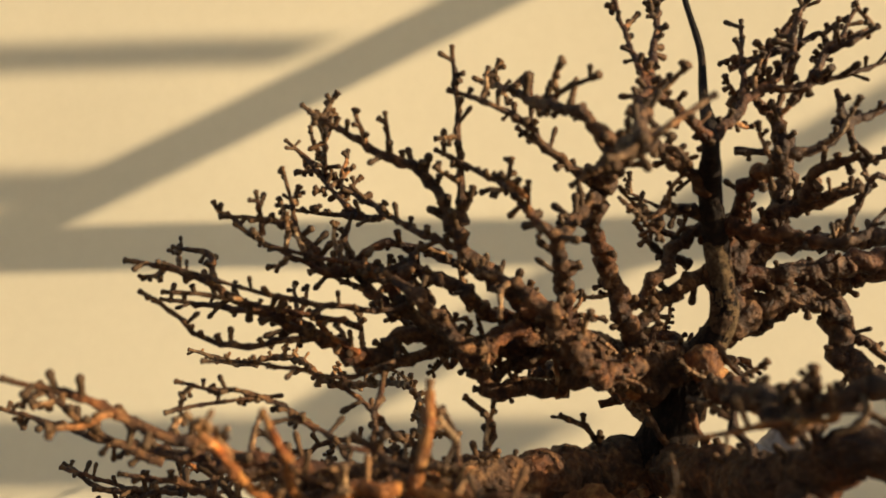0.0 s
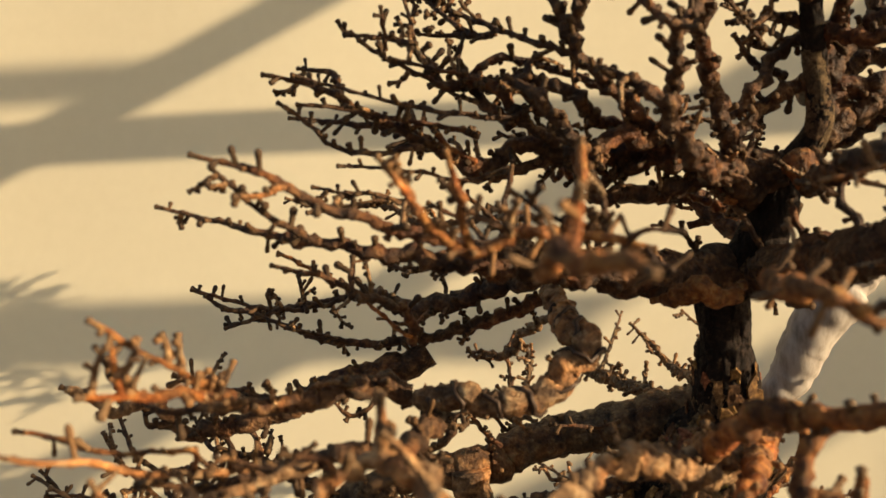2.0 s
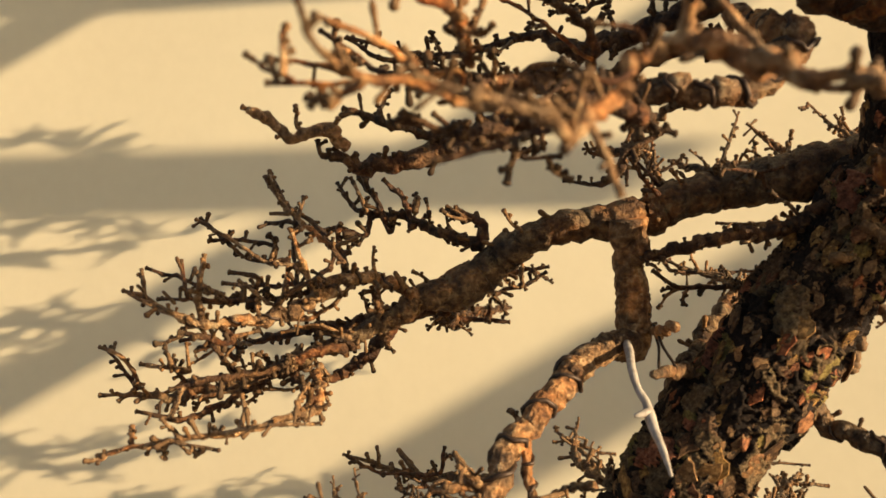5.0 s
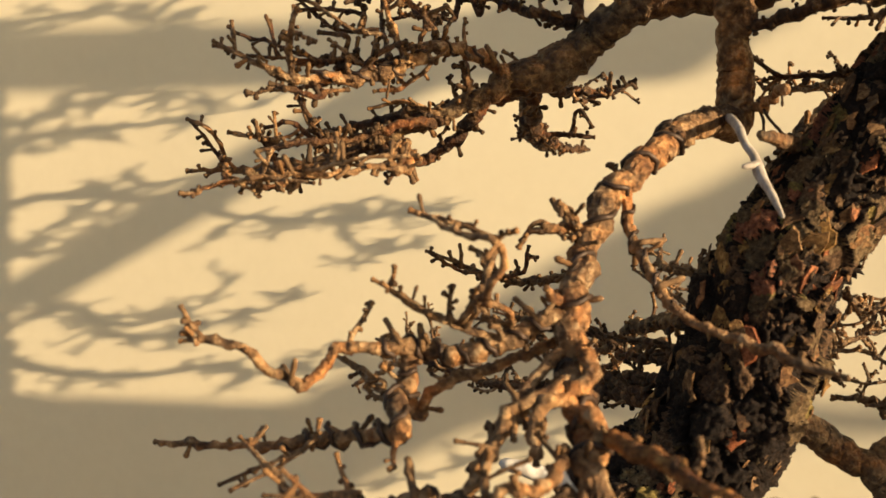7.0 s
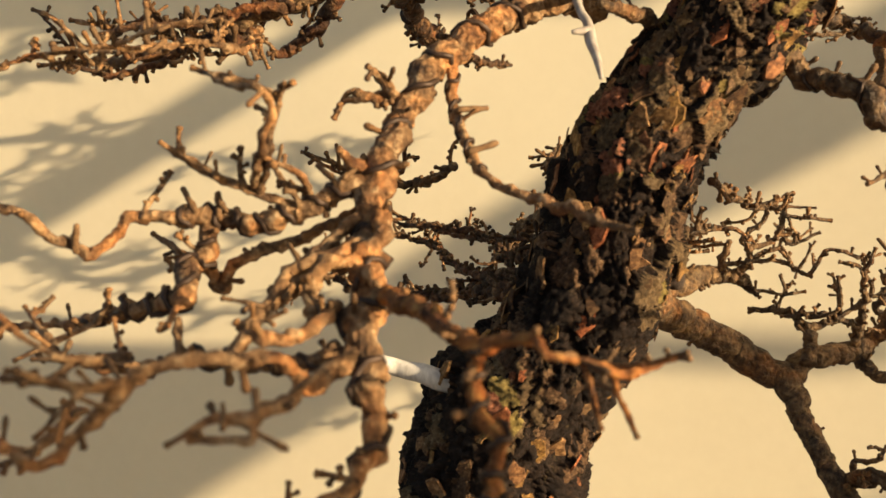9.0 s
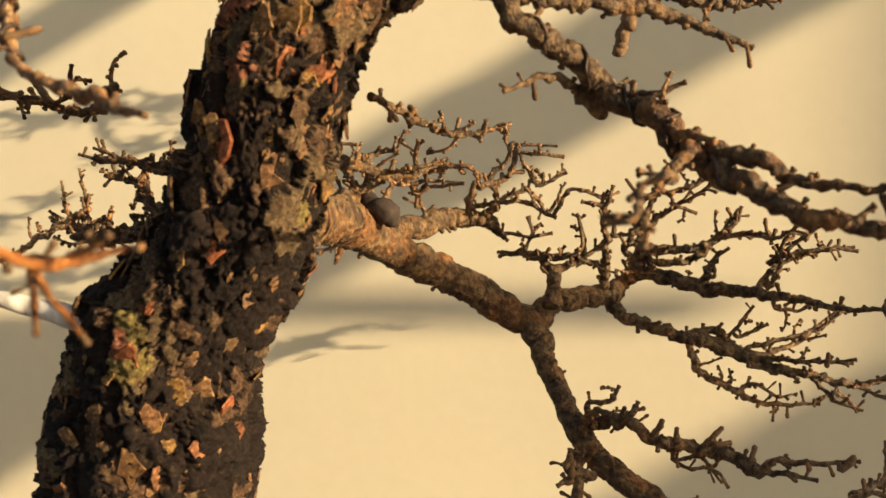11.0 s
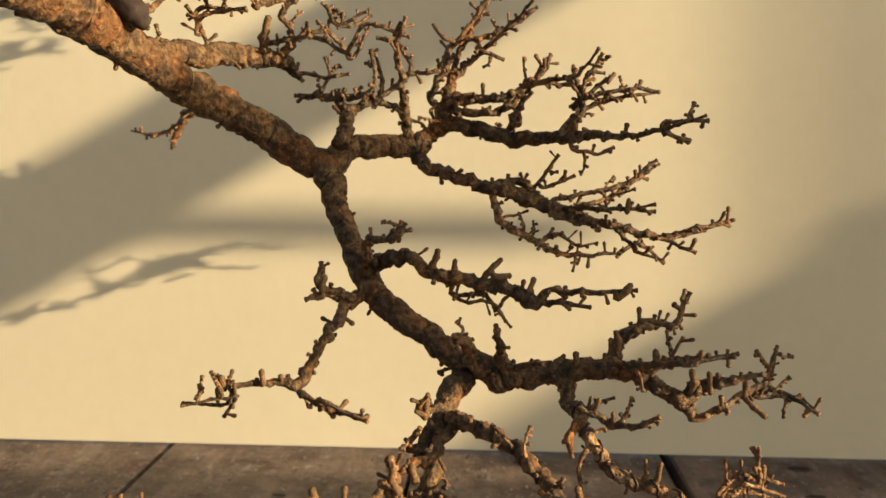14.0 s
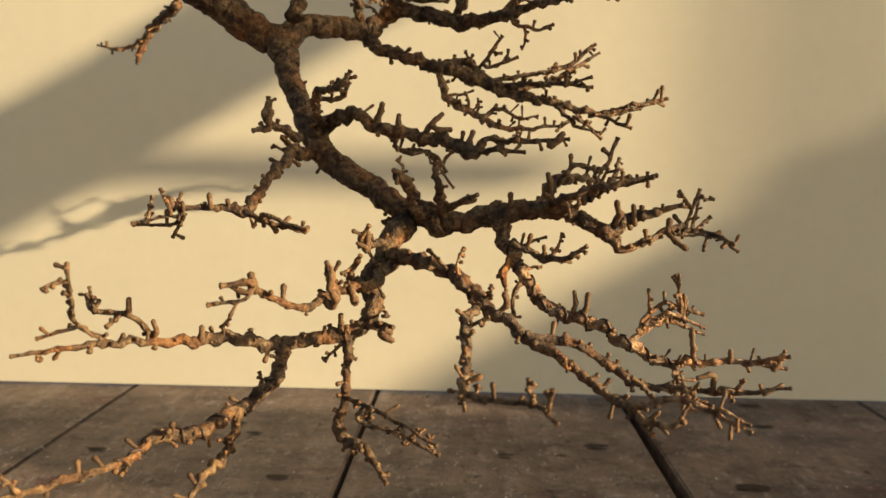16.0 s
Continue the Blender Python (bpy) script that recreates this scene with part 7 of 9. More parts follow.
grow([(-0.0902, 0.2787, 0.3953, 0.0008), (-0.0889, 0.2767, 0.3941, 0.0008), (-0.1004, 0.2714, 0.3902, 0.0007), (-0.1174, 0.2714, 0.3822, 0.0007)], TAN, 0.7)
grow([(-0.0555, 0.25, 0.3878, 0.0013), (-0.0541, 0.248, 0.3889, 0.0013), (-0.0576, 0.2533, 0.3981, 0.0012)], SPUR, 0, "short_shoot")
grow([(-0.0679, 0.25, 0.3866, 0.0008), (-0.0672, 0.248, 0.387, 0.0008), (-0.0928, 0.247, 0.388, 0.0007)], TAN, 0.7)
grow([(-0.0456, 0.2025, 0.3942, 0.0006), (-0.0446, 0.2005, 0.3951, 0.0006), (-0.0573, 0.1936, 0.3973, 0.0005)], TAN, 0.7)
grow([(-0.0725, 0.232, 0.3793, 0.0007), (-0.0682, 0.23, 0.3806, 0.0007), (-0.0774, 0.2316, 0.3799, 0.0006)], TAN, 0.7)
grow([(-0.0484, 0.1999, 0.3945, 0.0007), (-0.048, 0.1979, 0.3934, 0.0007), (-0.0597, 0.2024, 0.3843, 0.0006)], TAN, 0.7)
grow([(-0.0606, 0.2, 0.3791, 0.0006), (-0.0585, 0.198, 0.3804, 0.0006), (-0.0834, 0.2057, 0.3818, 0.0006)], TAN, 0.7)
grow([(-0.0767, 0.222, 0.3736, 0.0008), (-0.0741, 0.22, 0.3735, 0.0008), (-0.0836, 0.2149, 0.3711, 0.0007)], TAN, 0.7)
grow([(-0.0294, 0.2681, 0.4092, 0.0009), (-0.029, 0.2661, 0.4095, 0.0009), (-0.0344, 0.2714, 0.4151, 0.0008)], SPUR, 0, "short_shoot")
grow([(-0.0197, 0.2008, 0.3891, 0.0006), (-0.0188, 0.1988, 0.3882, 0.0006), (-0.0206, 0.2024, 0.392, 0.0006)], SPUR, 0, "short_shoot")
grow([(-0.0153, 0.202, 0.3896, 0.0009), (-0.0138, 0.2, 0.387, 0.0009), (-0.0182, 0.1999, 0.3859, 0.0009), (-0.0244, 0.1999, 0.3855, 0.0008)], TAN, 0.7)
grow([(-0.0143, 0.2035, 0.3899, 0.0009), (-0.0131, 0.2015, 0.3898, 0.0009), (-0.0151, 0.2045, 0.3944, 0.0008)], SPUR, 0, "short_shoot")
grow([(-0.1188, 0.5825, 0.3747, 0.0012), (-0.1184, 0.5805, 0.3741, 0.0022), (-0.1408, 0.5788, 0.3613, 0.002), (-0.1722, 0.5788, 0.3448, 0.0018)], TAN, 0.7)
grow([(-0.0419, 0.25, 0.3901, 0.0007), (-0.0413, 0.248, 0.3911, 0.0007), (-0.034, 0.2446, 0.3977, 0.0006), (-0.0268, 0.2444, 0.4013, 0.0006)], TAN, 0.7)
grow([(-0.0188, 0.2525, 0.3994, 0.0008), (-0.0168, 0.2505, 0.3984, 0.0008), (-0.0232, 0.2562, 0.4041, 0.0007)], TAN, 0.7)
grow([(-0.1215, 0.58, 0.36, 0.0014), (-0.1218, 0.578, 0.3562, 0.002), (-0.1042, 0.5751, 0.3642, 0.0018), (-0.1001, 0.5745, 0.375, 0.0016)], TAN, 0.7)
grow([(-0.0356, 0.2575, 0.4006, 0.0007), (-0.0349, 0.2555, 0.4012, 0.0007), (-0.0429, 0.2532, 0.4031, 0.0006)], TAN, 0.7)
grow([(-0.0749, 0.3719, 0.5281, 0.0012), (-0.0736, 0.3699, 0.5285, 0.0012), (-0.0808, 0.3667, 0.5388, 0.0011), (-0.0955, 0.3667, 0.5515, 0.0011), (-0.1046, 0.3667, 0.5641, 0.001)], TAN, 0.7)
grow([(-0.0955, 0.3667, 0.5515, 0.001), (-0.095, 0.3647, 0.5507, 0.001), (-0.1039, 0.3678, 0.5509, 0.0009)], SPUR, 0, "short_shoot")
grow([(-0.0787, 0.3762, 0.5357, 0.001), (-0.0767, 0.3742, 0.5381, 0.001), (-0.0699, 0.3751, 0.5407, 0.0009)], SPUR, 0, "short_shoot")
grow([(-0.0759, 0.4144, 0.5543, 0.0011), (-0.0743, 0.4124, 0.5539, 0.0011), (-0.0811, 0.4147, 0.5676, 0.001)], TAN, 0.7)
grow([(-0.0533, 0.4113, 0.5545, 0.001), (-0.0512, 0.4093, 0.5527, 0.0014), (-0.051, 0.412, 0.5598, 0.0012)], SPUR, 0, "short_shoot")
grow([(-0.0222, 0.4, 0.5421, 0.0013), (-0.0212, 0.398, 0.5417, 0.0013), (-0.0242, 0.4024, 0.5512, 0.0012)], SPUR, 0, "short_shoot")
grow([(-0.0551, 0.3868, 0.519, 0.0015), (-0.0531, 0.3848, 0.5202, 0.0015), (-0.0563, 0.3829, 0.5263, 0.0013)], SPUR, 0, "short_shoot")
grow([(-0.0638, 0.3894, 0.5085, 0.0013), (-0.0631, 0.3874, 0.5088, 0.0013), (-0.0662, 0.3926, 0.5215, 0.0011)], TAN, 0.7)
grow([(-0.0863, 0.365, 0.5199, 0.0012), (-0.0858, 0.363, 0.5215, 0.0012), (-0.0924, 0.359, 0.5425, 0.0011)], TAN, 0.7)
grow([(-0.096, 0.3731, 0.5304, 0.001), (-0.097, 0.3711, 0.5303, 0.001), (-0.1067, 0.3682, 0.5319, 0.001), (-0.1192, 0.3673, 0.54, 0.0009), (-0.1333, 0.3673, 0.5484, 0.0008)], TAN, 0.7)
grow([(-0.1024, 0.3575, 0.5175, 0.001), (-0.1019, 0.3555, 0.5202, 0.001), (-0.0999, 0.3528, 0.5258, 0.0009)], SPUR, 0, "short_shoot")
grow([(-0.0929, 0.3475, 0.5162, 0.001), (-0.0926, 0.3508, 0.5244, 0.0008)], SPUR, 0, "short_shoot")
grow([(-0.1099, 0.3525, 0.5173, 0.0009), (-0.1093, 0.3505, 0.5168, 0.0013), (-0.126, 0.35, 0.5175, 0.0012), (-0.1246, 0.35, 0.5326, 0.0011)], TAN, 0.7)
grow([(-0.1337, 0.3412, 0.518, 0.0006), (-0.1318, 0.3392, 0.5165, 0.0008), (-0.1354, 0.3375, 0.521, 0.0007)], SPUR, 0, "short_shoot")
grow([(-0.1229, 0.3344, 0.5098, 0.001), (-0.1226, 0.3324, 0.5097, 0.001), (-0.1406, 0.3341, 0.5188, 0.001), (-0.1472, 0.3341, 0.521, 0.0009)], TAN, 0.7)
grow([(-0.1406, 0.3341, 0.5188, 0.0009), (-0.1397, 0.3321, 0.5182, 0.0009), (-0.1404, 0.3315, 0.5273, 0.0008)], TAN, 0.7)
grow([(-0.1087, 0.3485, 0.5166, 0.001), (-0.1073, 0.348, 0.5234, 0.0008)], SPUR, 0, "short_shoot")
grow([(-0.081, 0.3625, 0.5186, 0.0011), (-0.0807, 0.3605, 0.5168, 0.0011), (-0.0887, 0.3569, 0.5291, 0.001)], TAN, 0.7)
grow([(-0.1186, 0.3669, 0.4861, 0.001), (-0.1192, 0.3649, 0.4863, 0.001), (-0.1262, 0.3622, 0.5026, 0.0009), (-0.1284, 0.3622, 0.5082, 0.0008)], TAN, 0.7)
grow([(-0.1423, 0.3656, 0.4876, 0.0011), (-0.1376, 0.3636, 0.4887, 0.0011), (-0.153, 0.3581, 0.4916, 0.001)], TAN, 0.7)
grow([(-0.1434, 0.3615, 0.4898, 0.001), (-0.143, 0.3595, 0.4888, 0.001), (-0.1433, 0.3578, 0.496, 0.0009)], SPUR, 0, "short_shoot")
grow([(-0.1651, 0.372, 0.4822, 0.0011), (-0.1622, 0.37, 0.4841, 0.0011), (-0.1662, 0.3657, 0.4939, 0.001), (-0.1742, 0.3648, 0.4975, 0.0009)], TAN, 0.7)
grow([(-0.1207, 0.3011, 0.4721, 0.0007), (-0.1296, 0.2991, 0.4708, 0.0007), (-0.1383, 0.2987, 0.4684, 0.0006)], TAN, 0.7)
grow([(-0.1179, 0.3039, 0.4725, 0.0008), (-0.1171, 0.3019, 0.473, 0.0008), (-0.1006, 0.299, 0.4708, 0.0007)], TAN, 0.7)
grow([(-0.1049, 0.3085, 0.4733, 0.0008), (-0.1032, 0.3065, 0.4745, 0.0008), (-0.084, 0.3005, 0.478, 0.0007), (-0.0673, 0.3005, 0.4789, 0.0007)], TAN, 0.7)
grow([(-0.0958, 0.3136, 0.4739, 0.0009), (-0.0952, 0.3116, 0.4723, 0.0009), (-0.0924, 0.3154, 0.4762, 0.0008)], SPUR, 0, "short_shoot")
grow([(-0.0859, 0.3712, 0.4855, 0.001), (-0.0855, 0.3692, 0.4859, 0.001), (-0.0833, 0.3745, 0.4748, 0.0009)], TAN, 0.7)
grow([(-0.099, 0.3455, 0.5103, 0.001), (-0.118, 0.3493, 0.5076, 0.0009), (-0.1316, 0.3493, 0.5067, 0.0008)], TAN, 0.7)
grow([(-0.0884, 0.355, 0.5127, 0.001), (-0.0879, 0.353, 0.5105, 0.001), (-0.0996, 0.3477, 0.5168, 0.0009), (-0.1083, 0.3477, 0.5234, 0.0008)], TAN, 0.7)
grow([(-0.1076, 0.373, 0.4842, 0.0009), (-0.1204, 0.3683, 0.4798, 0.0008), (-0.1348, 0.3683, 0.4775, 0.0008)], TAN, 0.7)
grow([(-0.1, 0.38, 0.4897, 0.001), (-0.0994, 0.378, 0.4886, 0.001), (-0.1158, 0.3763, 0.4864, 0.001), (-0.1305, 0.3763, 0.4795, 0.0009)], TAN, 0.7)
grow([(-0.1279, 0.41, 0.4959, 0.001), (-0.1285, 0.408, 0.4947, 0.001), (-0.1382, 0.4055, 0.496, 0.0009), (-0.1511, 0.4042, 0.4885, 0.0008)], TAN, 0.7)
grow([(-0.077, 0.385, 0.4989, 0.0011), (-0.0766, 0.383, 0.5, 0.0011), (-0.0903, 0.3805, 0.5048, 0.001), (-0.1023, 0.3805, 0.5026, 0.0009)], TAN, 0.7)
grow([(-0.087, 0.3756, 0.487, 0.0009), (-0.0889, 0.3736, 0.4863, 0.0009), (-0.0965, 0.3754, 0.4794, 0.0008), (-0.1086, 0.3762, 0.4794, 0.0008)], TAN, 0.7)
grow([(-0.1285, 0.3742, 0.4799, 0.001), (-0.1266, 0.3722, 0.4796, 0.001), (-0.1426, 0.376, 0.4819, 0.001), (-0.1551, 0.376, 0.4772, 0.0009)], TAN, 0.7)
grow([(-0.0773, 0.3662, 0.5215, 0.001), (-0.0748, 0.3642, 0.5174, 0.001), (-0.0876, 0.3697, 0.509, 0.0009), (-0.0969, 0.3697, 0.508, 0.0009)], TAN, 0.7)
grow([(-0.0253, 0.4825, 0.5193, 0.0013), (-0.0239, 0.4805, 0.5147, 0.0013), (-0.0081, 0.4824, 0.518, 0.0012), (0.002, 0.4825, 0.5236, 0.0011)], BRANCH, 0.7)
grow([(-0.01, 0.4822, 0.5176, 0.0012), (-0.0095, 0.4802, 0.5173, 0.0013), (-0.0085, 0.4792, 0.5279, 0.0011)], SPUR, 0, "short_shoot")
grow([(-0.0477, 0.5, 0.4998, 0.0017), (-0.0536, 0.498, 0.4993, 0.0017), (-0.0296, 0.5029, 0.4996, 0.0015), (-0.0189, 0.5029, 0.498, 0.0014)], BRANCH, 0.7)
grow([(-0.0296, 0.5029, 0.4996, 0.0012), (-0.0295, 0.5009, 0.499, 0.0012), (-0.0246, 0.4968, 0.5116, 0.0011), (-0.0187, 0.4954, 0.5039, 0.001)], BRANCH, 0.7)
grow([(0.0301, 0.5453, 0.5954, 0.0012), (0.0304, 0.5433, 0.5927, 0.0015), (0.0468, 0.5496, 0.5924, 0.0013), (0.0534, 0.5508, 0.6053, 0.0012)], BRANCH, 0.7)
grow([(0.0468, 0.5496, 0.5924, 0.0013), (0.0498, 0.5476, 0.588, 0.0013), (0.05, 0.5439, 0.5751, 0.0011)], BRANCH, 0.7)
grow([(0.0545, 0.41, 0.5586, 0.0009), (0.0548, 0.408, 0.5584, 0.0009), (0.0415, 0.4019, 0.5734, 0.0008)], BRANCH, 0.7)
grow([(0.0684, 0.5361, 0.5305, 0.001), (0.0682, 0.5341, 0.5298, 0.0013), (0.0766, 0.5295, 0.5227, 0.0011), (0.1189, 0.5265, 0.5226, 0.001)], BRANCH, 0.7)
grow([(0.1004, 0.4875, 0.509, 0.001), (0.0981, 0.4855, 0.5115, 0.001), (0.0992, 0.4848, 0.519, 0.0009)], SPUR, 0, "short_shoot")
grow([(-0.0897, 0.43, 0.4409, 0.0007), (-0.0892, 0.428, 0.4409, 0.0011), (-0.0771, 0.4349, 0.4325, 0.001), (-0.061, 0.4352, 0.4314, 0.0009)], BRANCH, 0.7)
grow([(-0.0768, 0.4375, 0.4351, 0.0011), (-0.0758, 0.4355, 0.436, 0.0011), (-0.0762, 0.4333, 0.4448, 0.0009)], SPUR, 0, "short_shoot")
grow([(-0.0623, 0.445, 0.4298, 0.0011), (-0.0621, 0.443, 0.4296, 0.0011), (-0.0478, 0.4375, 0.4312, 0.001), (-0.045, 0.4364, 0.442, 0.0009)], BRANCH, 0.7)
grow([(-0.0108, 0.225, 0.5663, 0.0008), (-0.0097, 0.223, 0.5708, 0.0008), (-0.0188, 0.2229, 0.5711, 0.0007), (-0.032, 0.2229, 0.5714, 0.0007), (-0.044, 0.2229, 0.575, 0.0007), (-0.0508, 0.2229, 0.5761, 0.0006)], RUST, 0.7)
grow([(-0.0107, 0.195, 0.5617, 0.0007), (-0.0091, 0.193, 0.5617, 0.0007), (-0.016, 0.1859, 0.5621, 0.0006), (-0.03, 0.1859, 0.5619, 0.0006), (-0.0399, 0.1859, 0.5626, 0.0005)], RUST, 0.7)
grow([(-0.0374, 0.1859, 0.5624, 0.0006), (-0.0365, 0.1839, 0.5626, 0.0006), (-0.0411, 0.1871, 0.5647, 0.0005), (-0.0462, 0.1898, 0.5684, 0.0005)], RUST, 0.7)
grow([(-0.0239, 0.1769, 0.5622, 0.0005), (-0.0232, 0.1749, 0.5624, 0.0005), (-0.025, 0.1707, 0.5646, 0.0004)], SPUR, 0, "short_shoot")
grow([(0.0232, 0.3363, 0.6003, 0.0009), (0.0221, 0.3343, 0.5993, 0.0009), (0.0046, 0.3348, 0.6144, 0.0008), (-0.0225, 0.3348, 0.6297, 0.0008)], RUST, 0.7)
grow([(0.0108, 0.25, 0.5652, 0.0009), (0.0111, 0.248, 0.565, 0.0009), (0.0019, 0.2506, 0.5612, 0.0009), (-0.0097, 0.2506, 0.5586, 0.0008), (-0.0185, 0.2506, 0.5659, 0.0008)], BRANCH, 0.7)
grow([(0.0263, 0.2, 0.5651, 0.0006), (0.0266, 0.198, 0.5649, 0.0006), (0.0209, 0.1927, 0.5611, 0.0006), (0.0147, 0.1927, 0.5644, 0.0005)], BRANCH, 0.7)
grow([(-0.0519, 0.4088, 0.5479, 0.0015), (-0.0526, 0.4068, 0.5459, 0.0015), (-0.057, 0.4098, 0.5586, 0.0014), (-0.0647, 0.4101, 0.5662, 0.0012)], BRANCH, 0.7)
grow([(-0.0012, 0.24, 0.5656, 0.0007), (-0.0007, 0.238, 0.568, 0.0007), (0.0008, 0.2349, 0.5715, 0.0006)], SPUR, 0, "short_shoot")
grow([(0.0162, 0.185, 0.5527, 0.0006), (0.0166, 0.183, 0.5526, 0.0006), (0.0076, 0.1869, 0.5516, 0.0006), (-0.0007, 0.1869, 0.5487, 0.0005), (-0.0091, 0.1869, 0.5473, 0.0005)], BRANCH, 0.7)
grow([(-0.0731, 0.4137, 0.5536, 0.0013), (-0.0745, 0.4117, 0.5435, 0.0013), (-0.0873, 0.4114, 0.5467, 0.0012), (-0.1003, 0.4113, 0.5445, 0.001)], BRANCH, 0.7)
grow([(-0.1043, 0.372, 0.5326, 0.0011), (-0.1027, 0.37, 0.5377, 0.0011), (-0.1148, 0.3705, 0.5405, 0.001), (-0.1293, 0.3706, 0.5407, 0.0009)], BRANCH, 0.7)
grow([(-0.0619, 0.4113, 0.551, 0.0015), (-0.0634, 0.4093, 0.5435, 0.0015), (-0.0677, 0.407, 0.5565, 0.0014), (-0.0752, 0.4068, 0.5665, 0.0012)], BRANCH, 0.7)
grow([(-0.0724, 0.4069, 0.5627, 0.0013), (-0.0721, 0.4049, 0.5635, 0.0014), (-0.0761, 0.402, 0.5763, 0.0012)], BRANCH, 0.7)
grow([(-0.0873, 0.4114, 0.5467, 0.0012), (-0.0866, 0.4094, 0.5463, 0.0015), (-0.0889, 0.4084, 0.5321, 0.0014), (-0.0993, 0.4084, 0.5224, 0.0012)], BRANCH, 0.7)
grow([(-0.0999, 0.387, 0.5455, 0.0008), (-0.0972, 0.385, 0.5479, 0.0012), (-0.1121, 0.3906, 0.5483, 0.001)], BRANCH, 0.7)
grow([(-0.0053, 0.235, 0.5657, 0.0008), (-0.0048, 0.233, 0.568, 0.0008), (0.0061, 0.232, 0.5654, 0.0007), (0.0141, 0.232, 0.5704, 0.0006)], BRANCH, 0.7)
grow([(0.0093, 0.3075, 0.6133, 0.0011), (0.009, 0.3055, 0.611, 0.0011), (0.0087, 0.3091, 0.623, 0.001)], BRANCH, 0.7)
grow([(-0.0108, 0.3744, 0.616, 0.0011), (-0.0102, 0.3724, 0.6159, 0.0011), (-0.0242, 0.3737, 0.6126, 0.0011), (-0.0426, 0.3737, 0.6134, 0.001), (-0.0707, 0.3737, 0.6214, 0.0009)], BRANCH, 0.7)
grow([(-0.0242, 0.3737, 0.6126, 0.001), (-0.0237, 0.3717, 0.6119, 0.001), (-0.0283, 0.3776, 0.6248, 0.0009)], BRANCH, 0.7)
grow([(-0.0357, 0.3737, 0.6131, 0.001), (-0.0352, 0.3717, 0.6123, 0.001), (-0.0581, 0.3782, 0.6065, 0.0009)], BRANCH, 0.7)
grow([(-0.0087, 0.3744, 0.5988, 0.0009), (-0.0105, 0.3724, 0.6002, 0.0009), (-0.0271, 0.3658, 0.6039, 0.0008), (-0.0405, 0.3658, 0.61, 0.0007)], BRANCH, 0.7)
grow([(0.0374, 0.2, 0.5777, 0.0006), (0.0375, 0.198, 0.5773, 0.0006), (0.0384, 0.1947, 0.582, 0.0005)], BRANCH, 0.7)
grow([(-0.1136, 0.35, 0.5172, 0.0009), (-0.1127, 0.348, 0.5167, 0.0009), (-0.1343, 0.3543, 0.5248, 0.0009), (-0.1483, 0.3543, 0.5293, 0.0008)], BRANCH, 0.7)
grow([(-0.1279, 0.3438, 0.5178, 0.0007), (-0.1281, 0.3417, 0.5199, 0.0009), (-0.1326, 0.3481, 0.5309, 0.0008)], BRANCH, 0.7)
grow([(-0.108, 0.3538, 0.5174, 0.001), (-0.1078, 0.3518, 0.514, 0.0012), (-0.1025, 0.3499, 0.5252, 0.0011), (-0.1125, 0.3498, 0.5274, 0.001)], BRANCH, 0.7)
grow([(-0.0993, 0.4084, 0.5224, 0.0012), (-0.0985, 0.4064, 0.5221, 0.0012), (-0.1208, 0.4099, 0.5212, 0.0012), (-0.1394, 0.4099, 0.5226, 0.0011)], BRANCH, 0.7)
grow([(-0.0761, 0.38, 0.4953, 0.0012), (-0.0732, 0.378, 0.4962, 0.0012), (-0.0867, 0.3826, 0.5025, 0.0011)], BRANCH, 0.7)
grow([(-0.1345, 0.41, 0.4947, 0.0013), (-0.1344, 0.408, 0.4882, 0.0014), (-0.145, 0.4031, 0.4989, 0.0012), (-0.1569, 0.4031, 0.4977, 0.0011)], BRANCH, 0.7)
grow([(0.0004, 0.2762, 0.5799, 0.0009), (0.0003, 0.2742, 0.5795, 0.0009), (0.0048, 0.2763, 0.5843, 0.0009), (0.0127, 0.2772, 0.5841, 0.0008)], BRANCH, 0.7)
grow([(0.029, 0.2019, 0.5671, 0.0006), (0.0285, 0.1999, 0.5672, 0.0006), (0.0269, 0.1963, 0.5714, 0.0006), (0.0207, 0.1951, 0.5726, 0.0005)], BRANCH, 0.7)
grow([(-0.0034, 0.2486, 0.5599, 0.0008), (0.0031, 0.2449, 0.5544, 0.0007), (0.0101, 0.2446, 0.5543, 0.0006)], BRANCH, 0.7)
grow([(0.1986, 0.6144, 0.5006, 0.004), (0.1951, 0.6124, 0.4982, 0.0043), (0.2093, 0.6063, 0.5099, 0.0039), (0.2303, 0.6057, 0.5305, 0.0037), (0.2279, 0.6057, 0.5462, 0.0034)], RUST, 0.7)
grow([(0.1216, 0.3697, 0.5409, 0.0023), (0.1335, 0.3636, 0.5315, 0.0019)], SPUR, 0, "short_shoot")
grow([(0.1951, 0.6124, 0.4982, 0.0042), (0.1955, 0.6104, 0.4845, 0.0042), (0.1894, 0.6049, 0.4584, 0.0037)], SPUR, 0, "short_shoot")
grow([(0.1191, 0.3931, 0.5227, 0.0019), (0.1131, 0.3705, 0.5286, 0.0019), (0.1243, 0.3753, 0.5284, 0.0017)], SPUR, 0, "short_shoot")
grow([(0.166, 0.39, 0.5677, 0.0022), (0.1708, 0.388, 0.5651, 0.0022), (0.1561, 0.3817, 0.5591, 0.002), (0.1471, 0.3817, 0.5444, 0.0019), (0.1281, 0.3817, 0.5362, 0.0017)], RUST, 0.7)
grow([(0.0927, 0.225, 0.6134, 0.0008), (0.0939, 0.223, 0.6096, 0.0009), (0.0851, 0.2304, 0.6172, 0.0009), (0.073, 0.2304, 0.6218, 0.0008), (0.0646, 0.2304, 0.6275, 0.0008)], BRANCH, 0.7)
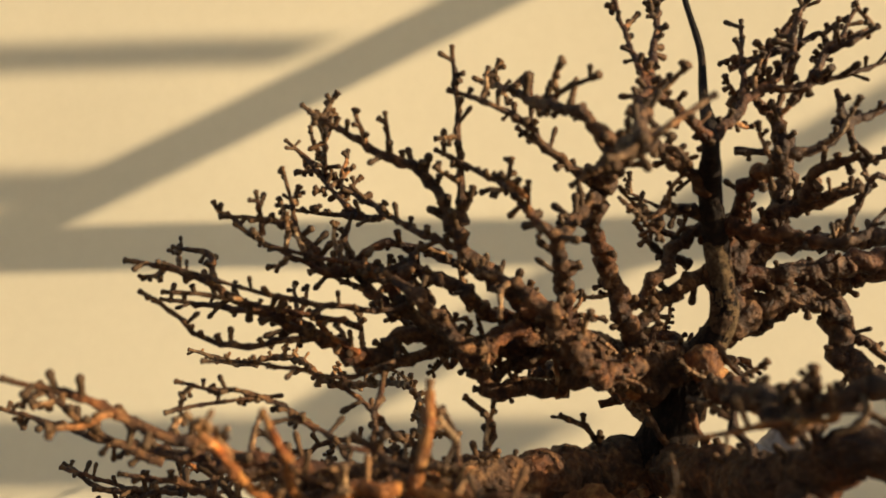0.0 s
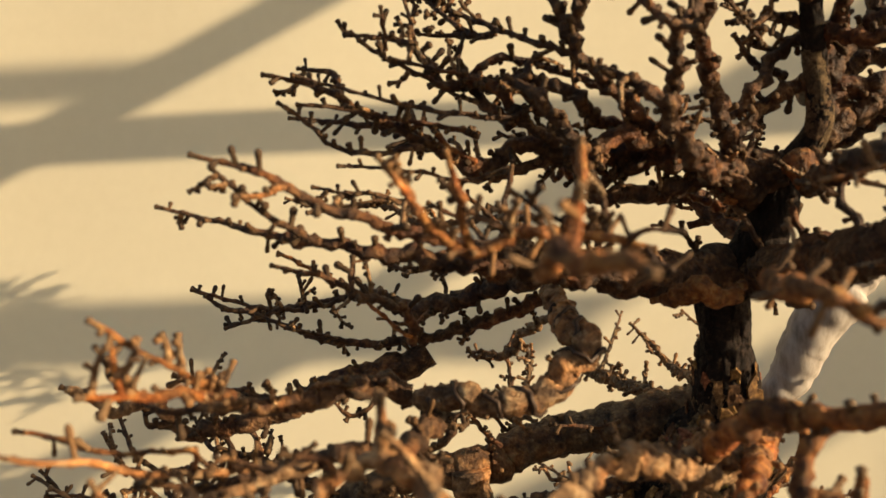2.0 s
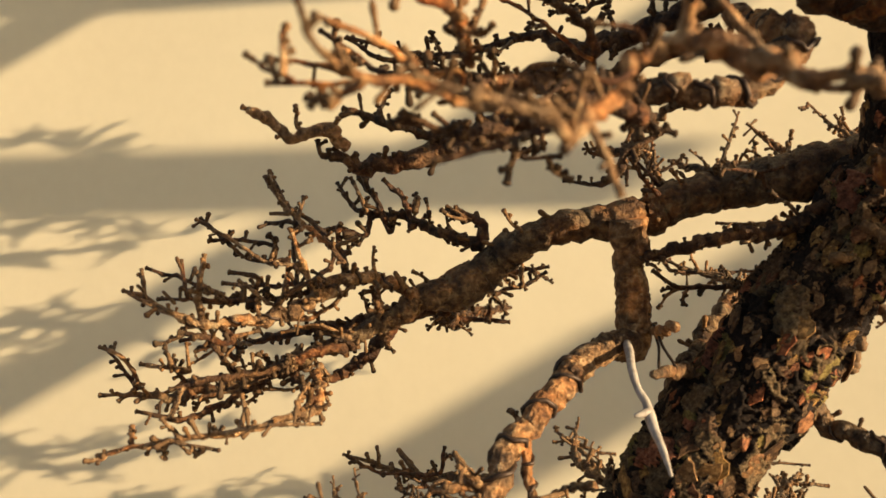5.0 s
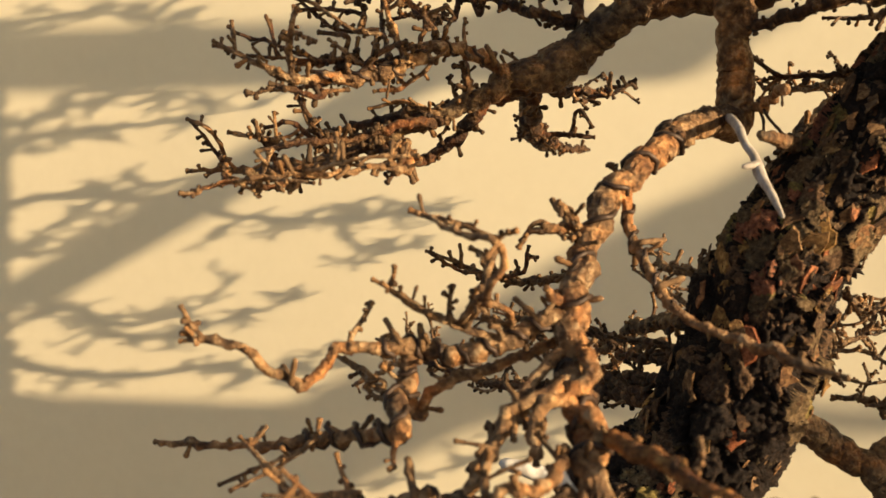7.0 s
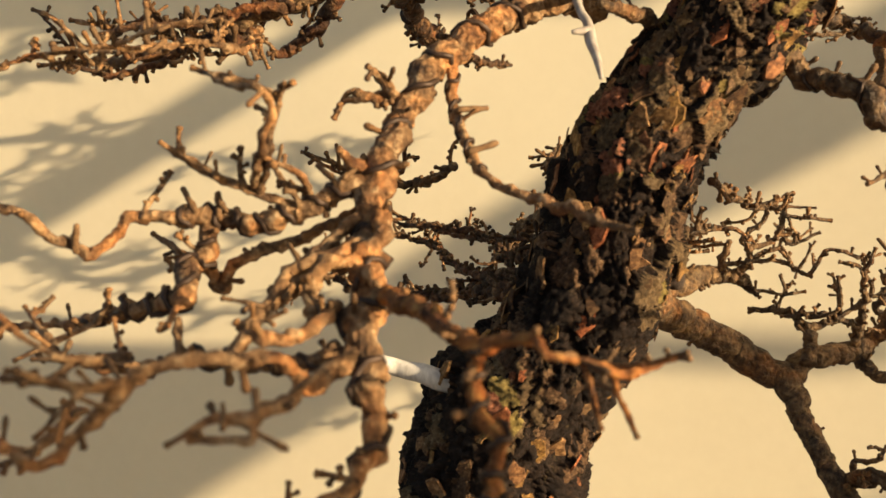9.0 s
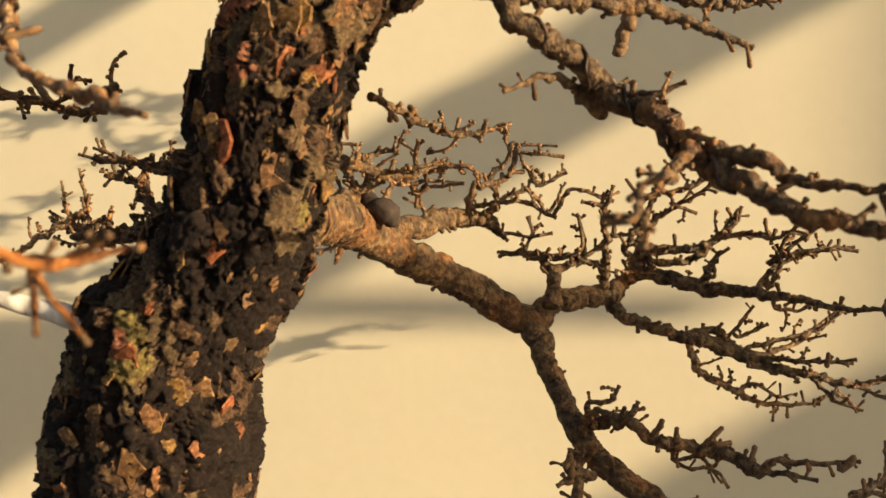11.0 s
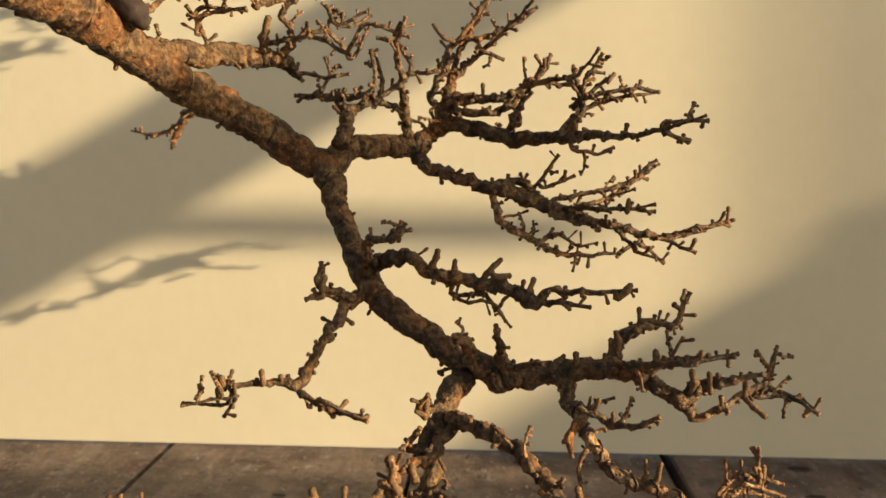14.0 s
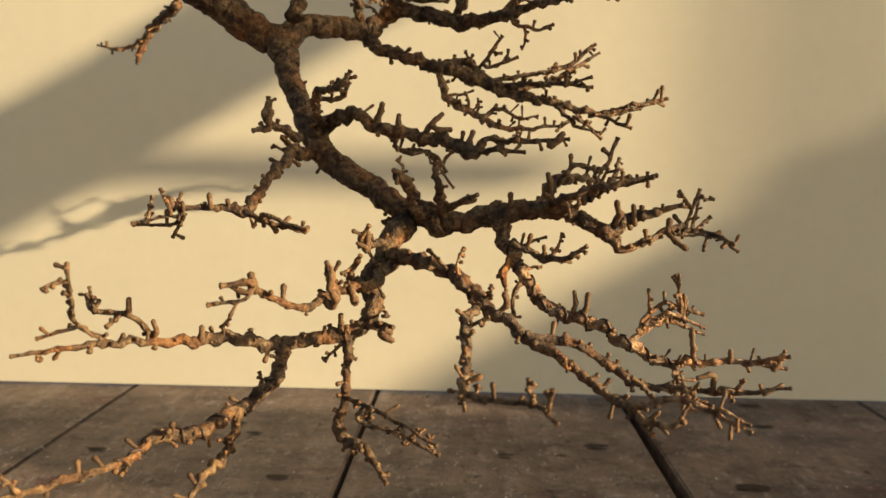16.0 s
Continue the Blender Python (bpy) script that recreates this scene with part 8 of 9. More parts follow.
grow([(0.0851, 0.2304, 0.6172, 0.0008), (0.0847, 0.2284, 0.6164, 0.0008), (0.0847, 0.2325, 0.6269, 0.0008), (0.0824, 0.2325, 0.6322, 0.0007)], BRANCH, 0.7)
grow([(0.0733, 0.2381, 0.6178, 0.0008), (0.0735, 0.2361, 0.6166, 0.0008), (0.0679, 0.2425, 0.6243, 0.0008), (0.06, 0.2425, 0.6261, 0.0007)], BRANCH, 0.7)
grow([(0.0629, 0.28, 0.6209, 0.0009), (0.0643, 0.278, 0.62, 0.0009), (0.0601, 0.2808, 0.6293, 0.0009), (0.0622, 0.2808, 0.6439, 0.0008)], BRANCH, 0.7)
grow([(0.1145, 0.335, 0.6466, 0.0012), (0.1131, 0.333, 0.6454, 0.0012), (0.1168, 0.3386, 0.659, 0.0011)], BRANCH, 0.7)
grow([(0.1337, 0.34, 0.6522, 0.0012), (0.1329, 0.338, 0.6496, 0.0012), (0.1401, 0.3301, 0.6548, 0.001), (0.1442, 0.3301, 0.6641, 0.0009)], BRANCH, 0.7)
grow([(0.0953, 0.335, 0.6524, 0.0012), (0.0949, 0.333, 0.6523, 0.0012), (0.0817, 0.3291, 0.6621, 0.0011), (0.0764, 0.3291, 0.6703, 0.001)], BRANCH, 0.7)
grow([(0.0735, 0.2462, 0.6177, 0.0008), (0.0704, 0.2442, 0.6175, 0.0008), (0.0772, 0.2364, 0.614, 0.0007), (0.0812, 0.2364, 0.6204, 0.0006)], BRANCH, 0.7)
grow([(0.0939, 0.223, 0.6096, 0.0007), (0.0979, 0.221, 0.6076, 0.0007), (0.0945, 0.2261, 0.6068, 0.0007), (0.0892, 0.228, 0.6113, 0.0006)], BRANCH, 0.7)
grow([(0.0875, 0.3175, 0.6174, 0.0012), (0.0875, 0.3155, 0.6201, 0.0012), (0.0908, 0.3227, 0.6329, 0.0011), (0.0839, 0.3227, 0.6408, 0.001)], BRANCH, 0.7)
grow([(0.0884, 0.2276, 0.6143, 0.0007), (0.0877, 0.2257, 0.6133, 0.0007), (0.0926, 0.2206, 0.6165, 0.0006), (0.0983, 0.2206, 0.6161, 0.0006)], BRANCH, 0.7)
grow([(0.0639, 0.225, 0.6167, 0.0007), (0.0637, 0.223, 0.6177, 0.0007), (0.0552, 0.2163, 0.6211, 0.0007), (0.0495, 0.2163, 0.6275, 0.0006)], BRANCH, 0.7)
grow([(0.0572, 0.275, 0.6213, 0.0009), (0.0564, 0.273, 0.6212, 0.0009), (0.049, 0.278, 0.6292, 0.0008), (0.0396, 0.278, 0.6346, 0.0007)], BRANCH, 0.7)
grow([(0.1412, 0.3431, 0.6489, 0.0017), (0.1371, 0.3411, 0.6424, 0.0017), (0.13, 0.34, 0.6547, 0.0016), (0.119, 0.34, 0.6593, 0.0015), (0.1021, 0.34, 0.6644, 0.0014)], RUST, 0.7)
grow([(0.0794, 0.34, 0.6585, 0.0012), (0.0765, 0.338, 0.6534, 0.0012), (0.0696, 0.3438, 0.6678, 0.0011), (0.0679, 0.3438, 0.6762, 0.001)], RUST, 0.7)
grow([(0.048, 0.3177, 0.6556, 0.0011), (0.0494, 0.3157, 0.656, 0.0011), (0.0422, 0.3154, 0.6601, 0.001), (0.0351, 0.3152, 0.6681, 0.0009)], RUST, 0.7)
grow([(0.1636, 0.2487, 0.6212, 0.0015), (0.163, 0.2467, 0.6249, 0.0015), (0.1616, 0.244, 0.6311, 0.0013), (0.1609, 0.2437, 0.6372, 0.0012)], BRANCH, 0.7)
grow([(0.1524, 0.23, 0.6307, 0.001), (0.1513, 0.228, 0.626, 0.001), (0.1513, 0.2333, 0.632, 0.001), (0.1529, 0.2337, 0.6354, 0.0009)], BRANCH, 0.7)
grow([(0.1562, 0.2787, 0.6211, 0.0014), (0.1564, 0.2767, 0.6239, 0.0014), (0.154, 0.2811, 0.6314, 0.0013), (0.1555, 0.2811, 0.6401, 0.0012)], BRANCH, 0.7)
grow([(0.1623, 0.2175, 0.6344, 0.0008), (0.1611, 0.2155, 0.6297, 0.0008), (0.1566, 0.218, 0.627, 0.0007)], SPUR, 0, "short_shoot")
grow([(0.1542, 0.3206, 0.6231, 0.0014), (0.1544, 0.3186, 0.6245, 0.0014), (0.1523, 0.3176, 0.6311, 0.0013), (0.1509, 0.3172, 0.6361, 0.0012)], BRANCH, 0.7)
grow([(0.1486, 0.3588, 0.6261, 0.0013), (0.148, 0.3474, 0.6266, 0.0013), (0.1424, 0.343, 0.6357, 0.0012), (0.1373, 0.3429, 0.6431, 0.0011)], BRANCH, 0.7)
grow([(0.126, 0.3556, 0.6185, 0.0013), (0.1264, 0.3536, 0.6269, 0.0013), (0.1225, 0.3495, 0.6325, 0.0011), (0.1149, 0.3468, 0.6362, 0.001)], BRANCH, 0.7)
grow([(0.1583, 0.2225, 0.6334, 0.0008), (0.1578, 0.2205, 0.63, 0.0008), (0.153, 0.2252, 0.6299, 0.0008), (0.1397, 0.2252, 0.6279, 0.0007), (0.1331, 0.2252, 0.6269, 0.0007)], RUST, 0.7)

grow([(0.1696, 0.315, 0.7325, 0.0020), (0.1769, 0.310, 0.7398, 0.0016), (0.1846, 0.305, 0.7526, 0.0012), (0.1916, 0.300, 0.7597, 0.0008)], BRANCH, 0.8)
grow([(0.1707, 0.315, 0.7459, 0.0015), (0.1856, 0.315, 0.7512, 0.0014), (0.2007, 0.315, 0.7569, 0.0012), (0.2022, 0.315, 0.7512, 0.0007)], BRANCH, 0.8)
grow([(0.1857, 0.305, 0.7324, 0.0014), (0.1862, 0.300, 0.7442, 0.0012), (0.1880, 0.300, 0.7537, 0.0011), (0.1911, 0.300, 0.7597, 0.0007)], BRANCH, 0.8)
grow([(0.1856, 0.305, 0.7287, 0.0016), (0.1901, 0.300, 0.7347, 0.0014), (0.1960, 0.300, 0.7428, 0.0012), (0.2004, 0.300, 0.7473, 0.0010), (0.2051, 0.300, 0.7551, 0.0006)], BRANCH, 0.8)
grow([(0.1971, 0.300, 0.7433, 0.0011), (0.2024, 0.295, 0.7443, 0.0010), (0.2086, 0.295, 0.7476, 0.0008)], BRANCH, 0.8)
grow([(0.1875, 0.335, 0.6958, 0.0034), (0.1883, 0.330, 0.7080, 0.0030), (0.1886, 0.325, 0.7200, 0.0028), (0.1853, 0.320, 0.7296, 0.0024), (0.1786, 0.315, 0.7341, 0.0018)], BRANCH, 0.8)
grow([(0.1889, 0.325, 0.7003, 0.0016), (0.1962, 0.320, 0.7005, 0.0018), (0.2056, 0.315, 0.7046, 0.0019)], BRANCH, 0.3)
grow([(0.2036, 0.330, 0.6911, 0.0018), (0.2104, 0.325, 0.7015, 0.0015), (0.2138, 0.320, 0.7093, 0.0012), (0.2177, 0.320, 0.7084, 0.0009)], BRANCH, 0.8)
grow([(0.1728, 0.325, 0.7210, 0.0015), (0.1810, 0.325, 0.7203, 0.0013), (0.1882, 0.325, 0.7196, 0.0012)], BRANCH, 0.8)
grow([(0.1977, 0.300, 0.7310, 0.0009), (0.1990, 0.300, 0.7233, 0.0014), (0.2005, 0.300, 0.7146, 0.0012), (0.2042, 0.300, 0.7101, 0.0008)], BRANCH, 0.8)
grow([(0.1669, 0.350, 0.6820, 0.0042), (0.1822, 0.350, 0.6906, 0.0036), (0.2000, 0.350, 0.6948, 0.0033), (0.2154, 0.350, 0.6958, 0.0032), (0.2327, 0.350, 0.6967, 0.0032)], BRANCH, 0.5)
grow([(0.1651, 0.362, 0.6639, 0.0040), (0.1826, 0.360, 0.6662, 0.0034), (0.1946, 0.355, 0.6742, 0.0033), (0.2080, 0.350, 0.6809, 0.0035), (0.2312, 0.350, 0.6853, 0.0036)], BRANCH, 0.5)
grow([(0.2042, 0.350, 0.6810, 0.0039), (0.2076, 0.345, 0.6683, 0.0038), (0.2067, 0.340, 0.6527, 0.0042), (0.2121, 0.330, 0.6427, 0.0046)], BRANCH, 0.5)
grow([(0.1585, 0.340, 0.6861, 0.0019), (0.1466, 0.335, 0.6911, 0.0015), (0.1407, 0.330, 0.6978, 0.0009)], BRANCH, 0.8)
grow([(0.1554, 0.340, 0.6960, 0.0014), (0.1453, 0.335, 0.6990, 0.0015)], BRANCH, 0.3)
grow([(0.1541, 0.340, 0.7041, 0.0012), (0.1449, 0.335, 0.7080, 0.0006), (0.1377, 0.330, 0.7097, 0.0006)], BRANCH, 0.4)
grow([(0.1308, 0.300, 0.7025, 0.0008), (0.1362, 0.305, 0.6975, 0.0006), (0.1401, 0.310, 0.6934, 0.0006), (0.1433, 0.310, 0.6892, 0.0006)], BRANCH, 0.5)
grow([(0.0726, 0.310, 0.6730, 0.0014), (0.0627, 0.305, 0.6680, 0.0011), (0.0497, 0.300, 0.6674, 0.0010), (0.0338, 0.295, 0.6695, 0.0009), (0.0166, 0.290, 0.6732, 0.0007), (-0.0022, 0.290, 0.6796, 0.0007)], BRANCH, 0.9)
grow([(0.0516, 0.310, 0.6629, 0.0012), (0.0385, 0.305, 0.6659, 0.0010), (0.0206, 0.300, 0.6690, 0.0009), (0.0084, 0.300, 0.6719, 0.0009), (-0.0037, 0.295, 0.6725, 0.0007)], BRANCH, 0.8)
grow([(0.0335, 0.305, 0.6592, 0.0011), (0.0177, 0.300, 0.6568, 0.0011), (0.0056, 0.300, 0.6591, 0.0009), (-0.0016, 0.295, 0.6661, 0.0008), (-0.0088, 0.290, 0.6710, 0.0007)], BRANCH, 0.7)
grow([(0.0620, 0.310, 0.6523, 0.0010), (0.0457, 0.305, 0.6471, 0.0008), (0.0349, 0.300, 0.6493, 0.0007), (0.0230, 0.300, 0.6512, 0.0006), (0.0094, 0.295, 0.6518, 0.0006)], BRANCH, 0.8)
grow([(0.0668, 0.330, 0.6274, 0.0013), (0.0602, 0.325, 0.6309, 0.0011), (0.0502, 0.320, 0.6413, 0.0009), (0.0421, 0.315, 0.6471, 0.0007)], BRANCH, 0.9)
grow([(0.0382, 0.310, 0.6325, 0.0012), (0.0289, 0.305, 0.6391, 0.0010), (0.0200, 0.300, 0.6430, 0.0008), (0.0098, 0.300, 0.6440, 0.0007), (-0.0002, 0.300, 0.6462, 0.0006)], BRANCH, 0.9)
grow([(0.0275, 0.310, 0.6427, 0.0008), (0.0200, 0.300, 0.6414, 0.0006), (0.0083, 0.300, 0.6399, 0.0006), (-0.0007, 0.295, 0.6377, 0.0006)], BRANCH, 0.4)
grow([(0.1148, 0.385, 0.5494, 0.0032), (0.0964, 0.385, 0.5392, 0.0030), (0.0786, 0.380, 0.5387, 0.0028), (0.0662, 0.380, 0.5362, 0.0028), (0.0566, 0.385, 0.5327, 0.0027), (0.0452, 0.388, 0.5305, 0.0022)], BRANCH, 1.2)
grow([(0.0998, 0.430, 0.5175, 0.0015), (0.0761, 0.430, 0.5167, 0.0014), (0.0618, 0.430, 0.5170, 0.0011), (0.0535, 0.430, 0.5234, 0.0009)], BRANCH, 1.2)
grow([(0.0514, 0.390, 0.5552, 0.0011), (0.0438, 0.385, 0.5630, 0.0010), (0.0393, 0.380, 0.5698, 0.0010)], BRANCH, 1.0)
grow([(0.0524, 0.360, 0.5781, 0.0016), (0.0374, 0.360, 0.5696, 0.0014), (0.0314, 0.360, 0.5595, 0.0019), (0.0243, 0.360, 0.5578, 0.0010), (0.0151, 0.360, 0.5592, 0.0007)], BRANCH, 1.1)
grow([(0.0936, 0.390, 0.5554, 0.0010), (0.0882, 0.385, 0.5623, 0.0009), (0.0729, 0.380, 0.5641, 0.0006)], BRANCH, 1.2)
grow([(0.0882, 0.385, 0.5623, 0.0009), (0.0964, 0.385, 0.5641, 0.0008)], BRANCH, 0.8)
grow([(0.0478, 0.390, 0.5031, 0.0006), (0.0503, 0.380, 0.4951, 0.0006), (0.0539, 0.370, 0.4876, 0.0006)], WIRE, 0, "training_wire", "thin dull guy wire")
grow([(0.0482, 0.390, 0.5004, 0.0006), (0.0490, 0.385, 0.4941, 0.0006), (0.0484, 0.380, 0.4870, 0.0006)], WIRE, 0, "training_wire", "thin dull guy wire")

grow([(0.0252, 0.372, 0.5936, 0.0050), (0.0069, 0.370, 0.5854, 0.0057), (-0.0124, 0.365, 0.5813, 0.0052), (-0.0294, 0.360, 0.5736, 0.0045), (-0.0462, 0.355, 0.5686, 0.0036), (-0.0615, 0.350, 0.5645, 0.0027), (-0.0675, 0.345, 0.5688, 0.0013)], BRANCH, 1.3)
grow([(0.0046, 0.365, 0.5822, 0.0010), (0.0045, 0.360, 0.5742, 0.0010), (-0.0040, 0.360, 0.5708, 0.0011), (-0.0113, 0.360, 0.5771, 0.0006)], BRANCH, 1.2)
grow([(-0.0294, 0.360, 0.5762, 0.0024), (-0.0396, 0.355, 0.5787, 0.0021), (-0.0495, 0.350, 0.5812, 0.0017), (-0.0656, 0.345, 0.5870, 0.0015)], BRANCH, 1.2)
grow([(-0.0626, 0.350, 0.5667, 0.0017), (-0.0679, 0.345, 0.5701, 0.0014), (-0.0743, 0.340, 0.5697, 0.0012), (-0.0757, 0.340, 0.5735, 0.0010)], BRANCH, 0.8)
grow([(-0.0648, 0.340, 0.5724, 0.0025), (-0.0719, 0.335, 0.5777, 0.0026), (-0.0831, 0.330, 0.5750, 0.0020), (-0.0898, 0.325, 0.5811, 0.0022), (-0.0953, 0.320, 0.5840, 0.0016)], TAN, 0.6)
grow([(0.2277, 0.585, 0.2960, 0.0024), (0.2299, 0.583, 0.2865, 0.0023), (0.2377, 0.580, 0.2776, 0.0023), (0.2528, 0.578, 0.2703, 0.0021), (0.2678, 0.575, 0.2649, 0.0016), (0.2925, 0.570, 0.2663, 0.0010)], TAN, 1.3)
grow([(0.2528, 0.578, 0.2703, 0.0013), (0.2616, 0.575, 0.2763, 0.0012), (0.2718, 0.570, 0.2705, 0.0010), (0.2806, 0.570, 0.2715, 0.0007)], TAN, 1.2)
grow([(0.2657, 0.488, 0.2098, 0.0021), (0.2777, 0.485, 0.2040, 0.0018), (0.2896, 0.480, 0.2038, 0.0015), (0.2974, 0.475, 0.2085, 0.0011)], GREY, 1.0)
grow([(0.2669, 0.490, 0.2037, 0.0018), (0.2626, 0.485, 0.1962, 0.0020), (0.2633, 0.485, 0.1891, 0.0015)], RUST, 0.6)
grow([(0.1072, 0.335, 0.6084, 0.0011), (0.1152, 0.325, 0.6099, 0.0035), (0.1218, 0.322, 0.6098, 0.0038), (0.1288, 0.325, 0.6078, 0.0031), (0.1378, 0.335, 0.6128, 0.0017)], RUST, 0, "branch_stub", "golden flaky scar under the limb")
grow([(0.1565, 0.335, 0.6549, 0.0039), (0.1589, 0.330, 0.6507, 0.0053), (0.1615, 0.330, 0.6471, 0.0048), (0.1644, 0.335, 0.6437, 0.0029)], RUST, 0, "branch_stub", "reddish lump of peeling bark")
grow([(0.1640, 0.335, 0.6591, 0.0016), (0.1666, 0.330, 0.6513, 0.0012), (0.1720, 0.330, 0.6464, 0.0006)], BRANCH, 0, "branch_stub")
grow([(0.0691, 0.185, 0.6041, 0.0015), (0.0713, 0.170, 0.6059, 0.0018), (0.0745, 0.160, 0.6043, 0.0019), (0.0782, 0.155, 0.6028, 0.0016), (0.0809, 0.150, 0.6024, 0.0016), (0.0827, 0.148, 0.6011, 0.0009)], RUST, 0.5)
grow([(0.0739, 0.162, 0.6046, 0.0009), (0.0748, 0.162, 0.6093, 0.0009), (0.0753, 0.160, 0.6131, 0.0010)], RUST, 0.2)
grow([(0.0635, 0.495, 0.3835, 0.0049), (0.0724, 0.490, 0.3786, 0.0058), (0.0759, 0.495, 0.3748, 0.0037)], KNOT, 0, "branch_stub", "dark rounded pruning scar")
grow([(0.1045, 0.400, 0.6576, 0.0030), (0.1250, 0.400, 0.6588, 0.0040), (0.1371, 0.400, 0.6543, 0.0044), (0.1476, 0.395, 0.6451, 0.0048), (0.1542, 0.390, 0.6334, 0.0053)], BRANCH, 0.8)
grow([(0.1225, 0.360, 0.6525, 0.0010), (0.1287, 0.360, 0.6483, 0.0015), (0.1368, 0.365, 0.6460, 0.0019), (0.1464, 0.375, 0.6430, 0.0024)], RUST, 0.4)
grow([(0.1321, 0.400, 0.6433, 0.0014), (0.1405, 0.400, 0.6462, 0.0023), (0.1492, 0.400, 0.6513, 0.0030), (0.1654, 0.395, 0.6533, 0.0038)], BRANCH, 0.6)
grow([(0.1413, 0.370, 0.6693, 0.0023), (0.1581, 0.370, 0.6611, 0.0036), (0.1695, 0.370, 0.6508, 0.0042)], BRANCH, 0.7)
grow([(0.1532, 0.340, 0.6571, 0.0012), (0.1588, 0.345, 0.6465, 0.0019), (0.1607, 0.355, 0.6360, 0.0026)], TAN, 0.5)
grow([(0.1290, 0.260, 0.6091, 0.0027), (0.1193, 0.215, 0.6024, 0.0023), (0.1163, 0.184, 0.5995, 0.0018), (0.1211, 0.183, 0.5970, 0.0015), (0.1237, 0.183, 0.5945, 0.0013), (0.1281, 0.184, 0.5936, 0.0009), (0.1333, 0.185, 0.5926, 0.0006)], RUST, 0.6)
grow([(0.1240, 0.183, 0.5954, 0.0009), (0.1253, 0.182, 0.5967, 0.0011), (0.1269, 0.182, 0.5965, 0.0006)], BRANCH, 0.4)
grow([(0.1199, 0.183, 0.5975, 0.0006), (0.1197, 0.184, 0.5996, 0.0008), (0.1208, 0.185, 0.6013, 0.0006)], TAN, 0.3)
grow([(0.1623, 0.265, 0.6165, 0.0032), (0.1542, 0.240, 0.6094, 0.0039), (0.1486, 0.228, 0.6014, 0.0035), (0.1473, 0.225, 0.5929, 0.0031), (0.1468, 0.222, 0.5847, 0.0022)], BRANCH, 0.7)
grow([(0.1519, 0.330, 0.6114, 0.0023), (0.1523, 0.325, 0.6069, 0.0033), (0.1542, 0.320, 0.6046, 0.0017)], BRANCH, 0.3)


def bough(points, fans, spread):
    """An unseen limb added on the crown's sunny side for shade, with forked side twigs."""
    limb, line = grow(points, BRANCH, 1.0)
    for k in range(fans):
        i = int(len(line) * (0.25 + 0.74 * k / fans))
        p, d = line[i][:3], np.array((rng.uniform(0.2, 1.0), rng.uniform(-0.8, 0.8), rng.uniform(-0.4, 0.8)))
        size = spread * rng.uniform(0.6, 1.1)
        bow = np.array((0, 0, rng.uniform(-0.01, 0.01)))
        side, twig = grow([(*p, 0.004), (*(p + d * size * 0.35 + bow), 0.0034), (*(p + d * size * 0.7 - bow * 0.5), 0.0026), (*(p + d * size), 0.0012)], BRANCH, 1.0)


# out-of-view limbs placed so that they shade the upper trunk and crown
bough([(0.232, 0.35, 0.697, 0.004), (0.28, 0.33, 0.70, 0.005), (0.34, 0.31, 0.705, 0.005), (0.43, 0.29, 0.72, 0.002)], 6, 0.06)
bough([(0.231, 0.35, 0.685, 0.0043), (0.26, 0.34, 0.66, 0.006), (0.33, 0.315, 0.65, 0.006), (0.44, 0.28, 0.655, 0.002)], 8, 0.06)
bough([(0.202, 0.24, 0.629, 0.0039), (0.25, 0.25, 0.625, 0.005), (0.32, 0.28, 0.642, 0.006), (0.44, 0.29, 0.655, 0.002)], 12, 0.055)
bough([(0.25, 0.25, 0.625, 0.005), (0.29, 0.29, 0.585, 0.006), (0.34, 0.31, 0.565, 0.005), (0.43, 0.30, 0.56, 0.002)], 13, 0.07)
bough([(0.29, 0.29, 0.585, 0.005), (0.32, 0.312, 0.566, 0.005), (0.37, 0.303, 0.562, 0.005), (0.43, 0.292, 0.568, 0.002)], 14, 0.04)

rng.seed(23)

# unseen second bare tree added beside the deck, sunward; its shadow falls on the paper
tree = tagged(new("unseen_shadow_tree"), "small unseen bare tree added towards the sun to shadow the paper", "tree")


def reach(points, fans, spread=0.05, far=1.45, thin=0.8):
    """A limb given by the places on the paper that it shades, with side twigs that fork once."""
    limb, line = grow([(*(Vector((x, 1, z)) + SUN_WAY * max(1.05, far - 0.9 * (x + 0.8) + 0.03 * math.sin(9 * x))), r * thin) for x, z, r in points], BRANCH, 0.9)
    for k in range(fans):
        i = min(len(line) - 2, int(len(line) * (0.2 + 0.8 * (k + rng.random() * 0.6) / fans)))
        p = line[i][:3]
        d = np.array((rng.uniform(0.3, 1.0), rng.uniform(-0.6, 0.35), rng.uniform(-0.4, 0.65)))
        size = spread * rng.uniform(0.6, 1.2)
        bow = np.array((0, 0, rng.uniform(-0.008, 0.008)))
        side, twig = grow([(*p, 0.0019 * thin), (*(p + d * size * 0.35 + bow), 0.0017 * thin), (*(p + d * size * 0.7 - bow * 0.5), 0.0014 * thin), (*(p + d * size), 0.0009 * thin)], BRANCH, 0.7)
        for m in range(3):
            q = twig[int(len(twig) * (0.25 + 0.25 * m))][:3]
            way = np.array((rng.uniform(0.2, 1.0), rng.uniform(-0.7, 0.3), rng.uniform(-0.6, 0.8))) * size * rng.uniform(0.35, 0.6)
            grow([(*q, 0.0015 * thin), (*(q + way * 0.5 + bow * 0.3), 0.0013 * thin), (*(q + way), 0.0009 * thin)], BRANCH, 0.6)


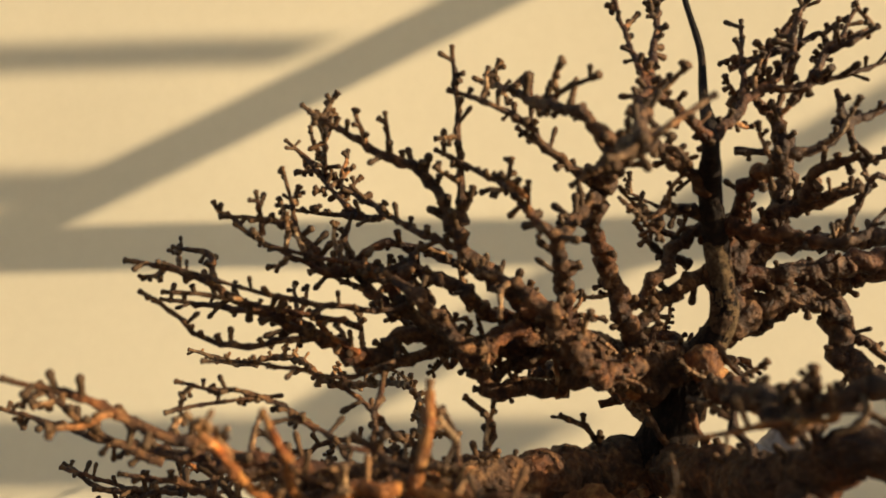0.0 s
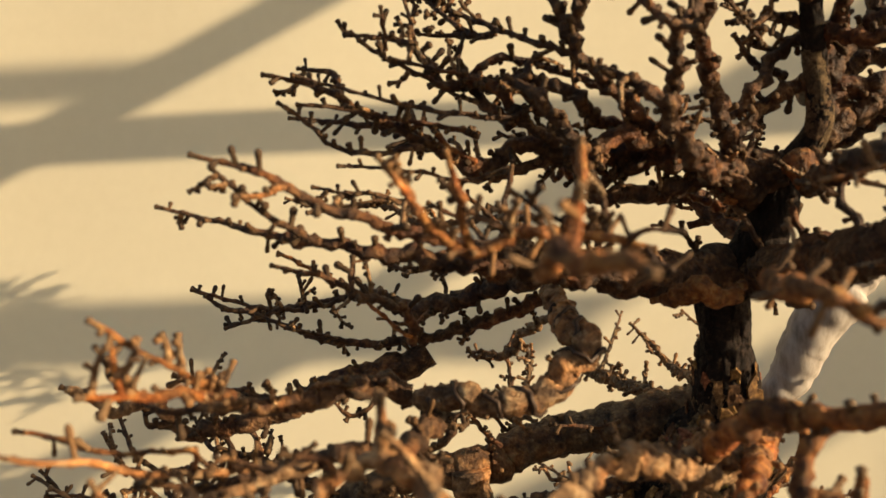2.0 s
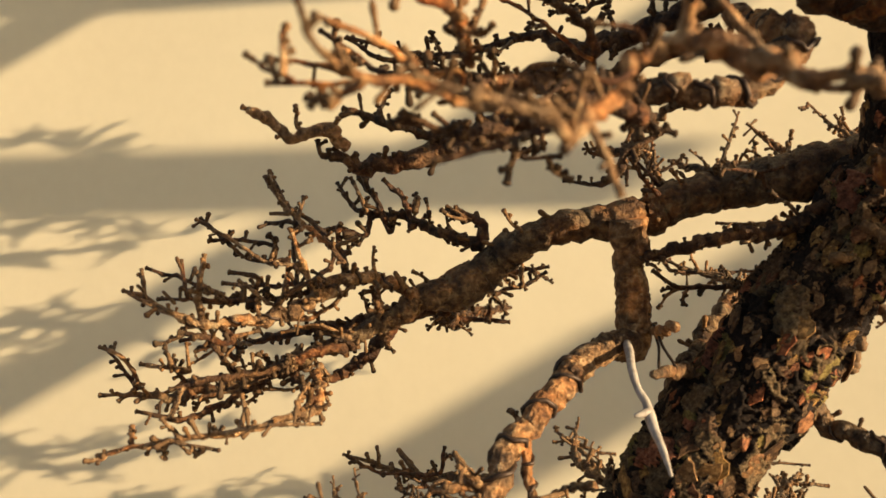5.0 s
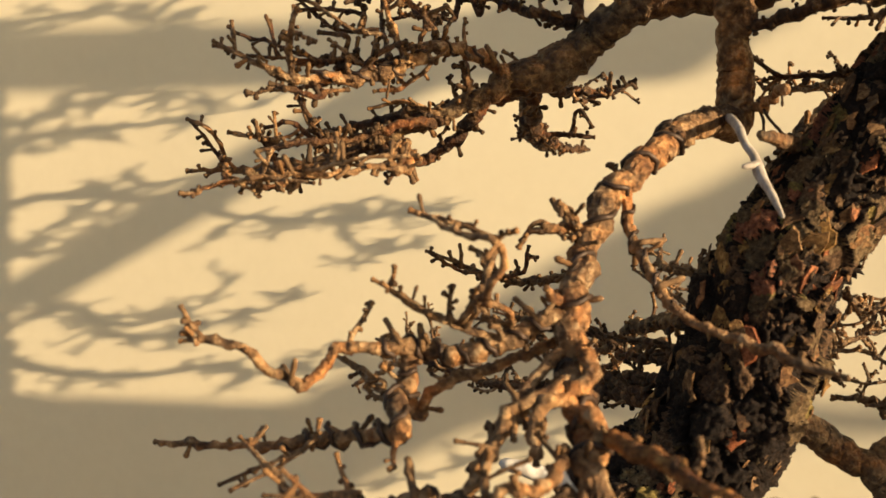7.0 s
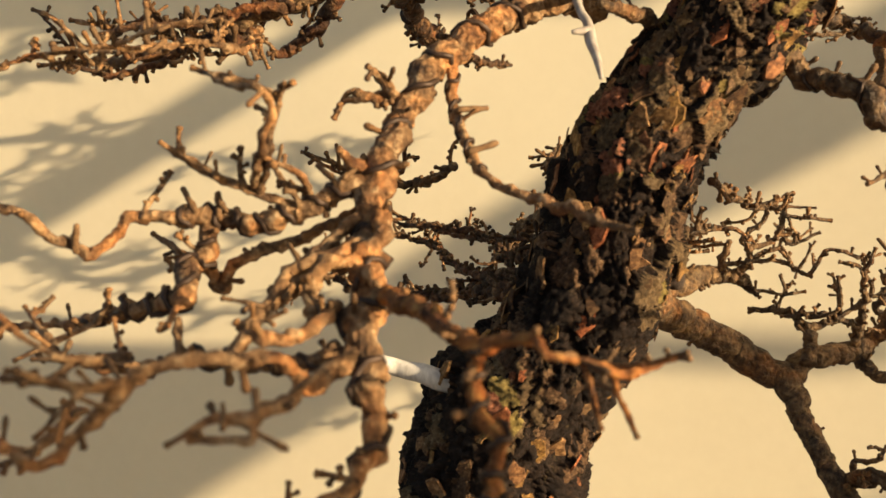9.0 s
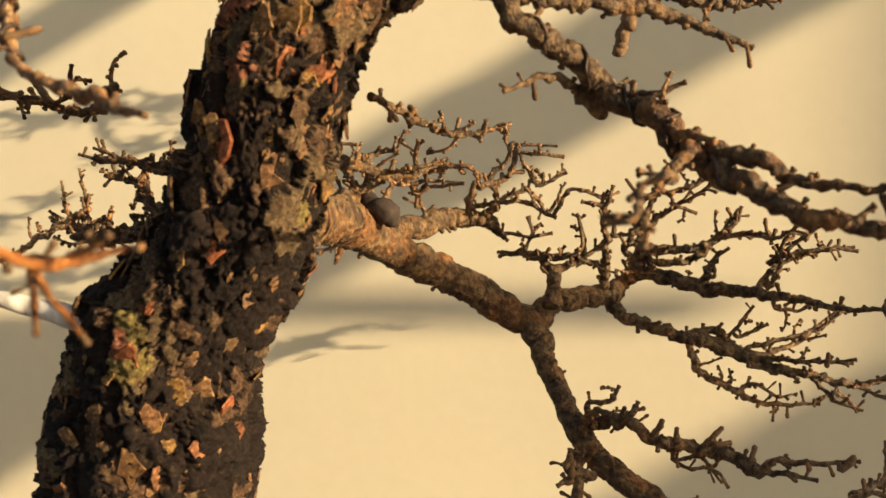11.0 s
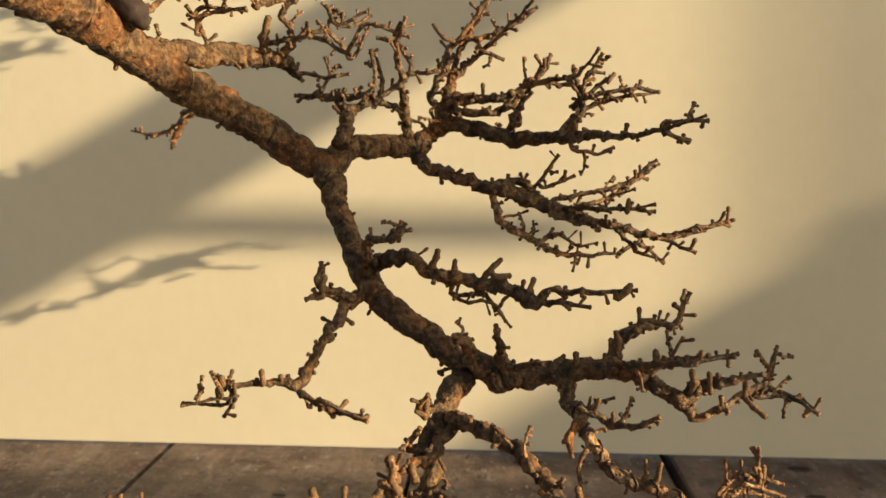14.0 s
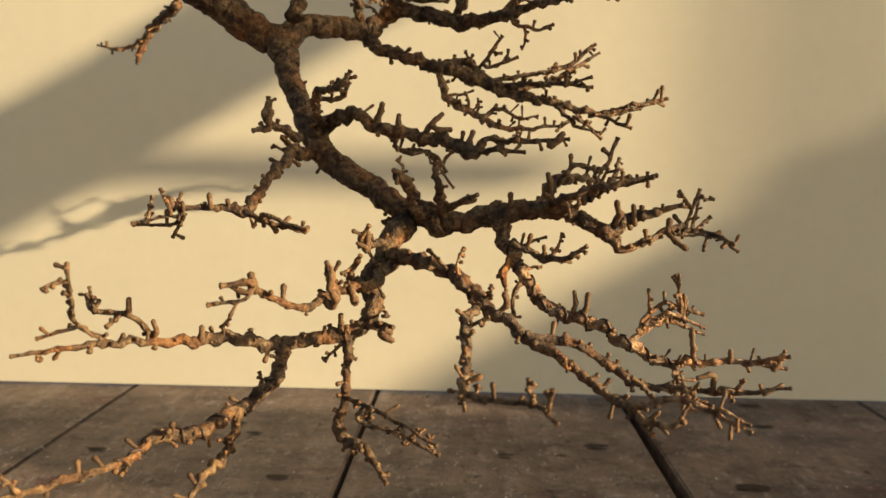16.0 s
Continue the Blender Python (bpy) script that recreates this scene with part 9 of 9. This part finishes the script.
stem = [Vector((x, 1, 0)) + SUN_WAY * 1.45 for x in (-0.82, -0.81, -0.80, -0.805, -0.795, -0.80)]
grow([(q.x, q.y, z, r) for q, z, r in zip(stem, (-0.047, 0.0, 0.25, 0.5, 0.75, 1.02), (0.03, 0.018, 0.014, 0.0125, 0.011, 0.004))], GREY, 0.2, "trunk", "slim upright grey brown trunk", lift=0.2)
reach([(-0.80, 0.44, 0.006), (-0.739, 0.464, 0.0055), (-0.684, 0.472, 0.005), (-0.60, 0.470, 0.0045), (-0.51, 0.465, 0.0042), (-0.446, 0.446, 0.0036), (-0.375, 0.442, 0.003), (-0.32, 0.443, 0.0026), (-0.19, 0.455, 0.0012)], 14)
reach([(-0.70, 0.47, 0.004), (-0.60, 0.477, 0.003), (-0.51, 0.493, 0.0014)], 5)
reach([(-0.80, 0.52, 0.005), (-0.70, 0.545, 0.004), (-0.62, 0.553, 0.003), (-0.545, 0.559, 0.0022), (-0.42, 0.575, 0.001)], 12, 0.045)
reach([(-0.80, 0.55, 0.005), (-0.712, 0.568, 0.0035), (-0.657, 0.582, 0.0026), (-0.581, 0.593, 0.002), (-0.50, 0.593, 0.001)], 12, 0.045)
reach([(-0.80, 0.37, 0.005), (-0.753, 0.395, 0.003), (-0.67, 0.407, 0.0025), (-0.585, 0.44, 0.001)], 7, 0.04)
reach([(-0.753, 0.395, 0.003), (-0.701, 0.43, 0.0022), (-0.653, 0.45, 0.001)], 4, 0.035)
reach([(-0.80, 0.36, 0.006), (-0.767, 0.349, 0.005), (-0.68, 0.333, 0.0045), (-0.611, 0.314, 0.0035), (-0.535, 0.325, 0.0022), (-0.46, 0.353, 0.001)], 10)
reach([(-0.65, 0.32, 0.004), (-0.581, 0.297, 0.0035), (-0.448, 0.328, 0.0025), (-0.355, 0.357, 0.001)], 9)
reach([(-0.80, 0.27, 0.006), (-0.68, 0.25, 0.0045), (-0.582, 0.252, 0.004), (-0.478, 0.266, 0.003), (-0.406, 0.262, 0.0025), (-0.25, 0.285, 0.001)], 12)
reach([(-0.33, 0.44, 0.0025), (-0.287, 0.404, 0.0018), (-0.22, 0.417, 0.0009)], 4, 0.035)
reach([(-0.80, 0.64, 0.005), (-0.716, 0.684, 0.0035), (-0.60, 0.69, 0.0025), (-0.49, 0.665, 0.001)], 14, 0.045)
reach([(-0.406, 0.25, 0.0022), (-0.33, 0.24, 0.002), (-0.26, 0.262, 0.0016), (-0.20, 0.292, 0.0009)], 6, 0.035)
reach([(-0.80, 0.23, 0.005), (-0.60, 0.18, 0.004), (-0.40, 0.125, 0.0032), (-0.251, 0.142, 0.0025), (-0.182, 0.165, 0.002), (-0.10, 0.190, 0.0015), (-0.02, 0.191, 0.0009)], 7, 0.05, thin=0.5)
reach([(-0.182, 0.165, 0.002), (-0.12, 0.195, 0.0016), (-0.035, 0.214, 0.0009)], 5, 0.045, thin=0.5)
lay_out_shoots()
